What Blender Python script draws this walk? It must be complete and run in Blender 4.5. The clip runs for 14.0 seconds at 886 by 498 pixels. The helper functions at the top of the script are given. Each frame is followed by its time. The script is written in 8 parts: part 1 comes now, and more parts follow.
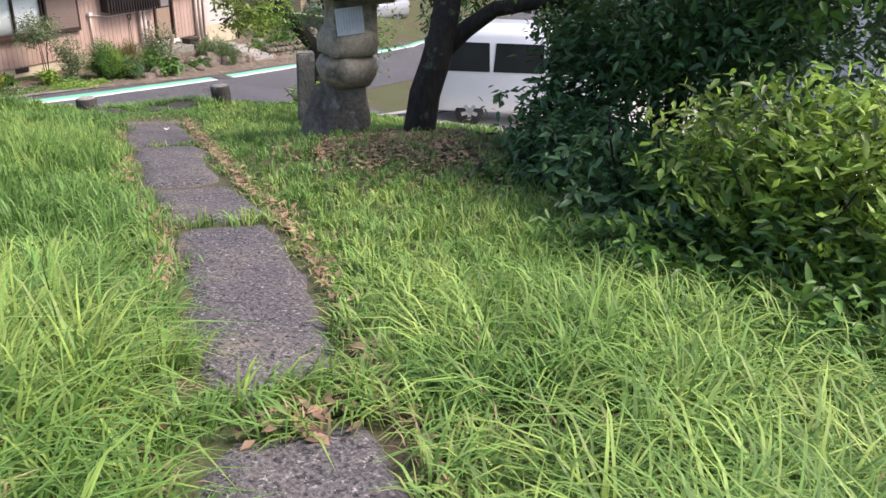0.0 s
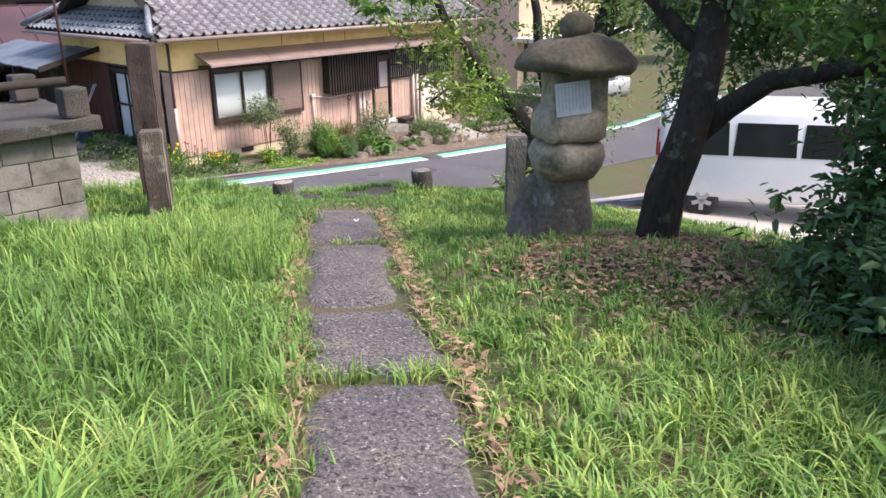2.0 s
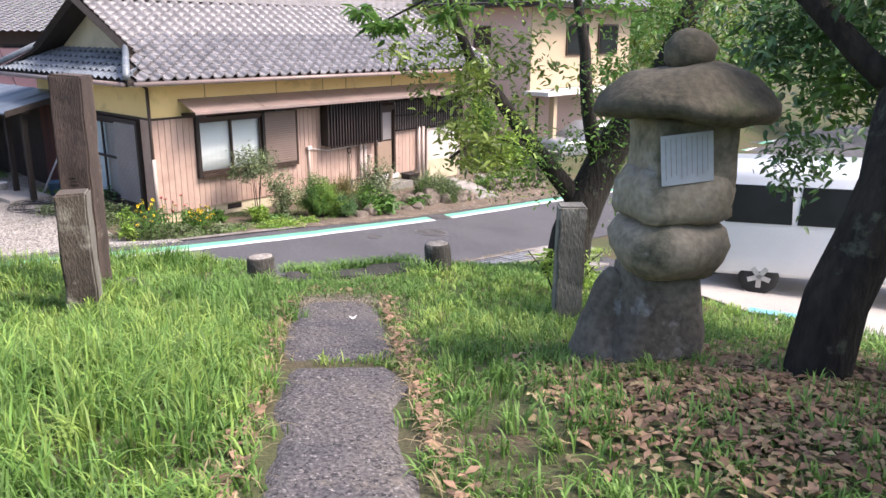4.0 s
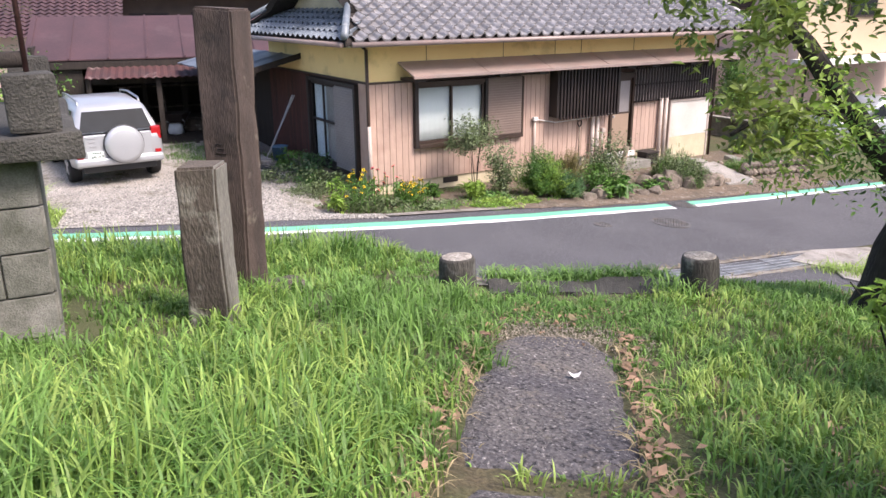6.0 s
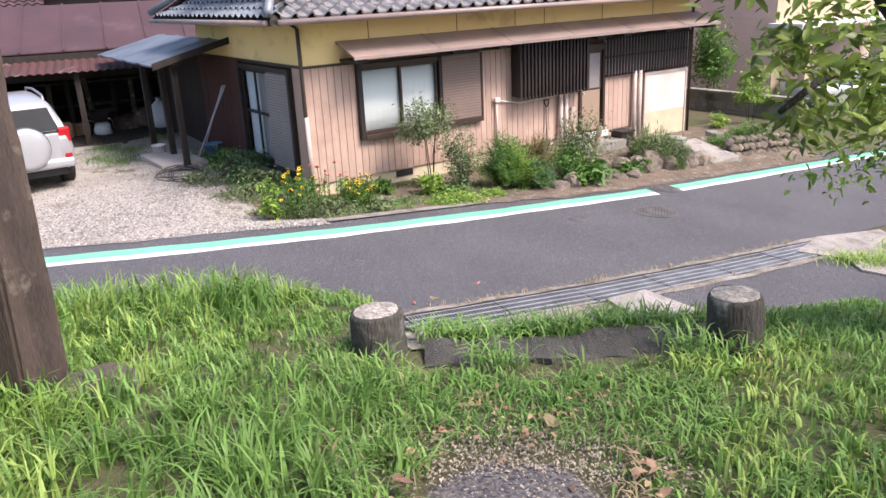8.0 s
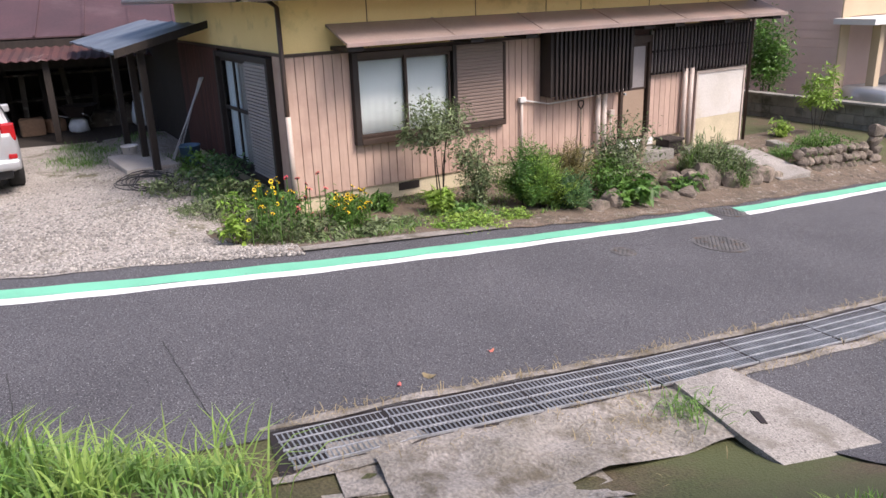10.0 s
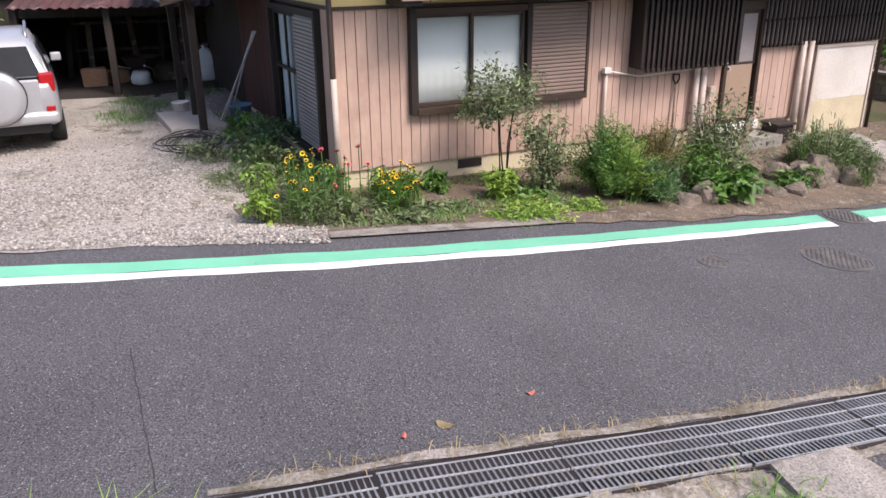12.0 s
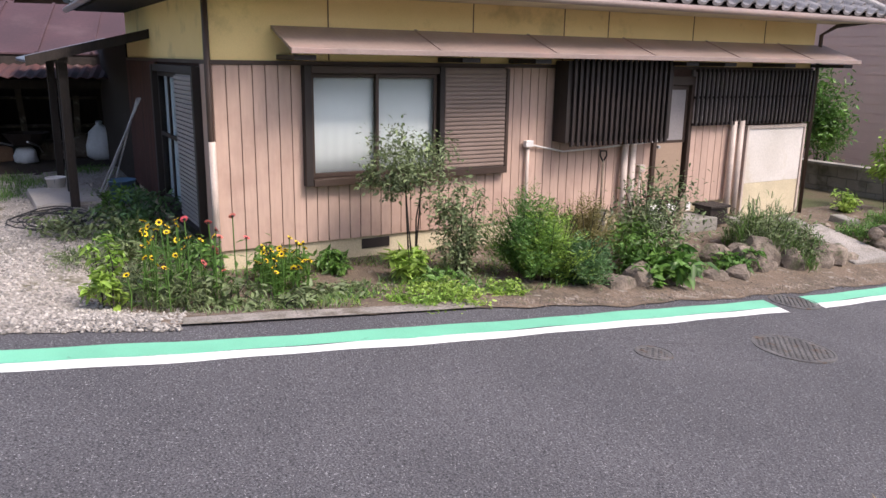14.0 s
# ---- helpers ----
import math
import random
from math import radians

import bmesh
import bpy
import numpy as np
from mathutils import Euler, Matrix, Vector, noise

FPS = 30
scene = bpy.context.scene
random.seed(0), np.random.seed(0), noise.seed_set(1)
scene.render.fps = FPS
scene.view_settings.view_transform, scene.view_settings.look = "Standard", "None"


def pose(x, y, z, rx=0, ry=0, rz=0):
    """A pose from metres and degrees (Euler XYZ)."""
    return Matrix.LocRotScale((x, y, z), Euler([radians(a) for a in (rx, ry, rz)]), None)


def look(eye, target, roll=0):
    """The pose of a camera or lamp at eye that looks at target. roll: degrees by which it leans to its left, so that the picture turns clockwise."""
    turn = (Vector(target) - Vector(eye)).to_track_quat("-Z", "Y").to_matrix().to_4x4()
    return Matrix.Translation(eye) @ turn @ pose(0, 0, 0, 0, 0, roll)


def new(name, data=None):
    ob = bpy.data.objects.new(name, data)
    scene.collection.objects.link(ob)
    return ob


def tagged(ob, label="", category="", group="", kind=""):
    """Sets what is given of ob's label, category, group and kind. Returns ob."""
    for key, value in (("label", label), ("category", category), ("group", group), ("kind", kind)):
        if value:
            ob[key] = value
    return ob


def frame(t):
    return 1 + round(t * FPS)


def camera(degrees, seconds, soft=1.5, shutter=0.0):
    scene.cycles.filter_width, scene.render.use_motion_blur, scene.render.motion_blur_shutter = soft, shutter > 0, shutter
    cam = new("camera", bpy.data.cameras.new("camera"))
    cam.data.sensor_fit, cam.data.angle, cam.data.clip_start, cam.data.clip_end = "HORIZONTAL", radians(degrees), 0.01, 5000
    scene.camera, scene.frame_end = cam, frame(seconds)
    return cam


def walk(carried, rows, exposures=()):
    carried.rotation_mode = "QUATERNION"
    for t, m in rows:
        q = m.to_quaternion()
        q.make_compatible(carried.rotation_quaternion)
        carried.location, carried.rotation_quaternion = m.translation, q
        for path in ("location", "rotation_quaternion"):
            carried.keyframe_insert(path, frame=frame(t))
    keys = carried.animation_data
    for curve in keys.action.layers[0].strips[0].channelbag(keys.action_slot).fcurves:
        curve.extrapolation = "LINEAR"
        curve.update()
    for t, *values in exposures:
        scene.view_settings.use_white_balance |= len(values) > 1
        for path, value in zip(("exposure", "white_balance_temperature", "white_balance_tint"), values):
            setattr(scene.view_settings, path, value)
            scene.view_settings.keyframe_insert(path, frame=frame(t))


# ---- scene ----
cam = camera(59.7, 14.0)
METRES, EYE, TILT, LEAN, TURN = 12.4, 1.5, 0.0, 0.0, 37.8
ROWS = [
    (0.0, 0.0, 0.0, 0.0, 1.07, -24.9, -2.3),
    (0.5, 0.0018, 0.0297, -0.0058, 7.91, -26.43, -1.29),
    (1.0, 0.0028, 0.0641, -0.0096, 0.22, -23.84, -0.26),
    (1.5, -0.0021, 0.0941, -0.0156, 7.39, -22.69, -1.02),
    (2.0, -0.0208, 0.1232, -0.0197, 16.23, -19.61, 0.55),
    (4.5, -0.0992, 0.3098, -0.0505, 17.01, -14.47, -0.4),
    (5.0, -0.1173, 0.3467, -0.0577, 23.92, -14.68, -0.28),
    (5.5, -0.1299, 0.3806, -0.0629, 29.88, -15.95, -0.01),
    (6.0, -0.1445, 0.4068, -0.0675, 33.04, -17.59, 0.46),
    (6.5, -0.158, 0.4329, -0.0704, 34.31, -18.54, 1.46),
    (7.0, -0.1681, 0.4632, -0.0759, 33.61, -19.21, 2.21),
    (7.5, -0.1862, 0.4981, -0.0801, 32.0, -18.88, 2.87),
    (8.0, -0.2003, 0.5368, -0.0875, 30.28, -18.79, 2.61),
    (10.5, -0.3021, 0.7364, -0.1198, 33.93, -18.52, 1.29),
    (11.0, -0.312, 0.7631, -0.1205, 42.2, -18.9, 0.91),
    (11.5, -0.318, 0.7868, -0.1217, 45.11, -19.89, 0.25),
    (12.0, -0.324, 0.8052, -0.13, 39.08, -21.04, 0.54),
    (12.5, -0.3323, 0.8295, -0.1381, 33.35, -22.26, 2.71),
    (13.0, -0.3364, 0.8536, -0.1465, 31.65, -20.03, 1.49),
    (13.5, -0.3454, 0.8728, -0.1564, 30.69, -9.52, 1.91),
    (14.0, -0.3599, 0.8973, -0.1729, 34.52, -13.71, -0.89),
]
walk(cam, [(t, pose(0, 0, EYE, TILT, LEAN, TURN) @ pose(METRES * x, METRES * y, METRES * z, 90 + pitch, roll, yaw)) for t, x, y, z, yaw, pitch, roll in ROWS],
     exposures=[(0.0, 1.2, 6500, 19), (2.0, 1.4, 6500, 19), (4.5, 1.46, 6500, 19), (6.0, 1.34, 6500, 19), (8.0, 1.38, 6500, 19), (10.5, 1.0, 6500, 19), (14.0, 1.0, 6500, 19)])

# ---------------------------------------------------------------- light
world = bpy.data.worlds.new("sky")
scene.world = world
world.use_nodes = True
wn = world.node_tree
sky = wn.nodes.new("ShaderNodeTexSky")
sky.sky_type, sky.sun_disc = "NISHITA", False
SUN_EL, SUN_AZ = radians(52), radians(54)      # azimuth: clockwise from +y
sky.sun_elevation, sky.sun_rotation = SUN_EL, SUN_AZ
sky.air_density, sky.dust_density = 1.0, 3.0
wn.links.new(sky.outputs[0], wn.nodes["Background"].inputs[0])
wn.nodes["Background"].inputs[1].default_value = 0.115
sun_data = bpy.data.lights.new("sun", "SUN")
sun_data.energy, sun_data.angle, sun_data.color = 2.1, radians(20), (1.0, 0.95, 0.86)
sun = new("sun", sun_data)
sun.matrix_world = look((math.sin(SUN_AZ) * math.cos(SUN_EL) * 60, math.cos(SUN_AZ) * math.cos(SUN_EL) * 60, 60 * math.sin(SUN_EL)), (0, 0, 0))



# ---------------------------------------------------------------- materials
def mat(name, c1, c2=None, scale=3.0, rough=0.8, bump=0.15, fine=40.0, finevar=0.25, metal=0.0, vary=0.0, island=False, world_space=True, stretch=(1, 1, 1), translucent=0.0, bump_scale=None, coat=0.0):
    m = bpy.data.materials.new(name)
    m.use_nodes = True
    nt = m.node_tree
    b = nt.nodes["Principled BSDF"]
    N, L = nt.nodes.new, nt.links.new
    c2 = c2 or tuple(v * 0.7 for v in c1)
    if world_space:
        src = N("ShaderNodeNewGeometry").outputs["Position"]
    else:
        src = N("ShaderNodeTexCoord").outputs["Object"]
    mp = N("ShaderNodeMapping")
    mp.inputs["Scale"].default_value = stretch
    L(src, mp.inputs[0])
    n1, n2 = N("ShaderNodeTexNoise"), N("ShaderNodeTexNoise")
    n1.inputs["Scale"].default_value, n1.inputs["Detail"].default_value = scale, 6
    n2.inputs["Scale"].default_value, n2.inputs["Detail"].default_value = fine, 3
    L(mp.outputs[0], n1.inputs[0]), L(mp.outputs[0], n2.inputs[0])
    ramp = N("ShaderNodeMapRange")
    ramp.inputs[1].default_value, ramp.inputs[2].default_value = 0.35, 0.65
    L(n1.outputs[0], ramp.inputs[0])
    mix = N("ShaderNodeMix")
    mix.data_type = "RGBA"
    mix.inputs[6].default_value, mix.inputs[7].default_value = (*c1, 1), (*c2, 1)
    L(ramp.outputs[0], mix.inputs[0])
    hsv = N("ShaderNodeHueSaturation")
    L(mix.outputs[2], hsv.inputs["Color"])
    val = N("ShaderNodeMapRange")
    val.inputs[1].default_value, val.inputs[2].default_value = 0.3, 0.7
    val.inputs[3].default_value, val.inputs[4].default_value = 1 - finevar, 1 + finevar
    L(n2.outputs[0], val.inputs[0])
    out = val.outputs[0]
    if vary:
        r = N("ShaderNodeNewGeometry").outputs["Random Per Island"] if island else N("ShaderNodeObjectInfo").outputs["Random"]
        rr = N("ShaderNodeMapRange")
        rr.inputs[3].default_value, rr.inputs[4].default_value = 1 - vary, 1 + vary
        L(r, rr.inputs[0])
        mu = N("ShaderNodeMath")
        mu.operation = "MULTIPLY"
        L(out, mu.inputs[0]), L(rr.outputs[0], mu.inputs[1])
        out = mu.outputs[0]
    L(out, hsv.inputs["Value"])
    L(hsv.outputs[0], b.inputs["Base Color"])
    b.inputs["Roughness"].default_value, b.inputs["Metallic"].default_value = rough, metal
    b.inputs["Coat Weight"].default_value = coat
    if bump:
        bp = N("ShaderNodeBump")
        bp.inputs["Strength"].default_value, bp.inputs["Distance"].default_value = bump, 0.02
        L(n2.outputs[0], bp.inputs["Height"])
        L(bp.outputs[0], b.inputs["Normal"])
    if translucent:
        t = N("ShaderNodeBsdfTranslucent")
        ms = N("ShaderNodeMixShader")
        ms.inputs[0].default_value = translucent
        L(hsv.outputs[0], t.inputs[0])
        L(b.outputs[0], ms.inputs[1]), L(t.outputs[0], ms.inputs[2])
        L(ms.outputs[0], nt.nodes["Material Output"].inputs[0])
    return m


def two_tone(m, color, low, high, scale, seed=0.0):
    """Adds patches of a second colour (moss, lichen, rust, dirt) to a material of mat()."""
    nt = m.node_tree
    N, L = nt.nodes.new, nt.links.new
    b = nt.nodes["Principled BSDF"]
    old = b.inputs["Base Color"].links[0].from_socket
    pos = N("ShaderNodeNewGeometry").outputs["Position"]
    add = N("ShaderNodeVectorMath")
    add.inputs[1].default_value = (seed, seed * 1.7, seed * 0.3)
    L(pos, add.inputs[0])
    n = N("ShaderNodeTexNoise")
    n.inputs["Scale"].default_value, n.inputs["Detail"].default_value, n.inputs["Roughness"].default_value = scale, 8, 0.65
    L(add.outputs[0], n.inputs[0])
    r = N("ShaderNodeMapRange")
    r.inputs[1].default_value, r.inputs[2].default_value = low, high
    L(n.outputs[0], r.inputs[0])
    x = N("ShaderNodeMix")
    x.data_type = "RGBA"
    x.inputs[7].default_value = (*color, 1)
    L(r.outputs[0], x.inputs[0]), L(old, x.inputs[6]), L(x.outputs[2], b.inputs["Base Color"])
    return m


M_SOIL = two_tone(mat("soil", (0.10, 0.075, 0.045), (0.06, 0.075, 0.025), 1.5, 0.95, 0.6, 60, 0.4), (0.075, 0.085, 0.032), 0.45, 0.6, 1.1)
M_ASPHALT = two_tone(two_tone(mat("asphalt", (0.102, 0.099, 0.107), (0.080, 0.078, 0.085), 0.8, 0.85, 0.8, 90, 0.7), (0.36, 0.35, 0.36), 0.59, 0.65, 75, 3.0), (0.026, 0.025, 0.028), 0.56, 0.63, 65, 7.0)
M_PATH = two_tone(two_tone(two_tone(mat("worn_path", (0.098, 0.090, 0.096), (0.145, 0.130, 0.122), 2.2, 0.95, 1.0, 60, 0.45), (0.22, 0.185, 0.15), 0.55, 0.70, 4.0), (0.035, 0.032, 0.034), 0.54, 0.60, 38.0, 3.0), (0.36, 0.33, 0.31), 0.59, 0.64, 46.0, 6.0)
M_CONC = two_tone(mat("concrete", (0.30, 0.28, 0.25), (0.22, 0.21, 0.185), 2.0, 0.9, 0.35, 70, 0.2), (0.10, 0.10, 0.075), 0.5, 0.72, 2.5)
M_APRON = two_tone(mat("rough_concrete", (0.32, 0.29, 0.26), (0.22, 0.20, 0.17), 3.0, 0.95, 0.9, 45, 0.3), (0.13, 0.11, 0.08), 0.5, 0.65, 3.5)
M_EARTH = two_tone(mat("bed_earth", (0.17, 0.125, 0.09), (0.11, 0.085, 0.06), 2.5, 0.95, 0.9, 45, 0.45), (0.30, 0.27, 0.23), 0.56, 0.66, 9.0)
M_FLAG = two_tone(two_tone(mat("grey_flag", (0.36, 0.33, 0.30), (0.28, 0.26, 0.235), 2.0, 0.95, 0.7, 70, 0.3), (0.20, 0.18, 0.15), 0.52, 0.66, 4.0), (0.17, 0.155, 0.14), 0.56, 0.62, 45.0, 5.0)
M_PALE = mat("pale_concrete", (0.46, 0.43, 0.39), (0.38, 0.35, 0.32), 1.0, 0.9, 0.3, 60, 0.15)
M_BLOCK = two_tone(mat("block", (0.25, 0.24, 0.215), (0.17, 0.165, 0.14), 2.5, 0.95, 0.4, 120, 0.2, vary=0.12), (0.055, 0.06, 0.04), 0.5, 0.7, 3.0, 5.0)
M_SLAB = two_tone(mat("weathered_slab", (0.075, 0.07, 0.062), (0.045, 0.042, 0.037), 3.0, 0.95, 0.7, 90, 0.3), (0.2, 0.19, 0.17), 0.6, 0.76, 6.0)
M_POST = two_tone(two_tone(mat("dark_stone", (0.105, 0.074, 0.06), (0.05, 0.036, 0.031), 2.5, 0.92, 0.6, 80, 0.35, stretch=(3, 3, 0.3)), (0.27, 0.23, 0.18), 0.62, 0.76, 5.0, 2.0), (0.02, 0.018, 0.016), 0.58, 0.7, 3.0, 9.0)
M_POST2 = two_tone(two_tone(mat("grey_stone", (0.13, 0.105, 0.083), (0.06, 0.048, 0.038), 2.5, 0.92, 0.6, 80, 0.3, stretch=(1, 1, 0.4)), (0.33, 0.31, 0.26), 0.54, 0.7, 4.0, 4.0), (0.025, 0.022, 0.02), 0.6, 0.7, 3.0, 7.0)
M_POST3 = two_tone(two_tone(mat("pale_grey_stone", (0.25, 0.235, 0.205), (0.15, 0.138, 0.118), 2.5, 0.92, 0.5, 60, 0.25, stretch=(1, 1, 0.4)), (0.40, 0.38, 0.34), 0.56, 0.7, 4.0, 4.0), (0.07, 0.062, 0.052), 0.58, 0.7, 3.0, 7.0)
M_LANT = two_tone(two_tone(mat("lantern_stone", (0.36, 0.315, 0.235), (0.22, 0.19, 0.145), 2.2, 0.95, 0.35, 28, 0.22), (0.07, 0.075, 0.05), 0.52, 0.68, 3.0, 1.0), (0.36, 0.35, 0.32), 0.6, 0.72, 5.0, 8.0)
# lantern roof and finial: moss, with tree shade put into the darker base
M_LANTD = two_tone(mat("mossy_shaded_stone", (0.14, 0.12, 0.085), (0.075, 0.066, 0.046), 2.5, 0.95, 0.4, 28, 0.3), (0.06, 0.065, 0.035), 0.5, 0.65, 3.0, 6.0)
M_LANTB = two_tone(mat("dark_lantern_stone", (0.20, 0.18, 0.145), (0.115, 0.10, 0.08), 2.5, 0.95, 0.45, 28, 0.3), (0.30, 0.30, 0.29), 0.58, 0.68, 4.0, 6.0)
M_SEAM = mat("old_seam", (0.05, 0.05, 0.052), (0.035, 0.035, 0.036), 9, 0.9, 0.2)
M_CUT = mat("pale_cut_wood", (0.33, 0.26, 0.19), (0.20, 0.16, 0.12), 6, 0.9, 0.4, 40, 0.3)
M_STUMP = two_tone(mat("stump", (0.065, 0.06, 0.052), (0.035, 0.032, 0.028), 6, 0.95, 0.8, 60, 0.35, stretch=(1, 1, 0.3)), (0.2, 0.2, 0.18), 0.56, 0.7, 6)
M_PINK = two_tone(mat("pink_siding", (0.525, 0.37, 0.298), (0.465, 0.322, 0.256), 1.2, 0.6, 0.08, 25, 0.06, vary=0.05, stretch=(1, 1, 0.2)), (0.36, 0.23, 0.18), 0.5, 0.8, 1.3)
M_GAP = mat("siding_joint", (0.10, 0.055, 0.045), None, 3, 0.9, 0)
M_YELLOW = two_tone(mat("yellow_plaster", (0.86, 0.66, 0.31), (0.80, 0.60, 0.27), 0.9, 0.85, 0.1, 120, 0.06), (0.42, 0.32, 0.15), 0.56, 0.8, 1.6)
M_CREAM = mat("cream_foundation", (0.60, 0.52, 0.36), (0.48, 0.41, 0.28), 2, 0.9, 0.15, 60, 0.12)
M_BROWN = mat("brown_aluminium", (0.07, 0.045, 0.034), (0.052, 0.034, 0.026), 2, 0.5, 0.02, 60, 0.08, metal=0.2)
# brown metal; also colours the shade strip below the drain gratings
M_DARK = mat("dark_brown_metal_and_shade", (0.024, 0.016, 0.014), (0.017, 0.012, 0.010), 3, 0.6, 0.03, 60, 0.1)
M_SHUT = mat("shutter", (0.27, 0.20, 0.165), (0.24, 0.175, 0.145), 2, 0.5, 0.03, 40, 0.06)
M_DOOR = mat("beige_brown_door", (0.36, 0.26, 0.19), (0.32, 0.23, 0.165), 2, 0.5, 0.03, 40, 0.06)
M_SHUT2 = mat("grey_shutter", (0.32, 0.29, 0.285), (0.27, 0.245, 0.24), 2, 0.5, 0.03, 40, 0.08)
M_AWN = two_tone(mat("awning_metal", (0.30, 0.23, 0.205), (0.235, 0.18, 0.16), 1.5, 0.4, 0.05, 30, 0.08), (0.35, 0.225, 0.195), 0.5, 0.7, 1.0)
M_TILE = two_tone(mat("roof_tile", (0.29, 0.277, 0.28), (0.21, 0.20, 0.20), 6, 0.27, 0.2, 50, 0.15, vary=0.14), (0.38, 0.36, 0.35), 0.56, 0.7, 5.0)
M_TILEB = two_tone(mat("blue_grey_tile", (0.20, 0.225, 0.25), (0.14, 0.16, 0.18), 5, 0.4, 0.15, 50, 0.15, vary=0.2, island=True), (0.3, 0.31, 0.32), 0.55, 0.68, 5.0)
M_REDWOOD = mat("red_brown_boards", (0.085, 0.03, 0.023), (0.05, 0.02, 0.016), 2, 0.8, 0.3, 30, 0.25, stretch=(4, 4, 0.4), vary=0.15)
# dark wood, taken near black for the shade under porch and shed roofs
M_WOOD = mat("old_dark_shaded_wood", (0.036, 0.027, 0.022), (0.022, 0.017, 0.014), 3, 0.9, 0.4, 40, 0.3, stretch=(4, 4, 0.5))
M_MAROON = two_tone(mat("maroon_sheet", (0.085, 0.043, 0.046), (0.063, 0.034, 0.036), 1.2, 0.55, 0.1, 20, 0.12), (0.125, 0.078, 0.08), 0.55, 0.75, 0.8)
M_RUST = two_tone(mat("rusty_red_sheet", (0.09, 0.033, 0.03), (0.06, 0.028, 0.026), 2, 0.8, 0.2, 30, 0.2), (0.30, 0.22, 0.2), 0.6, 0.7, 1.6)
M_WHITE = mat("white_panel", (0.74, 0.72, 0.70), (0.66, 0.63, 0.60), 1.5, 0.6, 0.04, 40, 0.04)
M_SHEET = two_tone(mat("stained_sheet", (0.66, 0.62, 0.58), (0.56, 0.52, 0.47), 1.2, 0.7, 0.06, 40, 0.08), (0.50, 0.43, 0.31), 0.58, 0.78, 1.6)
M_CURTAIN = mat("white_blind", (0.90, 0.90, 0.885), (0.86, 0.86, 0.84), 2, 0.7, 0.05, 30, 0.03)
M_PVC = mat("beige_pipe", (0.55, 0.46, 0.40), (0.46, 0.38, 0.33), 4, 0.5, 0.03, 40, 0.08)
M_BARS = mat("dull_steel_bars", (0.33, 0.345, 0.355), (0.21, 0.22, 0.225), 4, 0.55, 0.1, 60, 0.2, metal=0.3)
M_SHEETBLUE = mat("painted_sheet", (0.15, 0.175, 0.205), (0.10, 0.115, 0.14), 1.5, 0.45, 0.1, 40, 0.12)
M_STEEL = mat("galvanised", (0.48, 0.49, 0.51), (0.34, 0.35, 0.37), 5, 0.5, 0.1, 60, 0.2, metal=0.3)
M_IRON = two_tone(mat("cast_iron", (0.15, 0.143, 0.14), (0.10, 0.096, 0.095), 5, 0.7, 0.4, 60, 0.3, metal=0.2), (0.12, 0.07, 0.04), 0.55, 0.7, 9)
M_LINE = two_tone(mat("white_line_paint", (0.78, 0.79, 0.77), (0.70, 0.71, 0.69), 3, 0.7, 0.3, 160, 0.08), (0.45, 0.45, 0.44), 0.66, 0.72, 14)
M_GREEN = two_tone(mat("green_line_paint", (0.17, 0.52, 0.35), (0.145, 0.45, 0.30), 2, 0.75, 0.3, 160, 0.08), (0.13, 0.30, 0.22), 0.64, 0.72, 14)
M_GRAVEL = two_tone(mat("gravel", (0.38, 0.345, 0.31), (0.27, 0.245, 0.215), 1.3, 0.95, 1.0, 38, 0.55), (0.13, 0.12, 0.075), 0.56, 0.66, 1.6)
M_PEBBLE = mat("pebble", (0.37, 0.345, 0.315), (0.23, 0.215, 0.195), 20, 0.9, 0.2, 60, 0.1, vary=0.5, island=True)
M_ROCK = two_tone(mat("garden_rock", (0.25, 0.205, 0.165), (0.11, 0.088, 0.07), 5, 0.95, 0.8, 40, 0.3, vary=0.3), (0.08, 0.09, 0.04), 0.55, 0.7, 6)
M_SILVER = mat("silver_paint", (0.47, 0.48, 0.50), (0.44, 0.45, 0.47), 2, 0.32, 0, 40, 0.02, metal=0.35, coat=0.5)
M_VAN = mat("white_paint", (0.74, 0.76, 0.79), (0.70, 0.72, 0.75), 2, 0.3, 0, 40, 0.02, coat=0.5)
M_TYRE = mat("tyre_rubber", (0.025, 0.025, 0.026), (0.018, 0.018, 0.018), 8, 0.85, 0.2, 60, 0.2)
M_RIM = mat("alloy", (0.5, 0.5, 0.52), (0.4, 0.4, 0.42), 8, 0.35, 0, 60, 0.05, metal=0.8)
M_CARGLASS = mat("tinted_glass", (0.02, 0.024, 0.028), (0.015, 0.018, 0.02), 2, 0.06, 0, 40, 0.05)
M_TAIL = mat("red_lens", (0.45, 0.015, 0.02), (0.35, 0.012, 0.015), 8, 0.15, 0, 40, 0.05)
M_PLATE = mat("number_plate", (0.78, 0.79, 0.76), (0.74, 0.75, 0.72), 8, 0.5, 0, 40, 0.03)
M_PLATEINK = mat("plate_ink", (0.02, 0.10, 0.05), None, 8, 0.5, 0)
M_BLACKP = mat("black_plastic", (0.025, 0.025, 0.027), (0.02, 0.02, 0.02), 8, 0.6, 0.05, 60, 0.1)
M_BARK = two_tone(mat("dark_bark", (0.032, 0.026, 0.021), (0.018, 0.015, 0.013), 8, 0.95, 1.0, 30, 0.4, stretch=(1, 1, 0.35)), (0.10, 0.11, 0.08), 0.58, 0.7, 6)
M_ENDGRAIN = mat("weathered_end_grain", (0.42, 0.38, 0.33), (0.22, 0.19, 0.16), 12, 0.85, 0.3, 60, 0.5)
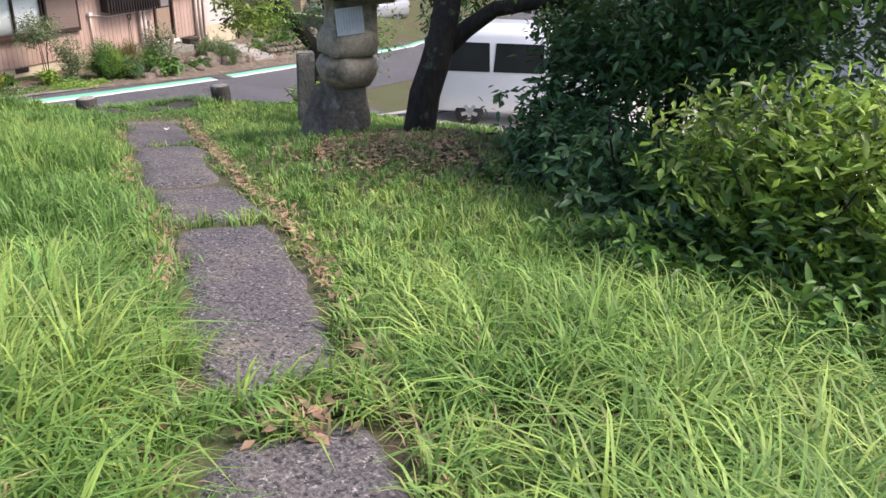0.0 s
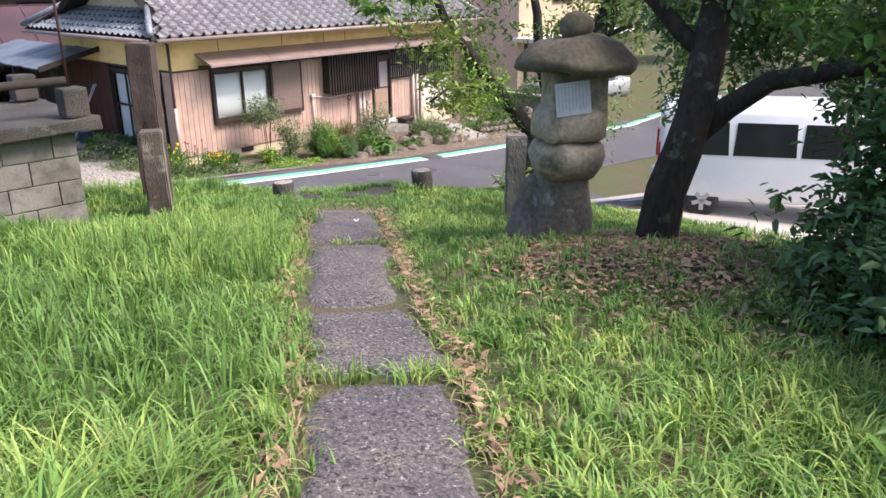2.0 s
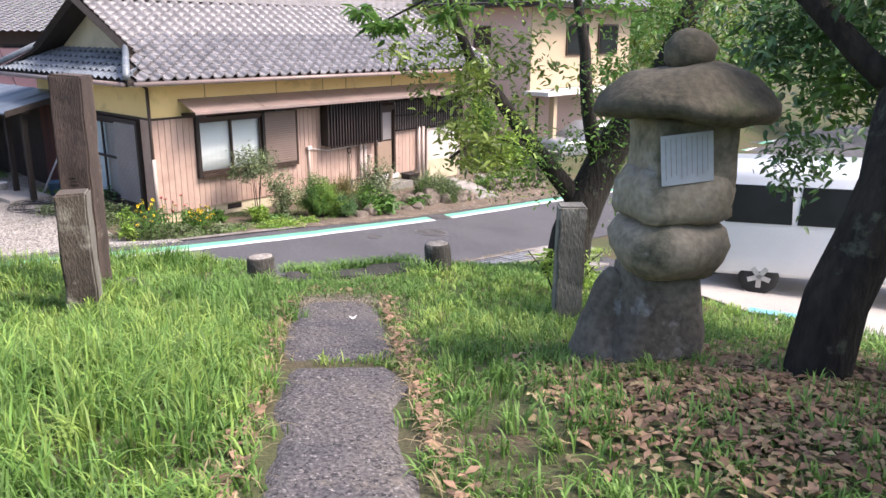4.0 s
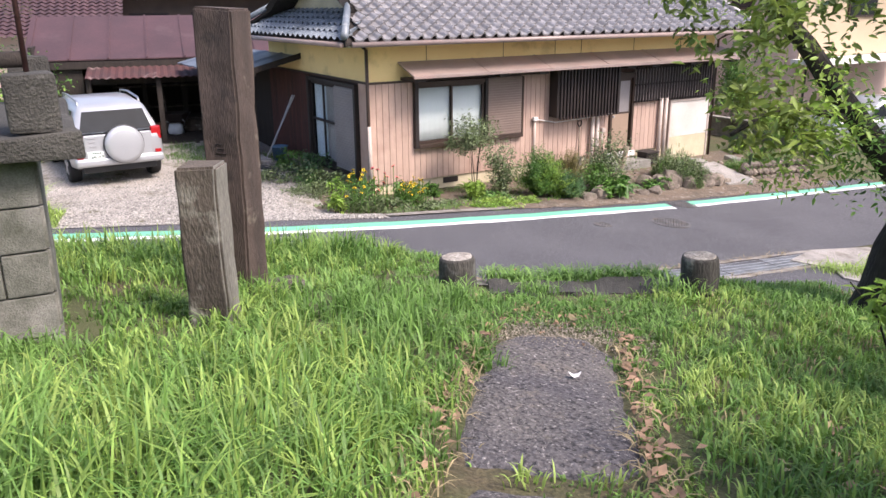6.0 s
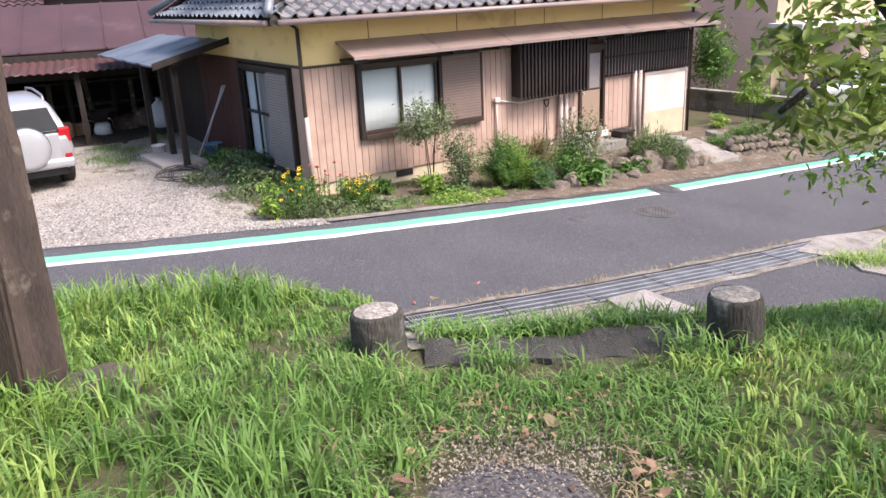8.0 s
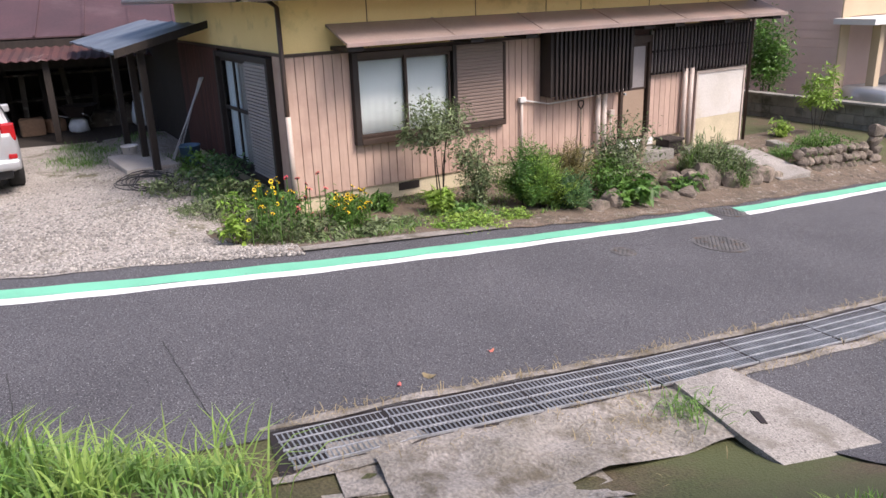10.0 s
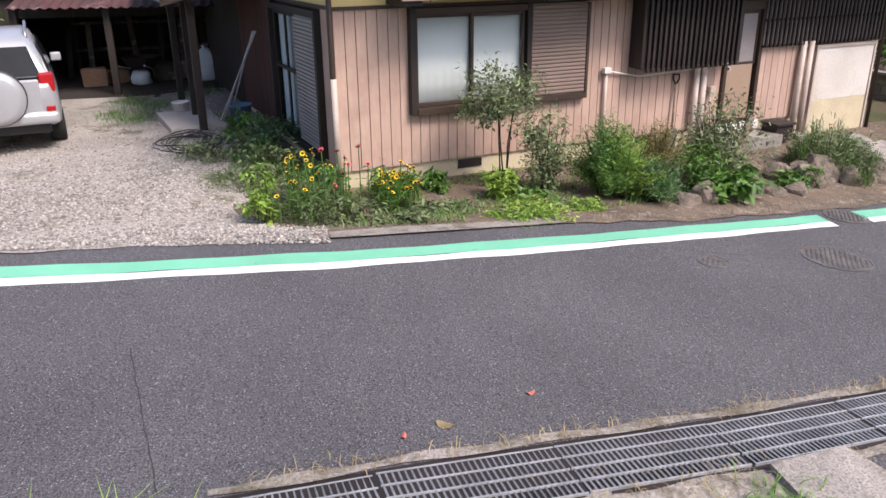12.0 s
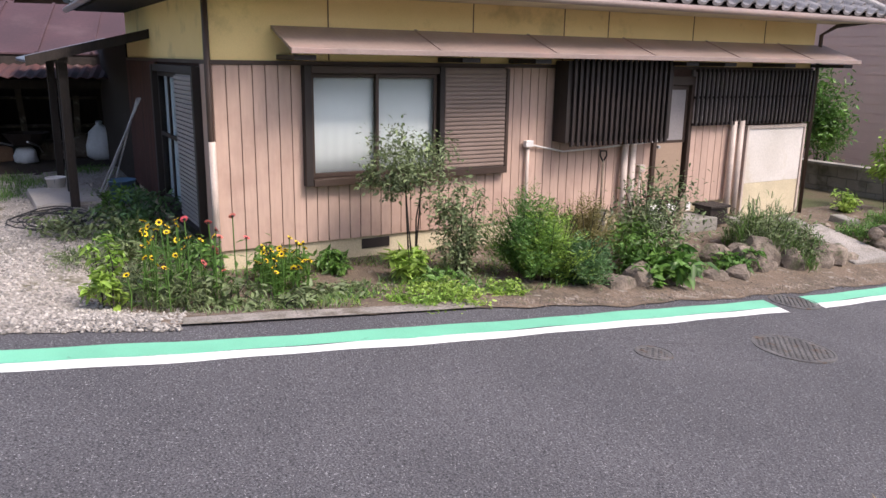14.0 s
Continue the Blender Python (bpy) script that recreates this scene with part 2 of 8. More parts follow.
M_LITTER = mat("dry_leaf", (0.38, 0.245, 0.155), (0.25, 0.155, 0.10), 5, 0.8, 0.1, 30, 0.2, vary=0.6, island=True, translucent=0.15)
M_STRAW = mat("dry_grass", (0.40, 0.32, 0.18), (0.28, 0.22, 0.12), 5, 0.8, 0.1, 30, 0.2, vary=0.35, island=True, translucent=0.2)
M_CRUMB = mat("pale_crumbs", (0.34, 0.29, 0.22), (0.22, 0.19, 0.15), 5, 0.85, 0.1, 30, 0.2, vary=0.45, island=True)
M_GRASS = mat("grass", (0.205, 0.355, 0.085), (0.135, 0.265, 0.055), 1.1, 0.55, 0, 9, 0.12, vary=0.4, island=True, translucent=0.35)
# yellower grass copy with sunlight put into its colour
M_GRASSY = mat("sunlit_grass", (0.36, 0.48, 0.12), (0.24, 0.38, 0.08), 1.1, 0.55, 0, 9, 0.12, vary=0.35, island=True, translucent=0.35)
M_LEAFD = mat("dark_leaf", (0.095, 0.19, 0.065), (0.06, 0.135, 0.05), 1.5, 0.4, 0, 9, 0.15, vary=0.5, island=True, translucent=0.25)
M_LEAFM = mat("leaf", (0.135, 0.26, 0.05), (0.085, 0.19, 0.04), 1.5, 0.45, 0, 9, 0.15, vary=0.45, island=True, translucent=0.35)
M_LEAFT = mat("olive_leaf", (0.20, 0.26, 0.055), (0.12, 0.185, 0.04), 1.5, 0.45, 0, 9, 0.15, vary=0.45, island=True, translucent=0.35)
M_LEAFL = mat("young_leaf", (0.33, 0.46, 0.09), (0.21, 0.36, 0.06), 1.5, 0.45, 0, 9, 0.15, vary=0.45, island=True, translucent=0.4)
M_LEAFB = mat("brownish_leaf", (0.24, 0.20, 0.075), (0.17, 0.165, 0.06), 1.5, 0.5, 0, 9, 0.15, vary=0.4, island=True, translucent=0.25)
M_LEAFO = mat("grey_green_leaf", (0.19, 0.24, 0.115), (0.115, 0.16, 0.065), 1.5, 0.5, 0, 9, 0.15, vary=0.45, island=True, translucent=0.25)
M_PETALY = mat("yellow_petal", (0.95, 0.74, 0.03), (0.93, 0.62, 0.02), 9, 0.6, 0, 30, 0.1, vary=0.2, island=True, translucent=0.3)
M_PETALP = mat("pink_petal", (0.75, 0.13, 0.16), (0.78, 0.30, 0.20), 5, 0.6, 0, 30, 0.1, vary=0.3, island=True, translucent=0.3)
M_BLUE = mat("blue_plastic", (0.10, 0.20, 0.33), (0.08, 0.16, 0.27), 6, 0.5, 0, 40, 0.1)
M_BEIGEW = mat("beige_wall", (0.52, 0.41, 0.28), (0.47, 0.37, 0.25), 1, 0.8, 0.1, 60, 0.06)
M_PINKW = mat("pink_wall", (0.72, 0.54, 0.48), (0.66, 0.49, 0.44), 1, 0.8, 0.1, 60, 0.06)
M_CARD = mat("cardboard", (0.33, 0.20, 0.12), (0.26, 0.16, 0.10), 4, 0.9, 0.1, 40, 0.15)
M_PAPER = mat("paper_sheet", (0.62, 0.66, 0.70), (0.55, 0.59, 0.63), 3, 0.7, 0.1, 20, 0.06)


def glass(name, tint=(0.9, 0.95, 0.95)):
    m = bpy.data.materials.new(name)
    m.use_nodes = True
    nt = m.node_tree
    b = nt.nodes["Principled BSDF"]
    b.inputs["Base Color"].default_value = (*tint, 1)
    b.inputs["Roughness"].default_value = 0.03
    b.inputs["Transmission Weight"].default_value = 1.0
    b.inputs["IOR"].default_value = 1.05
    return m


M_GLASS = glass("window_glass")
M_LOUVRE = mat("dark_slat", (0.03, 0.021, 0.019), (0.020, 0.014, 0.013), 3, 0.45, 0.03, 60, 0.1, vary=0.2)
M_CARGLASS.node_tree.nodes["Principled BSDF"].inputs["Specular IOR Level"].default_value = 0.22
M_CARGLASS.node_tree.nodes["Principled BSDF"].inputs["Roughness"].default_value = 0.12


# ---------------------------------------------------------------- mesh helpers
def box(bm, x0, y0, z0, x1, y1, z1, m=None, bevel=0.0):
    c = ((x0 + x1) / 2, (y0 + y1) / 2, (z0 + z1) / 2)
    r = bmesh.ops.create_cube(bm, size=1, matrix=Matrix.Translation(c) @ Matrix.Diagonal((abs(x1 - x0), abs(y1 - y0), abs(z1 - z0), 1)))
    vs = r["verts"]
    if bevel:
        es = {e for v in vs for e in v.link_edges}
        rb = bmesh.ops.bevel(bm, geom=list(es), offset=bevel, segments=2, affect="EDGES", profile=0.6)
        vs = list({v for f in rb["faces"] for v in f.verts} | {v for v in vs if v.is_valid})
    if m is not None:
        bmesh.ops.transform(bm, matrix=m, verts=[v for v in vs if v.is_valid])
    return vs


def tube(bm, pts, radii, sides=8, cap=True):
    pts = [Vector(p) for p in pts]
    rings = []
    for i, p in enumerate(pts):
        d = (pts[min(i + 1, len(pts) - 1)] - pts[max(i - 1, 0)]).normalized()
        a = d.orthogonal().normalized() if abs(d.z) > 0.9 else d.cross(Vector((0, 0, 1))).normalized()
        if i and rings:
            prev = (rings[-1][0].co - pts[i - 1])
            a2 = prev - d * prev.dot(d)
            a = a2.normalized() if a2.length > 1e-6 else a
        b = d.cross(a)
        r = radii[i] if hasattr(radii, "__len__") else radii
        rings.append([bm.verts.new(p + (a * math.cos(k * 2 * math.pi / sides) + b * math.sin(k * 2 * math.pi / sides)) * r) for k in range(sides)])
    for r0, r1 in zip(rings, rings[1:]):
        for k in range(sides):
            bm.faces.new((r0[k], r0[(k + 1) % sides], r1[(k + 1) % sides], r1[k]))
    if cap:
        bm.faces.new(rings[0][::-1]), bm.faces.new(rings[-1])
    return rings


def lathe(bm, profile, sides=16, sq=0.0, turn=0.0):
    """Turns (radius, height) pairs round z; sq > 0 squares the rings off."""
    rings = []
    for r, z in profile:
        ring = []
        for k in range(sides):
            a = turn + 2 * math.pi * k / sides
            f = 1.0 / max(abs(math.cos(a - turn)), abs(math.sin(a - turn))) if sq else 1.0
            f = 1 + (f - 1) * sq
            ring.append(bm.verts.new((r * f * math.cos(a), r * f * math.sin(a), z)))
        rings.append(ring)
    for r0, r1 in zip(rings, rings[1:]):
        for k in range(sides):
            bm.faces.new((r0[k], r0[(k + 1) % sides], r1[(k + 1) % sides], r1[k]))
    bm.faces.new(rings[0][::-1]), bm.faces.new(rings[-1])
    return rings


def roughen(bm, amount, scale, seed=0.0):
    for v in bm.verts:
        v.co += noise.noise_vector(v.co * scale + Vector((seed, seed * 2.3, -seed))) * amount


def prism(bm, poly, z0, z1):
    lo = [bm.verts.new((x, y, z0)) for x, y in poly]
    hi = [bm.verts.new((x, y, z1)) for x, y in poly]
    bm.faces.new(lo[::-1]), bm.faces.new(hi)
    for i in range(len(poly)):
        j = (i + 1) % len(poly)
        bm.faces.new((lo[i], lo[j], hi[j], hi[i]))


def finish(name, bm, material, smooth=False):
    bmesh.ops.recalc_face_normals(bm, faces=bm.faces[:])
    me = bpy.data.meshes.new(name)
    bm.to_mesh(me)
    bm.free()
    if material:
        me.materials.append(material)
    if smooth:
        for p in me.polygons:
            p.use_smooth = True
    return me


def part(name, bm, material, parent, label="", smooth=False):
    ob = new(name, finish(name, bm, material, smooth))
    ob.parent = parent
    if label:
        ob["label"] = label
    return ob


def share(name, me, parent, m):
    ob = new(name, me)
    ob.parent = parent
    ob.matrix_local = m
    return ob


def thing(name, m, label, category, group="", kind=""):
    ob = new(name)
    ob.matrix_world = m
    ob.empty_display_size = 0.2
    return tagged(ob, label, category, group, kind)


def mesh_np(name, verts, quads, tris, material, smooth=False):
    me = bpy.data.meshes.new(name)
    verts = np.asarray(verts, np.float32)
    quads = np.asarray(quads, np.int32).reshape(-1, 4)
    tris = np.asarray(tris, np.int32).reshape(-1, 3)
    me.vertices.add(len(verts))
    me.vertices.foreach_set("co", verts.ravel())
    nl = len(quads) * 4 + len(tris) * 3
    me.loops.add(nl)
    me.loops.foreach_set("vertex_index", np.concatenate([quads.ravel(), tris.ravel()]))
    me.polygons.add(len(quads) + len(tris))
    me.polygons.foreach_set("loop_start", np.concatenate([np.arange(len(quads)) * 4, len(quads) * 4 + np.arange(len(tris)) * 3]).astype(np.int32))
    me.update(calc_edges=True)
    if material:
        me.materials.append(material)
    if smooth:
        me.polygons.foreach_set("use_smooth", np.ones(len(quads) + len(tris), bool))
    return me


RNG = np.random.default_rng(7)


# ---------------------------------------------------------------- the lie of the land
def sstep(a):
    a = np.clip(a, 0, 1)
    return a * a * (3 - 2 * a)


WHITE_Y = np.array([-60, 0, 1.3, 4, 6, 8, 10, 11.7, 14, 18, 60.0])
WHITE_X = np.array([-14.0, -14.85, -14.87, -15.0, -15.18, -15.46, -15.80, -16.10, -16.65, -17.7, -30.0])
GRATE_Y = np.array([-60, 3, 5.1, 6, 8, 10, 11.6, 14, 18, 60.0])
GRATE_X = np.array([-11.8, -12.3, -12.42, -12.55, -12.75, -13.02, -13.3, -13.8, -14.6, -24.0])


def white_x(y):
    return np.interp(y, WHITE_Y, WHITE_X)


def grate_x(y):
    return np.interp(y, GRATE_Y, GRATE_X)


def road_z(x, y):
    yc = np.clip(y, -14, 22)
    return -2.56 - 0.02 * (np.clip(x, -17, -6) + 14) - 0.08 * (yc - 6)


def lawn_z(x, y):
    base = -0.99 + 0.095 * (np.clip(x, -14, 10) + 7.29) - 0.13 * (np.clip(y, -8, 12) - 4.47)
    return base + 0.28 * np.exp(-((x + 4.2) ** 2 + (y - 5.35) ** 2) / 2.4) + 0.13 * np.exp(-((x + 8.4) ** 2 + (y - 6.0) ** 2) / 0.7)


def H(x, y):
    x, y = np.asarray(x, float), np.asarray(y, float)
    zr, zl = road_z(x, y), lawn_z(x, y)
    gap = sstep((y - 4.75) / 0.4)
    w = np.minimum(sstep((x + 12.0) / 1.9) * (1 - gap) + sstep((x + 11.6) / 2.6) * gap, sstep((9.7 - y) / 2.0))
    z = zr + w * np.maximum(zl - zr, 0)
    edge = white_x(y) - 0.5
    yard = -2.6 - 0.2 * sstep((y - 4.2) / 2.0) - 0.014 * np.clip(y - 6, 0, 14)
    k = sstep((edge - x) / 1.6)
    yard = yard - 0.13 * sstep((-x - 17.5) / 2.5) * sstep((5.0 - y) / 2.0)
    z = z * (1 - k) + yard * k + 0.45 * sstep((x + 11.8) / 2.0) * sstep((y - 9.9) / 1.6)
    hill = np.clip((-x - 34) / 14, 0, 4) * 3.0
    return z + hill


def zat(x, y):
    return float(H(x, y))


def grid_sheet(name, xs, ys, material, dz=0.0, keep=None):
    X, Y = np.meshgrid(xs, ys)
    V = np.stack([X, Y, H(X, Y) + dz], -1).reshape(-1, 3)
    nx, ny = len(xs), len(ys)
    i, j = np.meshgrid(np.arange(nx - 1), np.arange(ny - 1))
    a = (j * nx + i).ravel()
    Q = np.stack([a, a + 1, a + nx + 1, a + nx], -1)
    return mesh_np(name, V, Q, [], material, True)


def strip(name, fa, fb, ys, material, dz, n=2):
    """A ribbon on the ground between x = fa(y) and x = fb(y)."""
    ys = np.asarray(ys, float)
    cols = [fa(ys) + (fb(ys) - fa(ys)) * k / (n - 1) for k in range(n)]
    X = np.stack(cols, -1)
    Y = np.repeat(ys[:, None], n, 1)
    V = np.stack([X, Y, H(X, Y) + dz], -1).reshape(-1, 3)
    Q = [(r * n + c, r * n + c + 1, (r + 1) * n + c + 1, (r + 1) * n + c) for r in range(len(ys) - 1) for c in range(n - 1)]
    return mesh_np(name, V, Q, [], material, True)


gx = np.concatenate([np.arange(-300, -40, 20), np.arange(-40, -20, 1.0), np.arange(-20, 4, 0.25), np.arange(4, 40, 3), np.arange(40, 301, 20)])
gy = np.concatenate([np.arange(-300, -20, 20), np.arange(-20, -4, 1.0), np.arange(-4, 18, 0.25), np.arange(18, 40, 2), np.arange(40, 301, 20)])
tagged(new("ground", grid_sheet("ground", gx, gy, M_SOIL)), "grassy earth bank falling to a village lane", "ground", kind="structure")
ry_ = np.concatenate([np.arange(-60, -4, 2), np.arange(-4, 18, 0.25), np.arange(18, 60, 2)])
road = tagged(new("road", strip("road", lambda y: white_x(y) - 0.78, lambda y: grate_x(y) + 0.05, ry_, M_ASPHALT, 0.012, 12)), "dark grey asphalt village lane with fine cracks", "road", kind="structure")


def line(name, off0, off1, label, m, dz, ya, yb):
    ys = np.arange(ya, yb, 0.1)
    wob = lambda y: 0.008 * np.sin(y * 3.1) + 0.006 * np.sin(y * 7.7)
    tagged(new(name, strip(name, lambda y: white_x(y) + off0 + wob(y), lambda y: white_x(y) + off1 + wob(y + 5), ys, m, dz)), label, "road marking", kind="structure")


for ya, yb in ((-30, 11.45), (11.95, 40)):
    line("white_line", -0.14, 0.0, "white painted edge line on the lane", M_LINE, 0.017, ya, yb)
    line("green_line", -0.36, -0.14, "green painted band beside the white edge line", M_GREEN, 0.017, ya, yb)
gravel_x = lambda y: white_x(y) - 0.70 + 0.03 * np.sin(y * 4.1) + 0.02 * np.sin(y * 11.3)
tagged(new("gravel_yard", strip("gravel_yard", lambda y: np.full_like(y, -25.6), gravel_x, np.arange(-3, 6.2, 0.1), M_GRAVEL, 0.016, 30)), "pale gravel parking yard beside the house", "yard", kind="structure")
tagged(new("driveway", strip("driveway", lambda y: np.full_like(y, -11.6), lambda y: np.full_like(y, 2.0), np.arange(11.2, 24, 0.5), M_PALE, 0.02, 20)), "pale concrete driveway below the trees", "driveway", kind="structure")
tagged(new("side_asphalt", strip("side_asphalt", lambda y: grate_x(y) + 0.5, lambda y: np.full_like(y, -9.8), np.arange(8.3, 13.0, 0.25), M_ASPHALT, 0.014, 10)), "dark asphalt apron beside the drain", "road", kind="structure")
tagged(new("front_bed", strip("front_bed", lambda y: -18.5 - 0.21 * (y - 6.25), lambda y: white_x(y) - np.interp(y, [8.2, 9.6, 17], [0.74, 0.5, 0.44]) + 0.03 * np.sin(y * 5.3) + 0.02 * np.sin(y * 13.1), np.arange(5.75, 17, 0.1), M_EARTH, 0.022, 16)), "earth bed with weeds and stones along the house", "bed", kind="structure")
tagged(new("side_bed", strip("side_bed", lambda y: np.full_like(y, -21.6), lambda y: -17.9 + 0.9 * (y - 4.3), np.arange(4.2, 6.1, 0.2), M_EARTH, 0.016, 12)), "earth bed along the side of the house", "bed", kind="structure")
tagged(new("kerb_strip", strip("kerb_strip", lambda y: white_x(y) - 0.98 + 0.05 * np.sin(y * 2.7), lambda y: white_x(y) - 0.70, np.arange(5.9, 8.3, 0.2), M_APRON, 0.03, 3)), "worn concrete strip between bed and lane", "kerb", kind="structure")
# near-black sheet on the ground: the shed's inner shade is in its colour
tagged(new("shed_floor", strip("shed_floor", lambda y: np.full_like(y, -31.5), lambda y: np.full_like(y, -25.3), np.arange(-0.4, 6.4, 0.4), M_WOOD, 0.014, 6)), "earth floor of the shed with its shade in the colour", "floor", kind="structure")


# ---------------------------------------------------------------- footpath and steps
path_dir = Vector((-6.73, 3.67, 0)).normalized()
PATH_S = np.array([-2.0, 0.0, 0.5, 1.9, 2.8, 3.9, 4.8, 6.3, 7.7])
PATH_W = np.array([-0.02, 0.0, 0.03, 0.13, 0.15, 0.04, 0.03, 0.0, 0.0])     # how far the path bows to its right


def path_xy(s, w):
    """s metres along the path from the first slab, w metres to its right."""
    w = w + np.interp(s, PATH_S, PATH_W)
    return -1.27 + path_dir.x * s + path_dir.y * w, 1.07 + path_dir.y * s - path_dir.x * w


def path_sw(x, y):
    dx, dy = x + 1.27, y - 1.07
    s = dx * path_dir.x + dy * path_dir.y
    return s, dx * path_dir.y - dy * path_dir.x - np.interp(s, PATH_S, PATH_W)


def path_point(s, w=0.0):
    x, y = path_xy(s, w)
    return float(x), float(y)


footpath = thing("footpath", Matrix(), "worn cracked asphalt footpath of separate slabs in the grass", "path", kind="structure")


def path_slab(s0, s1, half0, half1, seed, round_end=False):
    bm = bmesh.new()
    n, m = max(4, int((s1 - s0) / 0.12)), 9
    grid = []
    for i in range(n + 1):
        s = s0 + (s1 - s0) * i / n
        hw = half0 + (half1 - half0) * i / n
        e = min(i, n - i) / n
        hw *= 0.80 + 0.20 * min(1, e * 8)
        if round_end and i / n > 0.72:
            hw *= max(0.25, 1 - ((i / n - 0.72) / 0.28) ** 2.2) ** 0.5
        row = []
        for j in range(m + 1):
            f = -1 + 2 * j / m
            wob = (0.06 * noise.noise((s * 2.2, seed, f)) + 0.04 * noise.noise((s * 7.0, seed, f * 2))) * abs(f)
            x, y = path_point(s + 0.04 * noise.noise((f * 3, seed, i * 0.1)) * (1 if e == 0 else 0), f * hw + wob)
            z = zat(x, y) + 0.03 + 0.008 * noise.noise((x * 3, y * 3, seed)) - (0.035 if j in (0, m) or i in (0, n) else 0)
            row.append(bm.verts.new((x, y, z)))
        grid.append(row)
    for i in range(n):
        for j in range(m):
            bm.faces.new((grid[i][j], grid[i][j + 1], grid[i + 1][j + 1], grid[i + 1][j]))
    part("slab", bm, M_PATH, footpath, smooth=True)


for s0, s1, a, b in ((-1.6, 0.28, 0.28, 0.27), (0.52, 2.78, 0.25, 0.31), (2.86, 3.88, 0.31, 0.28), (3.90, 5.80, 0.28, 0.32), (5.92, 7.66, 0.34, 0.33)):
    path_slab(s0, s1, a, b, s0 * 3.7, s1 > 7)

steps = thing("entrance_steps", Matrix(), "mossy dark concrete steps between two stumps", "steps", kind="structure")
for i in range(6):
    bm = bmesh.new()
    x1 = -9.15 - 0.5 * i
    y0, y1 = 4.75 + 0.12 * i, 6.45 + 0.10 * i
    n = 9
    grid = [[bm.verts.new((x1 - 0.56 * j / n, y0 + (y1 - y0) * k / n, 0)) for k in range(n + 1)] for j in range(n + 1)]
    for row in grid:
        for v in row:
            v.co.x += 0.03 * noise.noise((v.co.x * 5, v.co.y * 5, 1))
            v.co.z = zat(v.co.x, v.co.y) + 0.012 + 0.03 * noise.noise((v.co.x * 4, v.co.y * 4, i)) + 0.02 * noise.noise((v.co.x * 11, v.co.y * 11, i))
    for ra, rb in zip(grid, grid[1:]):
        for k in range(n):
            bm.faces.new((ra[k], ra[k + 1], rb[k + 1], rb[k]))
    part("step", bm, M_APRON, steps)


bm = bmesh.new()
ka, kb = Vector((-9.05, 4.78, 0)), Vector((-8.60, 5.98, 0))
kd = (kb - ka).normalized()
kn = Vector((-kd.y, kd.x, 0))
rows_ = []
for k in range(31):
    c = ka.lerp(kb, k / 30) + kn * 0.05 * noise.noise((k * 0.5, 2, 7))
    z = zat(c.x, c.y)
    rows_.append([bm.verts.new((c + kn * o).to_tuple()[:2] + (z + h + 0.03 * noise.noise((k * 0.27, o * 3, 0)) + 0.006 * noise.noise((k * 0.6, o * 5, 3)),)) for o, h in ((-0.15, -0.1), (-0.13, 0.03), (0.12, 0.035), (0.15, -0.1))])
for p, q in zip(rows_, rows_[1:]):
    for k in range(3):
        bm.faces.new((p[k], p[k + 1], q[k + 1], q[k]))
part("kerb", bm, M_SLAB, steps, "dark wet-looking concrete kerb")


# ---------------------------------------------------------------- stone posts, stumps, lantern
def stone_post(x, y, h, wx, wy, yaw, material, label, lean=0.0, taper=0.94, depth=0.3, chip=0.012, tilt=0.0, side_skin=None):
    t = thing("stone_post", pose(x, y, zat(x, y), lean, tilt, yaw), label, "stone post")
    bm = bmesh.new()
    n = 14
    box(bm, -wx / 2, -wy / 2, -depth, wx / 2, wy / 2, h)
    bmesh.ops.bevel(bm, geom=bm.edges[:], offset=0.014, segments=2, affect="EDGES")
    for k in range(1, n):
        z = -depth + (h + depth) * k / n
        bmesh.ops.bisect_plane(bm, geom=bm.verts[:] + bm.edges[:] + bm.faces[:], plane_co=(0, 0, z), plane_no=(0, 0, 1))
    for v in bm.verts:
        f = 1 - (1 - taper) * max(0, v.co.z) / h
        v.co.x, v.co.y = v.co.x * f, v.co.y * f
    roughen(bm, chip, 6, x)
    # thin copy of the whole +y side in a paler material
    if side_skin:
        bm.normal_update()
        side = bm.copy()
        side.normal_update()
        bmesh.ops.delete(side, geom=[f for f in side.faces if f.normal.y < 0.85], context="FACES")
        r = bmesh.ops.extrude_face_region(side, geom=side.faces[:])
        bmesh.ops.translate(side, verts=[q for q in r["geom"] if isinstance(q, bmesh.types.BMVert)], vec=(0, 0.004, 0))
        part("pale_side", side, side_skin, t, "thin skin of paler stone colour over one side")
    part("shaft", bm, material, t)
    return t


tall_post = stone_post(-9.10, 3.17, 1.65, 0.25, 0.235, -32, M_POST, "tall dark weathered stone post with worn carved letters", taper=0.97, lean=-1.0)
# worn carving on the tall post's face: plain strokes
for z, n in ((1.02, 4), (0.86, 3), (0.72, 4), (0.58, 3)):
    bm = bmesh.new()
    for k in range(n):
        box(bm, 0.118, -0.035 + 0.01 * (k % 2), z + 0.026 * k, 0.1245, 0.03 - 0.012 * (k % 3), z + 0.026 * k + 0.006)
    part("carving", bm, M_DARK, tall_post, "worn carved strokes")
bm = bmesh.new()
lathe(bm, [(0.17, -0.1), (0.18, 0.02), (0.13, 0.06), (0.03, 0.07)], 9)
roughen(bm, 0.05, 5, 2)
rk = thing("foot_stone", pose(-9.05, 3.42, zat(-9.05, 3.42)), "flat grey stone at the foot of the tall post", "stone")
part("stone", bm, M_POST2, rk)
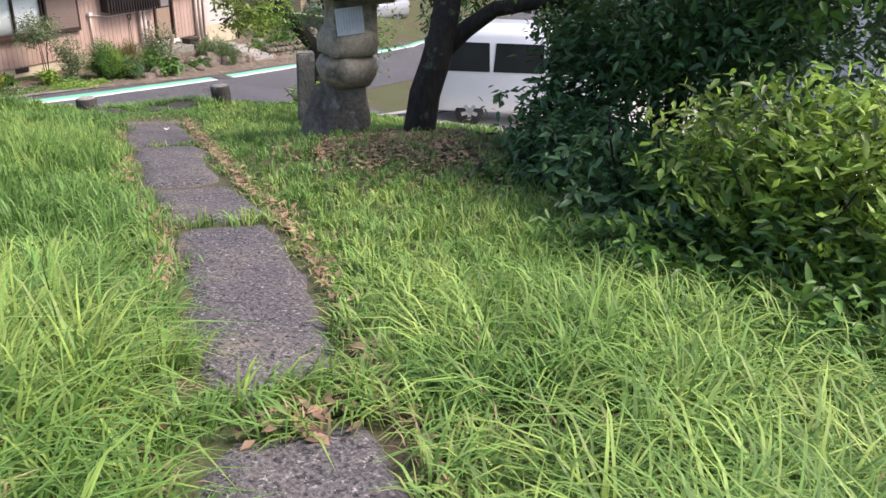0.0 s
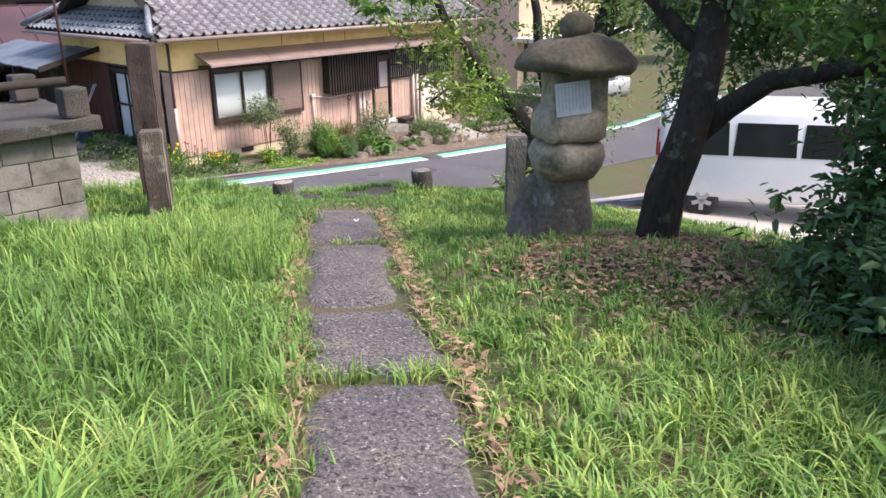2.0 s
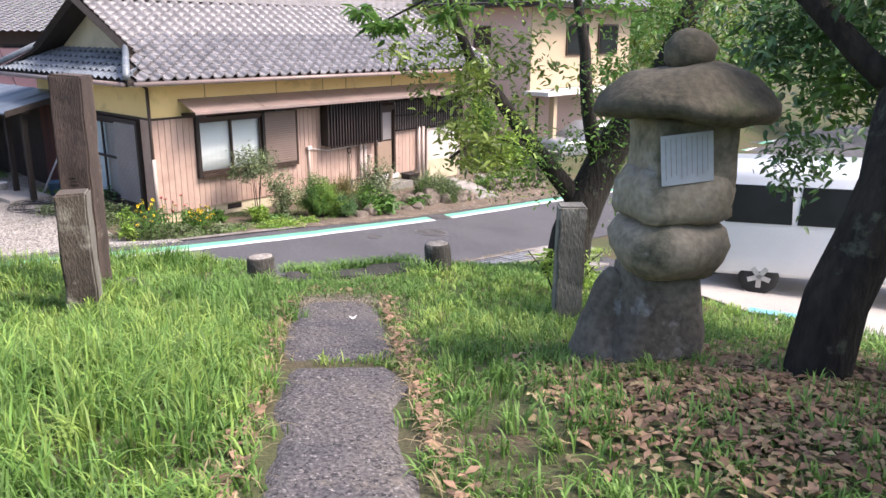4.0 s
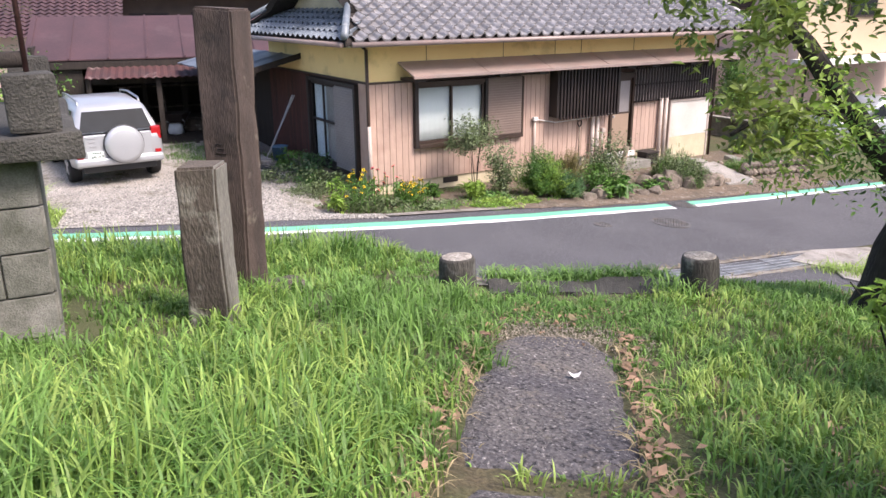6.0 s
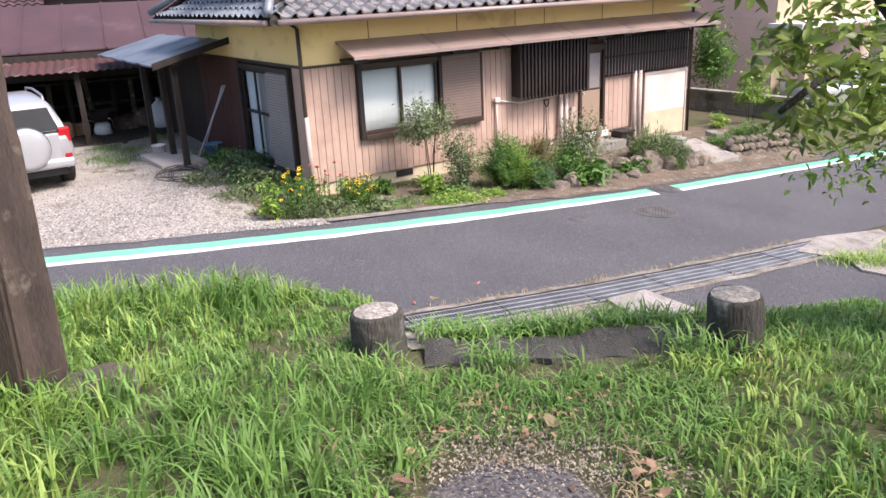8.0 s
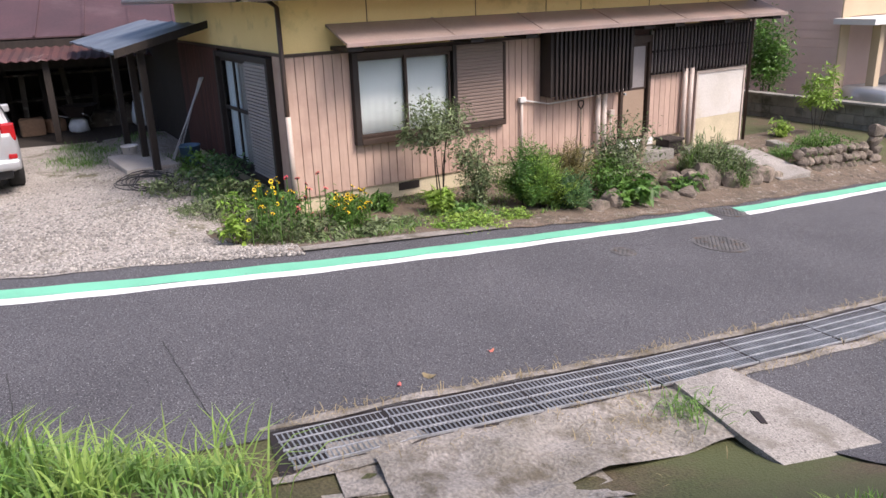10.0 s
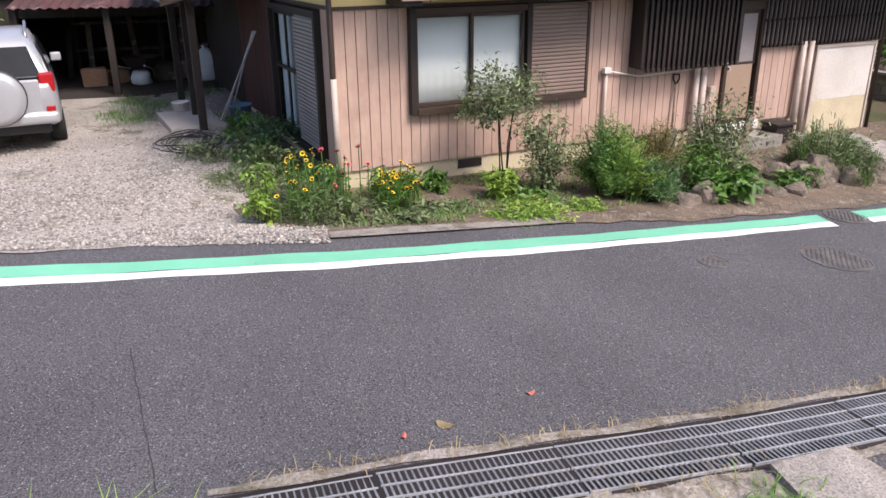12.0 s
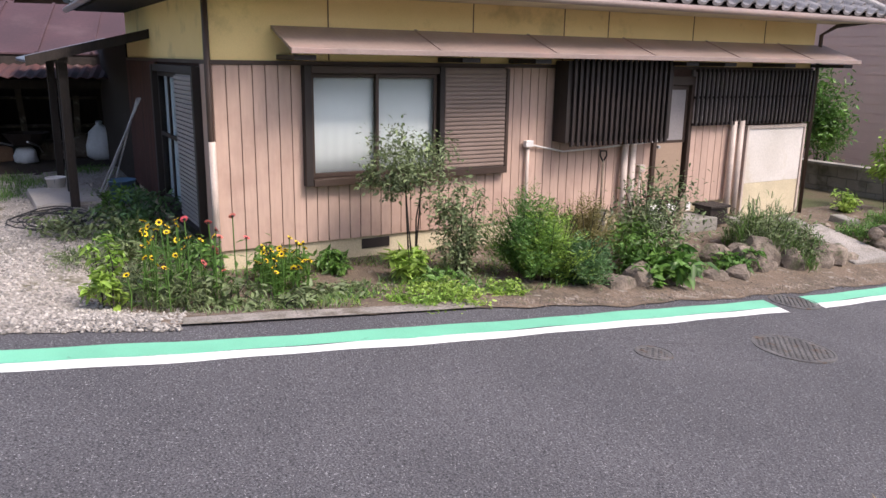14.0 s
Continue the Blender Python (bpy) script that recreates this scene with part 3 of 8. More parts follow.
stone_post(-8.36, 2.98, 0.84, 0.21, 0.2, -20, M_POST2, "short grey stone post, dark stained with a pale side", taper=0.95, side_skin=M_POST3)
stone_post(-6.68, 5.92, 0.90, 0.2, 0.2, -38, M_POST3, "short grey stone post with a pale edge beside the lantern", taper=0.95, tilt=1)


def stump(x, y, r, h, label):
    t = thing("stump_post", pose(x, y, zat(x, y), 2, -2, x * 40), label, "bollard", group="stump posts at the entrance")
    bm = bmesh.new()
    lathe(bm, [(r * 1.08, -0.3), (r * 1.05, 0), (r, h * 0.5), (r * 0.99, h - 0.02), (r * 0.93, h)], 18)
    roughen(bm, 0.012, 7, x)
    part("trunk", bm, M_STUMP, t, smooth=True)
    bm = bmesh.new()
    lathe(bm, [(r * 0.86, h - 0.004), (r * 0.84, h + 0.006), (r * 0.3, h + 0.008)], 18)
    roughen(bm, 0.008, 14, y)
    part("top", bm, M_ENDGRAIN, t, "pale weathered end grain")
    return t


stump(-9.22, 4.62, 0.125, 0.20, "round weathered stump post with a pale top")
stump(-8.5, 6.06, 0.12, 0.26, "round dark stump post")

LX, LY = -5.36, 5.23
lantern = thing("stone_lantern", pose(LX, LY, zat(LX, LY) - 0.005, 0, 0, -28), "old rough stone lantern with a paper sheet on its face", "stone lantern")


def stone_part(name, profile, sides, sq, rough, seed, label="", turn=0.0, off=(0, 0)):
    bm = bmesh.new()
    dense = []
    for (r0, z0), (r1, z1) in zip(profile, profile[1:]):
        n = max(1, int(max(abs(z1 - z0), abs(r1 - r0)) / 0.05))
        dense += [(r0 + (r1 - r0) * k / n, z0 + (z1 - z0) * k / n) for k in range(n)]
    dense.append(profile[-1])
    lathe(bm, dense, sides, sq, turn)
    roughen(bm, rough, 4.0, seed), roughen(bm, rough * 0.4, 13.0, seed)
    for v in bm.verts:
        v.co.x += off[0]
        v.co.y += off[1]
    # roof and finial get the mossy stone with shade in its colour
    return part(name, bm, M_LANTD if name in ("roof", "finial") else M_LANTB if name.startswith("base") else M_LANT, lantern, label, True)


UP = (0.035, 0.06)      # the upper stones sit off the base's centre
stone_part("base", [(0.26, -0.3), (0.235, 0.0), (0.20, 0.30), (0.18, 0.53), (0.15, 0.56)], 28, 0.8, 0.035, 1)
stone_part("base_toe", [(0.24, -0.3), (0.20, 0.02), (0.13, 0.28), (0.07, 0.46), (0.02, 0.5)], 9, 0.3, 0.035, 9, "grey veined wedge of stone", off=(-0.12, -0.20))
stone_part("middle_platform", [(0.19, 0.53), (0.22, 0.55), (0.275, 0.62), (0.29, 0.70), (0.26, 0.78), (0.2, 0.82)], 24, 0.3, 0.03, 2, off=(0.035, 0.03))
stone_part("fire_box_base", [(0.22, 0.82), (0.25, 0.84), (0.25, 0.99), (0.21, 1.06)], 28, 0.75, 0.028, 3, off=(0.03, 0.04))
stone_part("fire_box", [(0.20, 0.9), (0.205, 1.06), (0.20, 1.30), (0.19, 1.33)], 32, 0.95, 0.012, 4, off=UP)
stone_part("roof", [(0.20, 1.31), (0.37, 1.33), (0.41, 1.36), (0.40, 1.41), (0.29, 1.53), (0.18, 1.57), (0.08, 1.58)], 30, 0.3, 0.045, 5, off=UP, turn=0.5)
stone_part("finial", [(0.09, 1.56), (0.115, 1.60), (0.125, 1.67), (0.08, 1.73), (0.02, 1.75)], 16, 0, 0.02, 6, off=UP)
bm = bmesh.new()
box(bm, -0.003, -0.13, -0.12, 0.003, 0.13, 0.12, bevel=0.002)
paper = part("paper_sheet", bm, M_PAPER, lantern, "white faded paper sheet")
paper.matrix_local = pose(0.262, -0.01, 1.15, 6, -1, 0)
bm = bmesh.new()
for k in range(9):
    box(bm, 0.004, -0.11 + 0.026 * k, -0.09 + 0.01 * (k % 3), 0.0045, -0.1075 + 0.026 * k, 0.105)
part("writing", bm, M_SHUT2, paper, "faint faded lines of writing")
bm = bmesh.new()
lathe(bm, [(0.062, -0.012), (0.062, 0.012)], 16)
o = part("side_hole", bm, M_DARK, lantern, "dark carved opening")
o.matrix_local = pose(0.06, -0.09, 1.18, 90, 0, 0)

# ---------------------------------------------------------------- block basin beside the path
basin = thing("block_basin", pose(-8.15, 2.30, zat(-8.15, 2.30) - 0.06, 0, 0, 8), "grey concrete block basin with a weathered slab top and pipe", "basin")
BW, BD = 1.75, 1.25       # along y (towards -y), along x (towards -x)
bm = bmesh.new()
box(bm, -BD + 0.01, -BW + 0.01, -0.35, -0.01, -0.01, 0.88)
part("core", bm, M_CONC, basin)
block_me = {}
for lenght in (0.39, 0.19):
    bm = bmesh.new()
    box(bm, 0, 0, 0, 0.03, lenght - 0.008, 0.192, bevel=0.006)
    block_me[lenght] = finish("block", bm, M_BLOCK)
for r in range(6):
    y = 0.0
    first = True
    while y < BW - 0.1:
        ln = 0.19 if (first and r % 2) else 0.39
        ln = ln if y + ln <= BW + 0.02 else 0.19
        share("block", block_me[ln], basin, pose(-0.01, -y - ln + 0.004, -0.3 + 0.2 * r))
        y += ln
        first = False
    y = 0.0
    first = True
    while y < BD - 0.1:
        ln = 0.19 if (first and not r % 2) else 0.39
        share("block", block_me[ln], basin, pose(-y - 0.004, -0.02, -0.3 + 0.2 * r, 0, 0, 90))
        y += ln
        first = False
bm = bmesh.new()
box(bm, -BD - 0.12, -BW - 0.15, 0.90, 0.14, 0.19, 1.01, bevel=0.015)
bmesh.ops.subdivide_edges(bm, edges=[e for e in bm.edges if e.calc_length() > 0.4], cuts=8, use_grid_fill=True)
roughen(bm, 0.02, 5, 3)
part("slab_top", bm, M_SLAB, basin, "dark weathered concrete slab")
for px, py in ((0.02, 0.03), (-BD, 0.03)):
    bm = bmesh.new()
    box(bm, px - 0.11, py - 0.10, 1.02, px + 0.09, py + 0.10, 1.26, bevel=0.02)
    roughen(bm, 0.012, 8, px)
    part("corner_stub", bm, M_SLAB, basin)
bm = bmesh.new()
tube(bm, [(-0.05, -BW - 0.4, 1.30), (-0.05, -0.9, 1.30), (-0.04, 0.02, 1.31)], 0.035, 10)
part("rail_pipe", bm, M_WOOD, basin, "dark horizontal pipe", True)
bm = bmesh.new()
tube(bm, [(-0.02, 0.03, 1.26), (-0.02, 0.03, 2.6)], 0.011, 8)
part("pole", bm, M_RUST, basin, "thin rusty upright pole", True)
bm = bmesh.new()
lathe(bm, [(0.09, 1.03), (0.11, 1.07), (0.05, 1.12), (0.03, 1.18), (0.01, 1.2)], 10)
for v in bm.verts:
    v.co.x -= 0.5
    v.co.y -= 0.55
part("cap_knob", bm, M_SLAB, basin, smooth=True)

# ---------------------------------------------------------------- the house
HOUSE = Matrix.Translation((-18.3, 6.25, 0)) @ pose(0, 0, 0, 0, 0, 102)
house = thing("house", HOUSE, "single-storey house with pink board siding, yellow plaster and tiled roof", "house")
W, D = 9.05, 5.3
SB, ST, WT = -2.57, -0.68, 0.14        # siding bottom and top, wall top


def hbox(name, x0, y0, z0, x1, y1, z1, m, label="", bevel=0.0, parent=None):
    bm = bmesh.new()
    box(bm, x0, y0, z0, x1, y1, z1, bevel=bevel)
    return part(name, bm, m, parent or house, label)


# openings of the front: x0, x1, z0, z1
OPEN = [(0.97, 2.5, -1.9, -0.74), (5.86, 6.5, -2.5, -0.9)]
hbox("foundation", 0.03, 0.03, -3.3, W - 0.03, D, SB - 0.002, M_CREAM, "cream painted concrete foundation")
xs = sorted({0.03, W - 0.03, *[v for o in OPEN for v in o[:2]]})
bm = bmesh.new()
for xa, xb in zip(xs, xs[1:]):
    hole = [o for o in OPEN if o[0] <= xa + 1e-6 and xb <= o[1] + 1e-6]
    if hole:
        box(bm, xa, 0.03, SB, xb, 0.15, hole[0][2]), box(bm, xa, 0.03, hole[0][3], xb, 0.15, ST)
    else:
        box(bm, xa, 0.03, SB, xb, 0.15, ST)
box(bm, 0.03, 0.15, SB, 0.15, 0.55, ST), box(bm, 0.03, 2.75, SB, 0.15, D, ST), box(bm, 0.03, 0.55, -0.8, 0.15, 2.75, ST), box(bm, 0.03, 0.55, SB, 0.15, 2.75, -2.45)
box(bm, W - 0.15, 0.15, SB, W - 0.03, D, ST), box(bm, 0.15, D - 0.12, SB, W - 0.15, D, ST)
part("wall_core", bm, M_GAP, house, "dark boarding behind the siding")
for a in ((0, 0, W, 0.12), (0, 0.12, 0.12, D), (W - 0.12, 0.12, W, D), (0.12, D - 0.12, W - 0.12, D)):
    hbox("upper_wall", a[0], a[1], ST + 0.01, a[2], a[3], WT, M_YELLOW, "yellow plaster upper wall")
for x in (1.2, 2.95, 4.25, 4.95, 6.45, 7.9):
    hbox("plaster_joint", x, -0.004, ST + 0.02, x + 0.012, 0.0, WT - 0.05, M_GAP)
hbox("mid_rail", -0.02, -0.025, ST - 0.03, W + 0.02, 0.03, ST + 0.01, M_BROWN)
hbox("mid_rail", -0.025, 0.03, ST - 0.03, 0.03, D, ST + 0.01, M_BROWN)
hbox("floor_slab", 0.15, 0.15, SB, W - 0.15, D - 0.15, SB + 0.05, M_WOOD)
hbox("ceiling_board", 0.12, 0.12, WT - 0.1, W - 0.12, D - 0.12, WT - 0.05, M_WOOD)


def siding(x0, x1, z0, z1):
    n = max(1, round((x1 - x0) / 0.127))
    w = (x1 - x0) / n
    bm = bmesh.new()
    box(bm, 0.004, -0.004, 0, w - 0.004, 0.028, z1 - z0, bevel=0.004)
    me = finish("board", bm, M_PINK)
    for k in range(n):
        share("board", me, house, pose(x0 + k * w, random.uniform(-0.002, 0.002), z0))


ZT = ST - 0.032
siding(0.0, 0.92, SB, ZT)
siding(0.92, 3.42, SB, -1.95)
siding(3.42, 4.15, SB, ZT)
siding(4.15, 5.84, SB, -1.55)
siding(6.55, 7.62, SB, -1.48)
siding(4.15, 5.84, -1.55, ZT)

# front window with its frame, two panes and shutter box
win = part("window", bmesh.new(), None, house)


def wbox(name, x0, y0, z0, x1, y1, z1, m, label="", bevel=0.004, parent=None):
    return hbox(name, x0, y0, z0, x1, y1, z1, m, label, bevel, parent or win)


wbox("frame_side", 0.90, -0.10, -1.95, 0.975, 0.06, ST - 0.03, M_DARK)
wbox("frame_side", 2.485, -0.10, -1.95, 2.545, 0.06, ST - 0.03, M_DARK)
wbox("frame_top", 0.98, -0.09, -0.79, 2.48, 0.06, ST - 0.035, M_BROWN)
wbox("window_sill", 0.98, -0.11, -1.955, 2.48, 0.06, -1.88, M_BROWN)
for x0, x1, y in ((1.0, 1.76, 0.02), (1.72, 2.47, -0.03)):
    for a, b, c, d in ((x0, x0 + 0.035, -1.875, -0.795), (x1 - 0.035, x1, -1.875, -0.795), (x0 + 0.036, x1 - 0.036, -1.875, -1.83), (x0 + 0.036, x1 - 0.036, -0.835, -0.795)):
        wbox("sash", a, y - 0.015, c, b, y + 0.015, d, M_BROWN)
    g = wbox("pane", x0 + 0.037, y - 0.003, -1.828, x1 - 0.037, y + 0.003, -0.837, M_GLASS, bevel=0)
    g.visible_shadow = False
for x0, x1 in ((1.0, 1.74), (1.76, 2.47)):
    bm = bmesh.new()
    n = 24
    row = []
    for k in range(n + 1):
        x = x0 + (x1 - x0) * k / n
        yy = 0.045 + 0.0015 * math.sin(k * 1.7)
        row.append((bm.verts.new((x, yy, -1.87)), bm.verts.new((x, yy, -0.80))))
    for (a, b), (c, d) in zip(row, row[1:]):
        bm.faces.new((a, c, d, b))
    r = bmesh.ops.extrude_face_region(bm, geom=bm.faces[:])
    bmesh.ops.translate(bm, verts=[v for v in r["geom"] if isinstance(v, bmesh.types.BMVert)], vec=(0, 0.004, 0))
    part("blind", bm, M_CURTAIN, win, "white blind behind the glass", True)
shutter = part("shutter_box", bmesh.new(), None, house)
hbox("shutter_frame", 2.55, -0.10, -1.94, 3.42, 0.0, -1.86, M_BROWN, "", 0.004, shutter)
hbox("shutter_frame", 3.38, -0.10, -1.86, 3.42, 0.0, -0.72, M_BROWN, "", 0.004, shutter)
hbox("shutter_panel", 2.55, -0.07, -1.86, 3.38, 0.0, -0.72, M_SHUT, "", 0, shutter)
for k in range(23):
    z = -1.845 + k * 0.0485
    bm = bmesh.new()
    vs = box(bm, 2.555, -0.092, z, 3.375, -0.072, z + 0.036, bevel=0.006)
    part("slat", bm, M_SHUT, shutter)

# side sliding window, louvred shutter, boards
side = part("side_window", bmesh.new(), None, house)
for y0, y1, z0, z1 in ((0.42, 0.50, -2.52, -0.74), (2.72, 2.82, -2.52, -0.74)):
    hbox("frame_side", -0.10, y0, z0, 0.08, y1, z1, M_DARK, "", 0.004, side)
hbox("frame_top", -0.09, 0.50, -0.82, 0.08, 2.72, -0.74, M_DARK, "", 0.004, side)
hbox("window_sill", -0.12, 0.50, -2.53, 0.08, 2.72, -2.44, M_DARK, "", 0.004, side)
for y0, y1 in ((1.45, 2.1), (2.08, 2.72)):
    for a, b, c, d in ((y0, y0 + 0.04, -2.43, -0.83), (y1 - 0.04, y1, -2.43, -0.83), (y0 + 0.041, y1 - 0.041, -2.43, -2.38), (y0 + 0.041, y1 - 0.041, -1.62, -1.57), (y0 + 0.041, y1 - 0.041, -0.88, -0.83)):
        hbox("sash", -0.03, a, c, 0.0, b, d, M_DARK, "", 0.003, side)
    g = hbox("pane", -0.016, y0 + 0.042, -2.37, -0.012, y1 - 0.042, -0.89, M_GLASS, "", 0, side)
    g.visible_shadow = False
    hbox("blind", 0.05, y0 + 0.01, -2.42, 0.06, y1 - 0.01, -0.84, M_PAPER if y0 > 2 else M_SHUT2, "pale curtain behind the glass" if y0 > 2 else "grey screen behind the glass", 0, side)
hbox("shutter_panel", -0.06, 0.51, -2.43, 0.0, 1.43, -0.83, M_SHUT2, "", 0, side)
for k in range(33):
    z = -2.42 + k * 0.0480
    hbox("slat", -0.085, 0.515, z, -0.062, 1.425, z + 0.034, M_SHUT2, "", 0, side)
bm = bmesh.new()
box(bm, -0.03, 0.0, 0, 0.0, 0.112, ZT - SB, bevel=0.003)
me = finish("board", bm, M_REDWOOD)
for k in range(21):
    share("board", me, house, pose(0.0, 2.84 + 0.116 * k, SB))
bm = bmesh.new()
box(bm, -0.02, 0.0, 0, 0.02, 0.125, ZT - SB, bevel=0.003)
me = finish("board", bm, M_PINK)
for k in range(3):
    share("board", me, house, pose(0.0, 0.02 + 0.13 * k, SB))

# louvre box, long grille, pipes, door, white panel
louvre = part("louvre_box", bmesh.new(), None, house)
hbox("box_body", 4.14, -0.16, -1.60, 5.83, -0.012, -0.62, M_DARK, "", 0.01, louvre)
hbox("box_side", 4.12, -0.30, -1.60, 4.17, -0.161, -0.62, M_DARK, "", 0.004, louvre)
hbox("box_side", 5.80, -0.30, -1.60, 5.85, -0.161, -0.62, M_DARK, "", 0.004, louvre)
for z in (-1.595, -1.52, -0.66):
    hbox("cross_bar", 4.171, -0.29, z, 5.799, -0.262, z + 0.03, M_DARK, "", 0.003, louvre)
bm = bmesh.new()
box(bm, -0.02, -0.022, -1.64, 0.02, 0.022, -0.60, bevel=0.006)
me = finish("slat", bm, M_LOUVRE)
for k in range(19):
    share("slat", me, louvre, pose(4.21 + 0.0865 * k, -0.315, 0))
grille = part("window_grille", bmesh.new(), None, house)
hbox("grille_back", 6.52, -0.02, -1.47, 9.02, 0.02, -0.70, M_SHUT2, "grey panes behind the bars", 0, grille)
for z in (-1.47, -1.10, -0.74):
    hbox("cross_bar", 6.52, -0.075, z, 9.02, -0.05, z + 0.035, M_DARK, "", 0.003, grille)
bm = bmesh.new()
box(bm, -0.018, -0.018, -1.47, 0.018, 0.018, -0.70, bevel=0.005)
me = finish("slat", bm, M_LOUVRE)
for k in range(29):
    share("slat", me, grille, pose(6.55 + 0.0875 * k, -0.095, 0))
hbox("door_sill", 5.8, -0.1, -2.66, 6.6, -0.052, -2.54, M_WHITE, "pale painted sill", 0.006)
door = part("door", bmesh.new(), None, house)
for x0, x1, z0, z1 in ((5.84, 5.90, -2.55, -0.80), (6.48, 6.54, -2.55, -0.80), (5.90, 6.48, -0.92, -0.80)):
    hbox("door_frame", x0, -0.05, z0, x1, 0.05, z1, M_BROWN, "", 0.004, door)
hbox("door_panel", 5.945, 0.0, -2.50, 6.435, 0.03, -1.70, M_DOOR, "brown lower door panel", 0.004, door)
hbox("door_pane", 5.945, 0.01, -1.66, 6.435, 0.03, -0.98, M_SHUT2, "frosted grey upper pane", 0, door)
for x0, x1, z0, z1 in ((5.905, 5.945, -1.70, -0.925), (6.435, 6.475, -1.70, -0.925), (5.945, 6.435, -0.98, -0.925), (5.945, 6.435, -1.70, -1.66)):
    hbox("door_rail", x0, 0.0, z0, x1, 0.04, z1, M_BROWN, "", 0.003, door)
hbox("door_knob", 5.925, -0.06, -1.76, 5.965, 0.0, -1.72, M_STEEL, "metal knob", 0.01, door)
hbox("door_step", 5.6, -0.5, -3.1, 6.72, 0.02, -2.70, M_CONC, "low concrete door step", 0.015)
white = part("white_panel", bmesh.new(), None, house)
hbox("panel", 7.74, -0.03, -2.36, 9.0, 0.03, -1.55, M_SHEET, "stained white painted sheet panel", 0.004, white)
hbox("panel_base", 7.74, -0.028, -2.95, 9.0, 0.03, -2.362, M_CREAM, "", 0.003, white)
for x0, x1, z0, z1 in ((7.70, 7.74, -2.95, -1.5), (9.0, 9.04, -2.95, -1.5), (7.74, 9.0, -1.55, -1.5)):
    hbox("panel_frame", x0, -0.05, z0, x1, 0.03, z1, M_PVC, "", 0.003, white)


def pipe(name, pts, r, m=None, label=""):
    bm = bmesh.new()
    tube(bm, pts, r, 10)
    return part(name, bm, m or M_PVC, house, label, True)


pipe("drain_pipe", [(3.75, -0.05, -2.62), (3.75, -0.05, -1.63)], 0.022, label="thin beige pipe")
pipe("cable_duct", [(3.75, -0.05, -1.62), (3.95, -0.04, -1.66), (4.3, -0.045, -1.73), (4.9, -0.04, -1.71), (5.9, -0.05, -1.66)], 0.012, M_WHITE)
hbox("pipe_box", 3.69, -0.10, -1.65, 3.80, -0.03, -1.57, M_WHITE, "", 0.012)
for x in (5.30, 5.44):
    pipe("drain_pipe", [(x, -0.09, -2.9), (x, -0.09, -1.68)], 0.045, label="thick beige drain pipe")
pipe("gas_pipe", [(5.62, -0.06, -2.7), (5.62, -0.06, -2.05)], 0.018)
hbox("meter_cap", 5.57, -0.11, -2.06, 5.67, -0.02, -1.96, M_PVC, "", 0.02)
spade = thing("spade", HOUSE @ pose(4.93, -0.1, -2.75, -4, 3, 0), "wooden-handled spade leaning on the house wall", "spade")
bm = bmesh.new()
tube(bm, [(0, 0, 0.2), (0.0, 0, 0.88)], 0.015, 8)
part("shaft", bm, M_CUT, spade, smooth=True)
bm = bmesh.new()
tube(bm, [(0, 0, 0.86), (-0.055, 0, 0.94), (-0.05, 0, 1.0), (0.05, 0, 1.0), (0.055, 0, 0.94), (0, 0, 0.86)], 0.012, 8)
part("grip", bm, M_DARK, spade, "dark D-shaped grip", True)
bm = bmesh.new()
box(bm, -0.09, -0.006, -0.06, 0.09, 0.006, 0.24, bevel=0.005)
part("blade", bm, M_IRON, spade, "rusty steel blade")
for x in (7.36, 7.52):
    pipe("drain_pipe", [(x, -0.08, -2.95), (x, -0.08, -1.42)], 0.045, label="thick beige drain pipe")
pipe("downspout", [(-0.05, -0.05, -2.62), (-0.05, -0.05, -0.1), (-0.06, 0.2, -0.02), (-0.32, 0.75, 0.03)], 0.032, M_BROWN, "brown rain downspout")
pipe("downspout", [(-0.045, -0.055, -2.66), (-0.045, -0.055, -1.45)], 0.037, M_PVC)
pipe("downspout", [(W + 0.06, -0.06, -2.95), (W + 0.06, -0.06, -0.18), (W + 0.2, -0.2, -0.05), (W + 0.5, -0.62, 0.02)], 0.03, M_BROWN, "brown rain downspout")
for x in (1.74, 4.55, 7.05):
    bm = bmesh.new()
    box(bm, x - 0.17, 0.018, -2.71, x + 0.17, 0.04, -2.6)
    part("vent", bm, M_DARK, house, "dark foundation vent")

# awning
bm = bmesh.new()
a = [bm.verts.new(p) for p in ((0.6, -0.003, -0.33), (9.28, -0.003, -0.33), (9.28, -0.62, -0.555), (0.6, -0.62, -0.555))]
bm.faces.new(a)
r = bmesh.ops.extrude_face_region(bm, geom=bm.faces[:])
bmesh.ops.translate(bm, verts=[v for v in r["geom"] if isinstance(v, bmesh.types.BMVert)], vec=(0, 0, -0.03))
awning = part("awning", bm, M_AWN, house, "dull brown sheet-metal awning")
hbox("awning_edge", 0.59, -0.64, -0.60, 9.29, -0.612, -0.545, M_AWN, "", 0.006, awning)
for x in (0.75, 2.6, 3.55, 5.9, 6.6, 7.8, 9.1):
    bm = bmesh.new()
    box(bm, x - 0.11, -0.56, -0.66, x + 0.11, -0.02, -0.61)
    part("bracket", bm, M_DARK, awning)
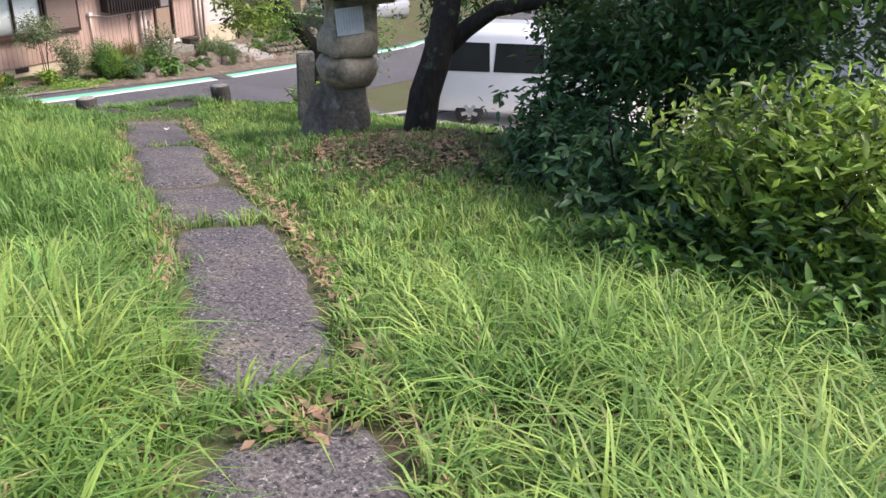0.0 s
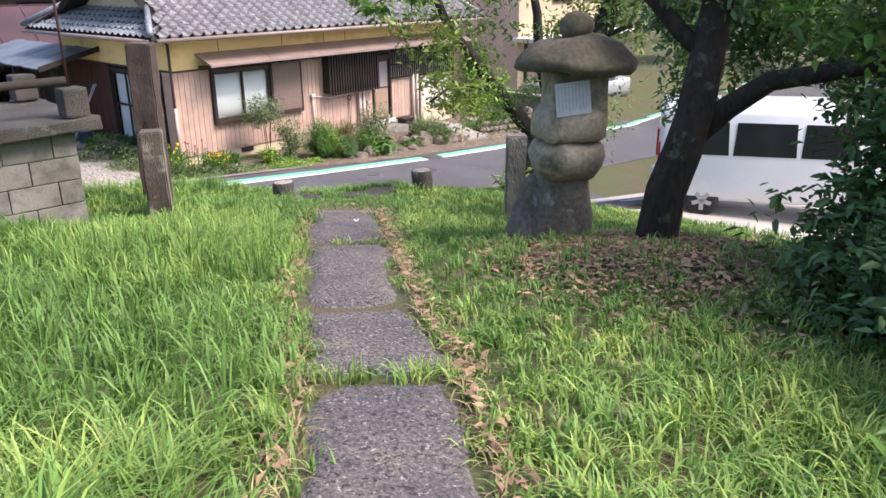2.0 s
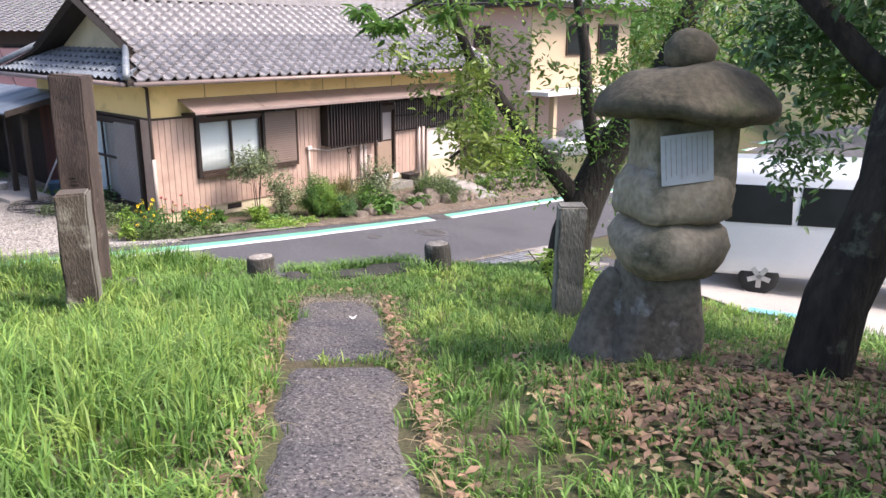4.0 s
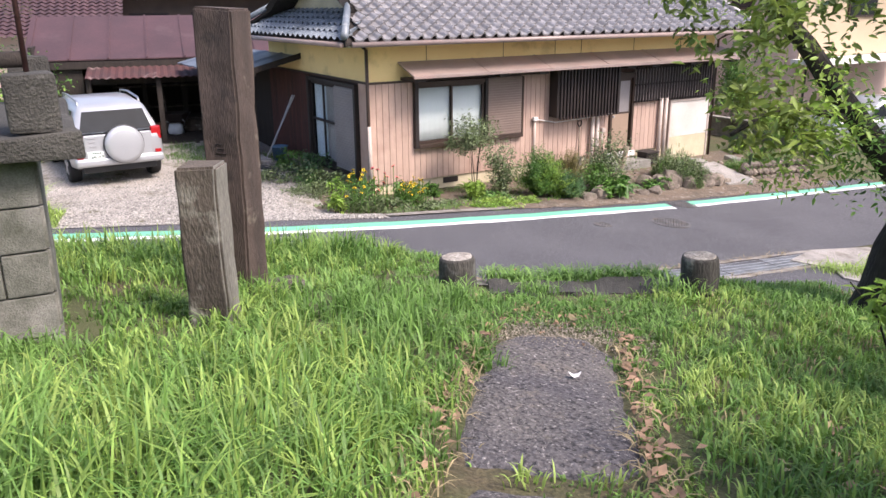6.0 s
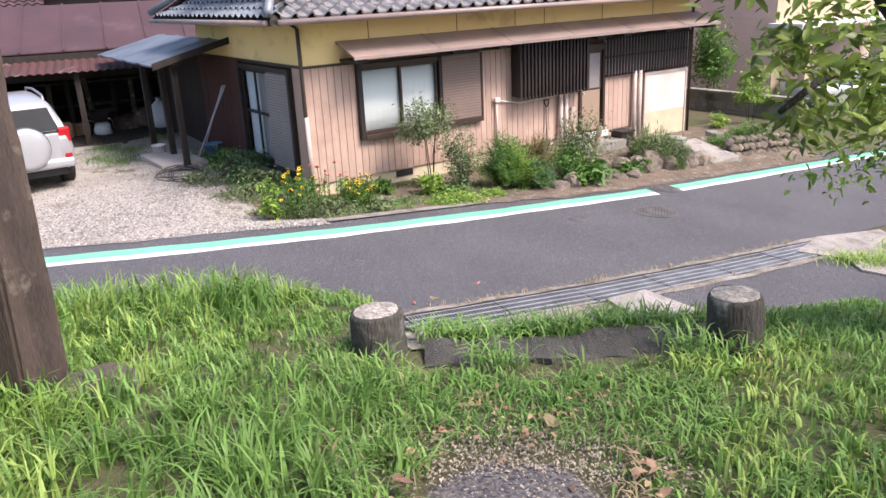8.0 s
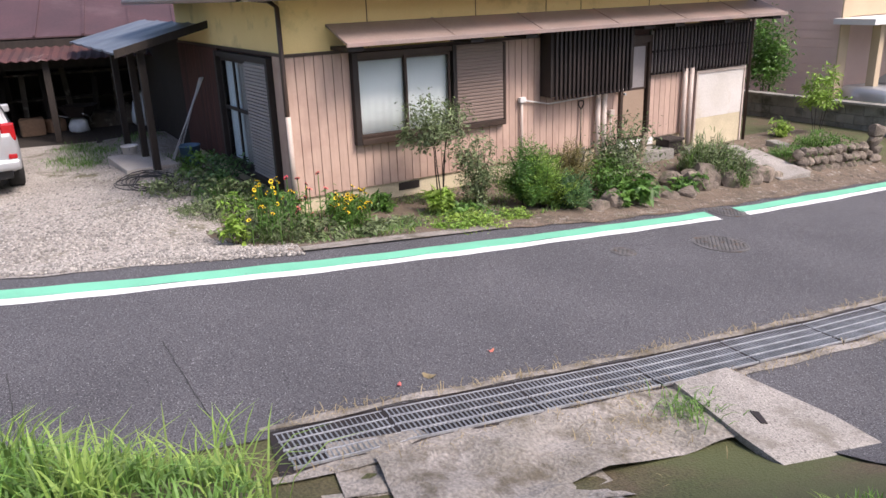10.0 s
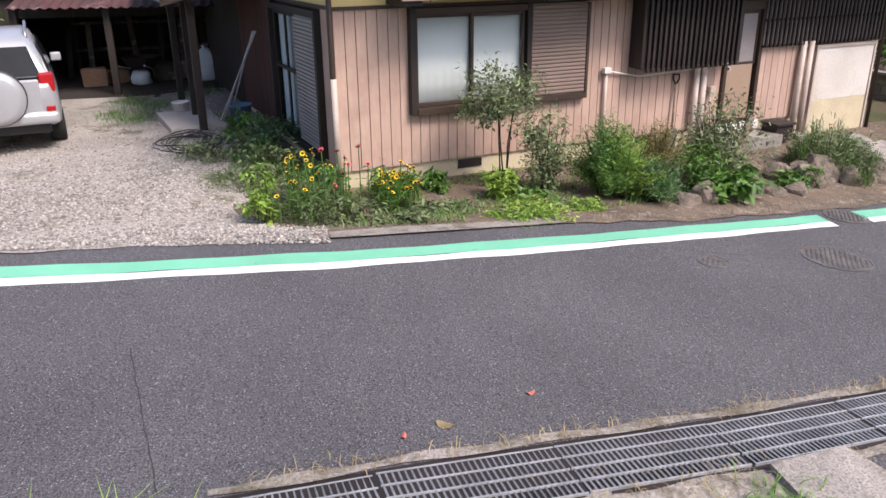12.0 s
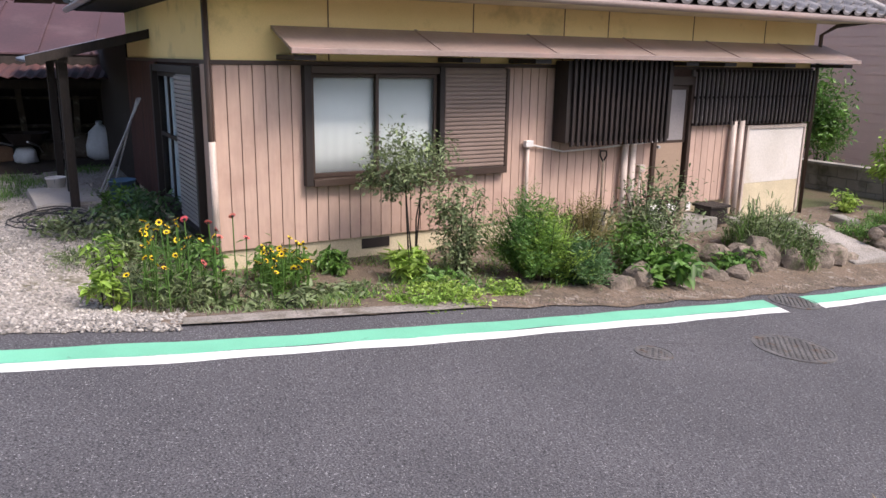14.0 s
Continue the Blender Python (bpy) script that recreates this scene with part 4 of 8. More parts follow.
for x in (2.2, 3.7, 5.2, 6.7, 8.2):
    bm = bmesh.new()
    v = [bm.verts.new(p) for p in ((x, -0.0, -0.326), (x + 0.03, -0.0, -0.326), (x + 0.03, -0.615, -0.549), (x, -0.615, -0.549))]
    bm.faces.new(v)
    r = bmesh.ops.extrude_face_region(bm, geom=bm.faces[:])
    bmesh.ops.translate(bm, verts=[q for q in r["geom"] if isinstance(q, bmesh.types.BMVert)], vec=(0, 0, 0.008))
    part("seam", bm, M_AWN, awning)

# roof: eave at y = -0.68, ridge at y = 2.5; gable end at x = 9.65, hipped skirt at the other end
EY, EZ, RY, RZ = -0.68, 0.10, 2.5, 1.62
XL, XG, XR = -0.72, 0.35, 9.65
SL = math.atan2(RZ - EZ, RY - EY)
roof = part("roof", bmesh.new(), None, house)
bm = bmesh.new()
v = [bm.verts.new(p) for p in ((XL, EY, EZ - 0.03), (XR, EY, EZ - 0.03), (XR, RY, RZ - 0.03), (XG - 0.5, RY, RZ - 0.03), (XG - 0.5, 0.42, EZ + 0.50))]
bm.faces.new(v)
v = [bm.verts.new(p) for p in ((XL, 2 * RY - EY, EZ - 0.03), (XR, 2 * RY - EY, EZ - 0.03), (XR, RY, RZ - 0.03), (XG - 0.5, RY, RZ - 0.03), (XG - 0.5, 2 * RY - 0.42, EZ + 0.50))]
bm.faces.new(v[::-1])
r = bmesh.ops.extrude_face_region(bm, geom=bm.faces[:])
bmesh.ops.translate(bm, verts=[q for q in r["geom"] if isinstance(q, bmesh.types.BMVert)], vec=(0, 0, -0.06))
part("roof_deck", bm, M_WOOD, roof)
# pantiles on the front slope
TW, TL = 0.262, 0.232
nx, nr = int((XR - XL) / TW), int(math.hypot(RY - EY, RZ - EZ) / TL)
bm = bmesh.new()
prof = [(0.0, 0.0), (0.04, -0.03), (0.11, -0.042), (0.165, -0.026), (0.195, 0.022), (0.225, 0.045), (0.25, 0.036), (0.272, 0.006)]
lo = [bm.verts.new((x, -0.02, z + 0.052)) for x, z in prof]
hi = [bm.verts.new((x, TL + 0.03, z + 0.006)) for x, z in prof]
fr = [bm.verts.new((x, -0.02, z + 0.012)) for x, z in prof]
for k in range(len(prof) - 1):
    bm.faces.new((lo[k], lo[k + 1], hi[k + 1], hi[k]))
    bm.faces.new((fr[k], fr[k + 1], lo[k + 1], lo[k]))
tile_me = finish("tile", bm, M_TILE)
SLOPE = Matrix.Translation((0, EY, EZ)) @ Matrix.Rotation(SL, 4, "X")
rest_v, rest_q, count = [], [], 0
tv = np.array([v.co for v in tile_me.vertices])
tp = [tuple(p.vertices) for p in tile_me.polygons]
for r_ in range(nr):
    y = r_ * TL
    hip = XL + 0.05 + y * math.cos(SL) * ((XG - 0.5 - XL) / 1.1) if y * math.cos(SL) < 1.1 else XG - 0.55
    for k in range(nx):
        x = XR - (k + 1) * TW
        if x < hip:
            continue
        jx, jz = random.uniform(-0.004, 0.004), random.uniform(-0.004, 0.004)
        mloc = SLOPE @ Matrix.Translation((x + jx, y, 0.0 + jz))
        if r_ < 8 and count < 300:
            share("tile", tile_me, roof, mloc)
            count += 1
        else:
            b0 = len(rest_v) * len(tv)
            rest_v.append((np.array(mloc)[:3, :3] @ tv.T).T + np.array(mloc)[:3, 3])
            rest_q += [tuple(b0 + i for i in p) for p in tp]
rest = new("upper_tiles", mesh_np("upper_tiles", np.concatenate(rest_v), rest_q, [], M_TILE))
rest.parent = roof
tagged(rest, kind="stuff")
bm = bmesh.new()
for i, zz in enumerate((0.0, 0.07, 0.14)):
    box(bm, XG - 0.55, RY - 0.14 + 0.02 * i, RZ - 0.02 + zz, XR + 0.02, RY + 0.14 - 0.02 * i, RZ + 0.05 + zz, bevel=0.01)
part("ridge", bm, M_TILE, roof, "stacked ridge tiles")
bm = bmesh.new()
tube(bm, [(XG - 0.6, RY, RZ + 0.22), (XR + 0.04, RY, RZ + 0.22)], 0.07, 10)
part("ridge_cap", bm, M_TILE, roof, "", True)
for y0, y1, nm in ((EY, RY, "verge"), (2 * RY - EY, RY, "verge")):
    bm = bmesh.new()
    tube(bm, [(XR, y0, EZ + 0.05), (XR, y1, RZ + 0.05)], 0.08, 8)
    part(nm, bm, M_TILE, roof, "", True)
# hipped skirt and gable on the side
skirt = part("side_skirt", bmesh.new(), None, house)
bm = bmesh.new()
sk = []
n = int((2 * RY - 2 * EY) / TW)
for k in range(n):
    y0 = EY + k * TW
    for (f0, f1) in zip(np.linspace(0, 1, 6)[:-1], np.linspace(0, 1, 6)[1:]):
        def sp(fx, y):
            yy = min(max(y, EY + fx * 1.1), 2 * RY - EY - fx * 1.1)
            return (XL + fx * (XG - XL), yy, EZ + fx * 0.50)
        ya, yb = y0, y0 + TW
        pts = []
        for t_ in np.linspace(0, 1, 7):
            pa, pb = sp(f0, ya + (yb - ya) * t_), sp(f1, ya + (yb - ya) * t_)
            w_ = 0.028 * math.sin(t_ * 2 * math.pi)
            pts.append((bm.verts.new((pa[0], pa[1], pa[2] + w_ + 0.03)), bm.verts.new((pb[0] + 0.02, pb[1], pb[2] + w_ + 0.004))))
        for (a, b), (c, d) in zip(pts, pts[1:]):
            if (a.co - c.co).length > 1e-4:
                bm.faces.new((a, c, d, b))
part("skirt_tiles", bm, M_TILEB, skirt, "blue-grey tiled side skirt roof")
bm = bmesh.new()
v = [bm.verts.new(p) for p in ((XL, EY, EZ - 0.05), (XG + 0.1, EY + 1.1, EZ + 0.44), (XG + 0.1, 2 * RY - EY - 1.1, EZ + 0.44), (XL, 2 * RY - EY, EZ - 0.05))]
bm.faces.new(v)
r = bmesh.ops.extrude_face_region(bm, geom=bm.faces[:])
bmesh.ops.translate(bm, verts=[q for q in r["geom"] if isinstance(q, bmesh.types.BMVert)], vec=(0, 0, -0.06))
part("skirt_deck", bm, M_WOOD, skirt)
bm = bmesh.new()
v = [bm.verts.new(p) for p in ((XG, 0.45, EZ + 0.45), (XG, 2 * RY - 0.45, EZ + 0.45), (XG, RY, RZ - 0.1))]
bm.faces.new(v)
r = bmesh.ops.extrude_face_region(bm, geom=bm.faces[:])
bmesh.ops.translate(bm, verts=[q for q in r["geom"] if isinstance(q, bmesh.types.BMVert)], vec=(0.08, 0, 0))
part("gable_wall", bm, M_CREAM, skirt, "pale plaster gable")
for s in (-1, 1):
    bm = bmesh.new()
    y0, y1 = RY + s * (RY - 0.25), RY
    tube(bm, [(XG - 0.5, y0, EZ + 0.46), (XG - 0.5, y1, RZ - 0.02)], 0.09, 4)
    part("barge_board", bm, M_WOOD, skirt)
    bm = bmesh.new()
    tube(bm, [(XL - 0.03, RY + s * (RY - EY + 0.03), EZ + 0.07), (XG - 0.5, RY + s * (RY - 0.42), EZ + 0.56)], [0.07, 0.06], 8)
    part("hip_ridge", bm, M_TILEB, skirt, "", True)
# eave edges
pipe("gutter", [(XL + 0.1, EY - 0.05, EZ - 0.07), (XR, EY - 0.05, EZ - 0.09)], 0.045, M_AWN, "dull brown rain gutter")
pipe("gutter", [(XL - 0.05, EY + 0.05, EZ - 0.07), (XL - 0.05, 2 * RY - EY, EZ - 0.09)], 0.045, M_AWN, "dull brown rain gutter")
hbox("soffit", XL + 0.05, EY + 0.02, EZ - 0.115, XR - 0.05, 0.0, EZ - 0.095, M_CREAM)
hbox("soffit", XL + 0.05, 0.0, EZ - 0.115, 0.0, D, EZ - 0.095, M_WOOD)

# porch roof on posts beside the house
porch = thing("porch", HOUSE, "small lean-to porch roof of bluish sheet on dark posts", "porch")
bm = bmesh.new()
n = 22
row = []
# stretch past y = 5.9 is added to keep the wall behind dark
for k in range(n + 1):
    y = 3.3 + 5.0 * k / n
    zz = 0.022 * (1 if k % 5 == 0 else 0)
    row.append((bm.verts.new((-1.45, y, -0.72 + zz)), bm.verts.new((0.0, y, -0.36 + zz))))
for (a, b), (c, d) in zip(row, row[1:]):
    bm.faces.new((a, c, d, b))
r = bmesh.ops.extrude_face_region(bm, geom=bm.faces[:])
bmesh.ops.translate(bm, verts=[q for q in r["geom"] if isinstance(q, bmesh.types.BMVert)], vec=(0, 0, -0.03))
part("porch_roof", bm, M_SHEETBLUE, porch)
bm = bmesh.new()
box(bm, -1.47, 3.26, -0.06, 0.0, 3.30, 0.06)
for v in bm.verts:
    v.co.z += -0.54 + 0.25 * (v.co.x + 0.72)
part("fascia", bm, M_WOOD, porch, "dark brown edge board")
for x, y in ((-1.05, 3.5), (-1.0, 4.6), (-1.05, 5.9)):
    bm = bmesh.new()
    box(bm, x - 0.055, y - 0.055, -2.95, x + 0.055, y + 0.055, -0.66, bevel=0.006)
    part("post", bm, M_WOOD, porch)
bm = bmesh.new()
box(bm, -1.11, 3.3, -0.74, -0.99, 8.2, -0.65)
part("beam", bm, M_WOOD, porch)
# the porch shade on this wall is put into its near-black colour
bm = bmesh.new()
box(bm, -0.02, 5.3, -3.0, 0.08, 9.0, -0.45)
part("back_wall", bm, M_WOOD, porch, "boarded wall behind the porch, its colour darkened for shade")


# ---------------------------------------------------------------- shed, neighbours, walls
shed = thing("shed", Matrix(), "old open-fronted shed with a maroon sheet roof and dark interior", "shed")


def sbox(name, x0, y0, z0, x1, y1, z1, m, parent, label="", bevel=0.0):
    bm = bmesh.new()
    box(bm, x0, y0, z0, x1, y1, z1, bevel=bevel)
    return part(name, bm, m, parent, label)


def sheet(name, pts, m, parent, label="", waves=0, amp=0.02, thick=0.03):
    """A sheet between four corners (a, b along the low edge; c, d along the high edge), ribbed along its slope."""
    a, b, c, d = [Vector(p) for p in pts]
    bm = bmesh.new()
    n = max(1, waves * 4)
    row = []
    for k in range(n + 1):
        f = k / n
        z = Vector((0, 0, amp * math.sin(f * waves * 2 * math.pi))) if waves else Vector()
        row.append((bm.verts.new(a.lerp(b, f) + z), bm.verts.new(d.lerp(c, f) + z)))
    for (p, q), (r, s) in zip(row, row[1:]):
        bm.faces.new((p, r, s, q))
    r = bmesh.ops.extrude_face_region(bm, geom=bm.faces[:])
    bmesh.ops.translate(bm, verts=[v for v in r["geom"] if isinstance(v, bmesh.types.BMVert)], vec=(0, 0, -thick))
    return part(name, bm, m, parent, label)


sheet("main_roof", [(-26.9, -0.6, -0.62), (-26.9, 6.3, -0.62), (-29.6, 6.3, 0.42), (-29.6, -0.6, 0.42)], M_MAROON, shed, "maroon sheet-metal roof", 0)
for k in range(8):
    y = -0.5 + 0.95 * k
    sheet("roof_seam", [(-26.88, y, -0.59), (-26.88, y + 0.05, -0.59), (-29.6, y + 0.05, 0.45), (-29.6, y, 0.45)], M_MAROON, shed)
sheet("back_roof", [(-32.4, -0.6, -0.6), (-32.4, 6.3, -0.6), (-29.6, 6.3, 0.42), (-29.6, -0.6, 0.42)], M_MAROON, shed)
sbox("fascia", -26.95, -0.2, -0.86, -26.85, 6.2, -0.68, M_WOOD, shed)
sheet("red_awning", [(-25.7, 0.9, -1.02), (-25.7, 5.6, -1.05), (-26.9, 5.6, -0.82), (-26.9, 0.9, -0.82)], M_RUST, shed, "rusty red corrugated awning", 26, 0.018, 0.012)
# shed walls and posts: wood colour with the indoor shade in it
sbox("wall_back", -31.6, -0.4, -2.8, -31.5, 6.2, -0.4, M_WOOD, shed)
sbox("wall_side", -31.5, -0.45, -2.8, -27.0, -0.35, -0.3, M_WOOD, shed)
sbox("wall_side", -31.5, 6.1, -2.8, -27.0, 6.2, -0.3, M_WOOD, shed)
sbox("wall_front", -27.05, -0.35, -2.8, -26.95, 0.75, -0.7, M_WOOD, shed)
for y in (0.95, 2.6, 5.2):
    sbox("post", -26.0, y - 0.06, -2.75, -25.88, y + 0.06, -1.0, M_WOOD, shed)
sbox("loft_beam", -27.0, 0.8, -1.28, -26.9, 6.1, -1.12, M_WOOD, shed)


def clutter_box(x, y, sx, sy, sz, yaw, m, name, label, category):
    t = thing(name, pose(x, y, zat(x, y), 0, 0, yaw), label, category)
    bm = bmesh.new()
    box(bm, -sx / 2, -sy / 2, 0, sx / 2, sy / 2, sz, bevel=min(sx, sy, sz) * 0.12)
    bmesh.ops.subdivide_edges(bm, edges=bm.edges[:], cuts=1, use_grid_fill=True)
    roughen(bm, 0.03, 5, x + y)
    part("body", bm, m, t)


def sack(x, y, r, h, m, label, seed):
    t = thing("sack", pose(x, y, zat(x, y), 0, 0, seed * 50), label, "sack")
    bm = bmesh.new()
    lathe(bm, [(r * 0.7, 0), (r, h * 0.12), (r * 1.02, h * 0.4), (r * 0.8, h * 0.7), (r * 0.35, h * 0.88), (r * 0.18, h * 0.93), (r * 0.34, h)], 18)
    roughen(bm, r * 0.28, 3.5 / r * 0.3, seed), roughen(bm, r * 0.1, 9.0, seed)
    part("body", bm, m, t, smooth=True)


clutter_box(-27.3, 1.95, 0.4, 0.5, 0.38, 10, M_CARD, "cardboard_box", "crumpled brown cardboard box in the shed", "box")
clutter_box(-27.6, 2.35, 0.35, 0.4, 0.3, 40, M_CARD, "cardboard_box", "open brown cardboard box on the shed floor", "box")
clutter_box(-27.9, 3.4, 0.7, 0.9, 0.35, -12, M_POST2, "tarp_bundle", "grey bundled tarpaulin on the shed floor", "bundle")
for i, (x, y, r, h, mm, lb) in enumerate(((-26.9, 4.3, 0.26, 0.75, M_PAPER, "pale tied plastic sack in the shed"), (-27.1, 4.75, 0.22, 0.55, M_SHUT2, "grey tied sack beside a post"), (-27.5, 3.9, 0.24, 0.5, M_POST2, "dull brown sack lying in the shed"), (-27.2, 2.0 + 0.9, 0.2, 0.4, M_PAPER, "small pale bundle on the shed floor"))):
    sack(x, y, r, h, mm, lb, i + 1.3)
for i in range(9):
    x, y = -28.6 + 0.12 * (i % 3), 1.2 + 0.5 * i
    t = thing("stored_plank", pose(x, y, zat(x, y), -4 + 3 * (i % 4), -8, 0), "old weathered plank leaning in the shed", "plank", group="planks stored in the shed")
    bm = bmesh.new()
    box(bm, -0.015, -0.06, 0, 0.015, 0.06, 1.1 + 0.12 * (i % 4), bevel=0.004)
    part("plank", bm, M_POST2 if i % 2 else M_WOOD, t)
shelf = thing("shed_shelf", pose(-29.2, 3.2, zat(-29.2, 3.2)), "rough wooden shelf in the dark shed", "shelf")
for z in (0.55, 1.15):
    bm = bmesh.new()
    box(bm, -0.25, -1.9, z, 0.25, 1.9, z + 0.04)
    part("board", bm, M_POST2, shelf)
for y in (-1.85, 0, 1.85):
    bm = bmesh.new()
    box(bm, -0.24, y - 0.04, -0.02, 0.24, y + 0.04, 1.6)
    part("upright", bm, M_WOOD, shelf)
barrow = thing("wheelbarrow", pose(-27.2, 2.95, zat(-27.2, 2.95), 0, 0, 80), "dark metal wheelbarrow parked in the shed", "wheelbarrow")
bm = bmesh.new()
lathe(bm, [(0.22, 0.35), (0.38, 0.6), (0.36, 0.6), (0.2, 0.37)], 12, 0.8)
part("tray", bm, M_DARK, barrow)
bm = bmesh.new()
lathe(bm, [(0.1, -0.04), (0.17, -0.03), (0.17, 0.03), (0.1, 0.04)], 16)
o = part("wheel", bm, M_TYRE, barrow)
o.matrix_local = pose(0, 0.45, 0.17, 0, 90, 0)
for s in (-1, 1):
    bm = bmesh.new()
    tube(bm, [(s * 0.1, 0.45, 0.17), (s * 0.2, 0, 0.34), (s * 0.28, -0.75, 0.5)], 0.018, 6)
    part("handle", bm, M_STEEL, barrow)

# things in front of the porch
clutter = thing("porch_slab", pose(-22.3, 4.25, zat(-22.3, 4.25) + 0.01, 0, 0, 14), "flat grey concrete slab on the gravel", "slab")
bm = bmesh.new()
box(bm, -0.75, -0.42, -0.05, 0.75, 0.42, 0.06, bevel=0.015)
part("slab", bm, M_PALE, clutter)


def bucket(x, y, z, r, h, m, label):
    t = thing("bucket", pose(x, y, z), label, "bucket")
    bm = bmesh.new()
    lathe(bm, [(r * 0.78, 0), (r, h), (r * 1.06, h), (r * 1.06, h - 0.02), (r * 0.93, h - 0.02), (r * 0.74, 0.02)], 18)
    part("body", bm, m, t, smooth=True)
    bm = bmesh.new()
    tube(bm, [(r * math.cos(a), 0, h - 0.02 - 0.12 * math.sin(a)) for a in np.linspace(0, math.pi, 9)], 0.006, 6)
    part("handle", bm, M_STEEL, t)


bucket(-22.0, 5.05, zat(-22.0, 5.05), 0.18, 0.34, M_BLUE, "blue plastic bucket by the house wall")
bucket(-23.0, 4.05, zat(-23.0, 4.05) + 0.02, 0.14, 0.22, M_WHITE, "white plastic bucket on the slab")
for i, (x, y, dx, dy) in enumerate(((-22.1, 4.75, 0.45, 0.62), (-21.9, 4.7, 0.3, 0.7), (-22.4, 4.85, 0.75, 0.5))):
    t = thing("garden_pole", Matrix(), "thin pole leaning against the house", "pole", group="poles leaning on the house")
    bm = bmesh.new()
    tube(bm, [(x, y, zat(x, y)), (x + dx, y + dy, zat(x, y) + 1.45)], 0.013, 6)
    part("pole", bm, M_STEEL, t)

# right-hand neighbour: two storeys, in the house's own directions
nb = thing("neighbour_house", HOUSE, "two-storey neighbour house with pink and beige walls and tiled roof", "house")


def tiled_plane(name, x0, x1, y0, z0, y1, z1, parent, m, axis="x"):
    """A tiled slope: eave at (y0, z0), ridge at (y1, z1), running x0..x1; corrugated along the slope in courses."""
    V, Q = [], []
    nxx, nrr = int((x1 - x0) / 0.262), max(2, int(math.hypot(y1 - y0, z1 - z0) / 0.26))
    per = 6
    for r in range(nrr):
        for k in range(nxx * per + 1):
            x = x0 + (x1 - x0) * k / (nxx * per)
            w = 0.03 * math.sin(2 * math.pi * k / per)
            for f, lift in ((r / nrr, 0.03), ((r + 1) / nrr, 0.0)):
                yy, zz = y0 + (y1 - y0) * f, z0 + (z1 - z0) * f + w + lift
                V.append((x, yy, zz) if axis == "x" else (yy, x, zz))
        b = r * (nxx * per + 1) * 2
        Q += [(b + 2 * k, b + 2 * k + 2, b + 2 * k + 3, b + 2 * k + 1) for k in range(nxx * per)]
    ob = new(name, mesh_np(name, V, Q, [], m))
    ob.parent = parent
    return tagged(ob, kind="stuff")


def nbox(name, a, b, m, label="", parent=None):
    return sbox(name, *a, *b, m, parent or nb, label)


nbox("wall", (14.4, 1.5, -3.4), (14.55, 8.0, 1.95), M_PINKW, "pink horizontal siding")
for k in range(26):
    nbox("siding_course", (14.385, 1.5, -3.2 + 0.2 * k), (14.4, 8.0, -3.2 + 0.2 * k + 0.185), M_PINKW)
nbox("wall", (14.55, 1.5, -0.9), (21.0, 1.65, 1.95), M_BEIGEW, "beige upper wall")
nbox("corner_post", (14.39, 1.46, -3.4), (14.75, 1.5, 1.95), M_BEIGEW)
nbox("porch_slab", (14.1, 0.5, -1.05), (21.0, 1.5, -0.92), M_WHITE, "pale canopy slab")
nbox("porch_pillar", (14.9, 0.8, -3.4), (15.1, 1.0, -1.05), M_BEIGEW)
nbox("lower_wall", (14.55, 2.4, -3.4), (21.0, 2.5, -0.9), M_PINKW)
nbox("entrance", (15.2, 2.36, -3.3), (16.2, 2.4, -1.3), M_DARK, "dark entrance opening")
for y0, z0 in ((3.2, 0.45),):
    w_ = part("window", bmesh.new(), None, nb)
    sbox("frame", 14.34, y0, z0, 14.385, y0 + 0.75, z0 + 0.75, M_BROWN, w_)
    sbox("pane", 14.325, y0 + 0.05, z0 + 0.05, 14.338, y0 + 0.7, z0 + 0.7, M_CARGLASS, w_)
for x0, z0 in ((16.5, 0.2), (18.6, 0.2)):
    w_ = part("window", bmesh.new(), None, nb)
    sbox("frame", x0, 1.44, z0, x0 + 1.4, 1.495, z0 + 1.1, M_BROWN, w_)
    sbox("pane", x0 + 0.06, 1.425, z0 + 0.06, x0 + 1.34, 1.438, z0 + 1.04, M_CARGLASS, w_)
tiled_plane("roof_front", 13.7, 21.8, 0.7, 1.95, 5.2, 3.7, nb, M_TILE)
tiled_plane("roof_back", 13.7, 21.8, 9.3, 1.95, 5.2, 3.7, nb, M_TILE)
nbox("eave", (13.75, 0.75, 1.80), (21.7, 9.2, 1.93), M_DARK)
pn = part("downpipe", bmesh.new(), None, nb)
sbox("pipe", 14.3, 5.2, -3.3, 14.36, 5.26, 1.8, M_BROWN, pn)
# upper storey seen over the roof
ub = thing("upper_house", HOUSE, "pink upper storey of the house behind", "house")
sbox("wall", 4.6, 7.5, -2.8, 10.6, 12, 3.6, M_PINKW, ub)
w_ = part("window", bmesh.new(), None, ub)
sbox("frame", 7.6, 7.42, 1.9, 9.2, 7.495, 2.9, M_BROWN, w_)
sbox("pane", 7.66, 7.40, 1.96, 9.14, 7.418, 2.84, M_PAPER, w_)
tiled_plane("roof_front", 4.0, 11.2, 6.8, 3.6, 9.8, 4.8, ub, M_TILE)
sbox("eave", 4.05, 6.85, 3.48, 11.15, 12.5, 3.58, M_DARK, ub)

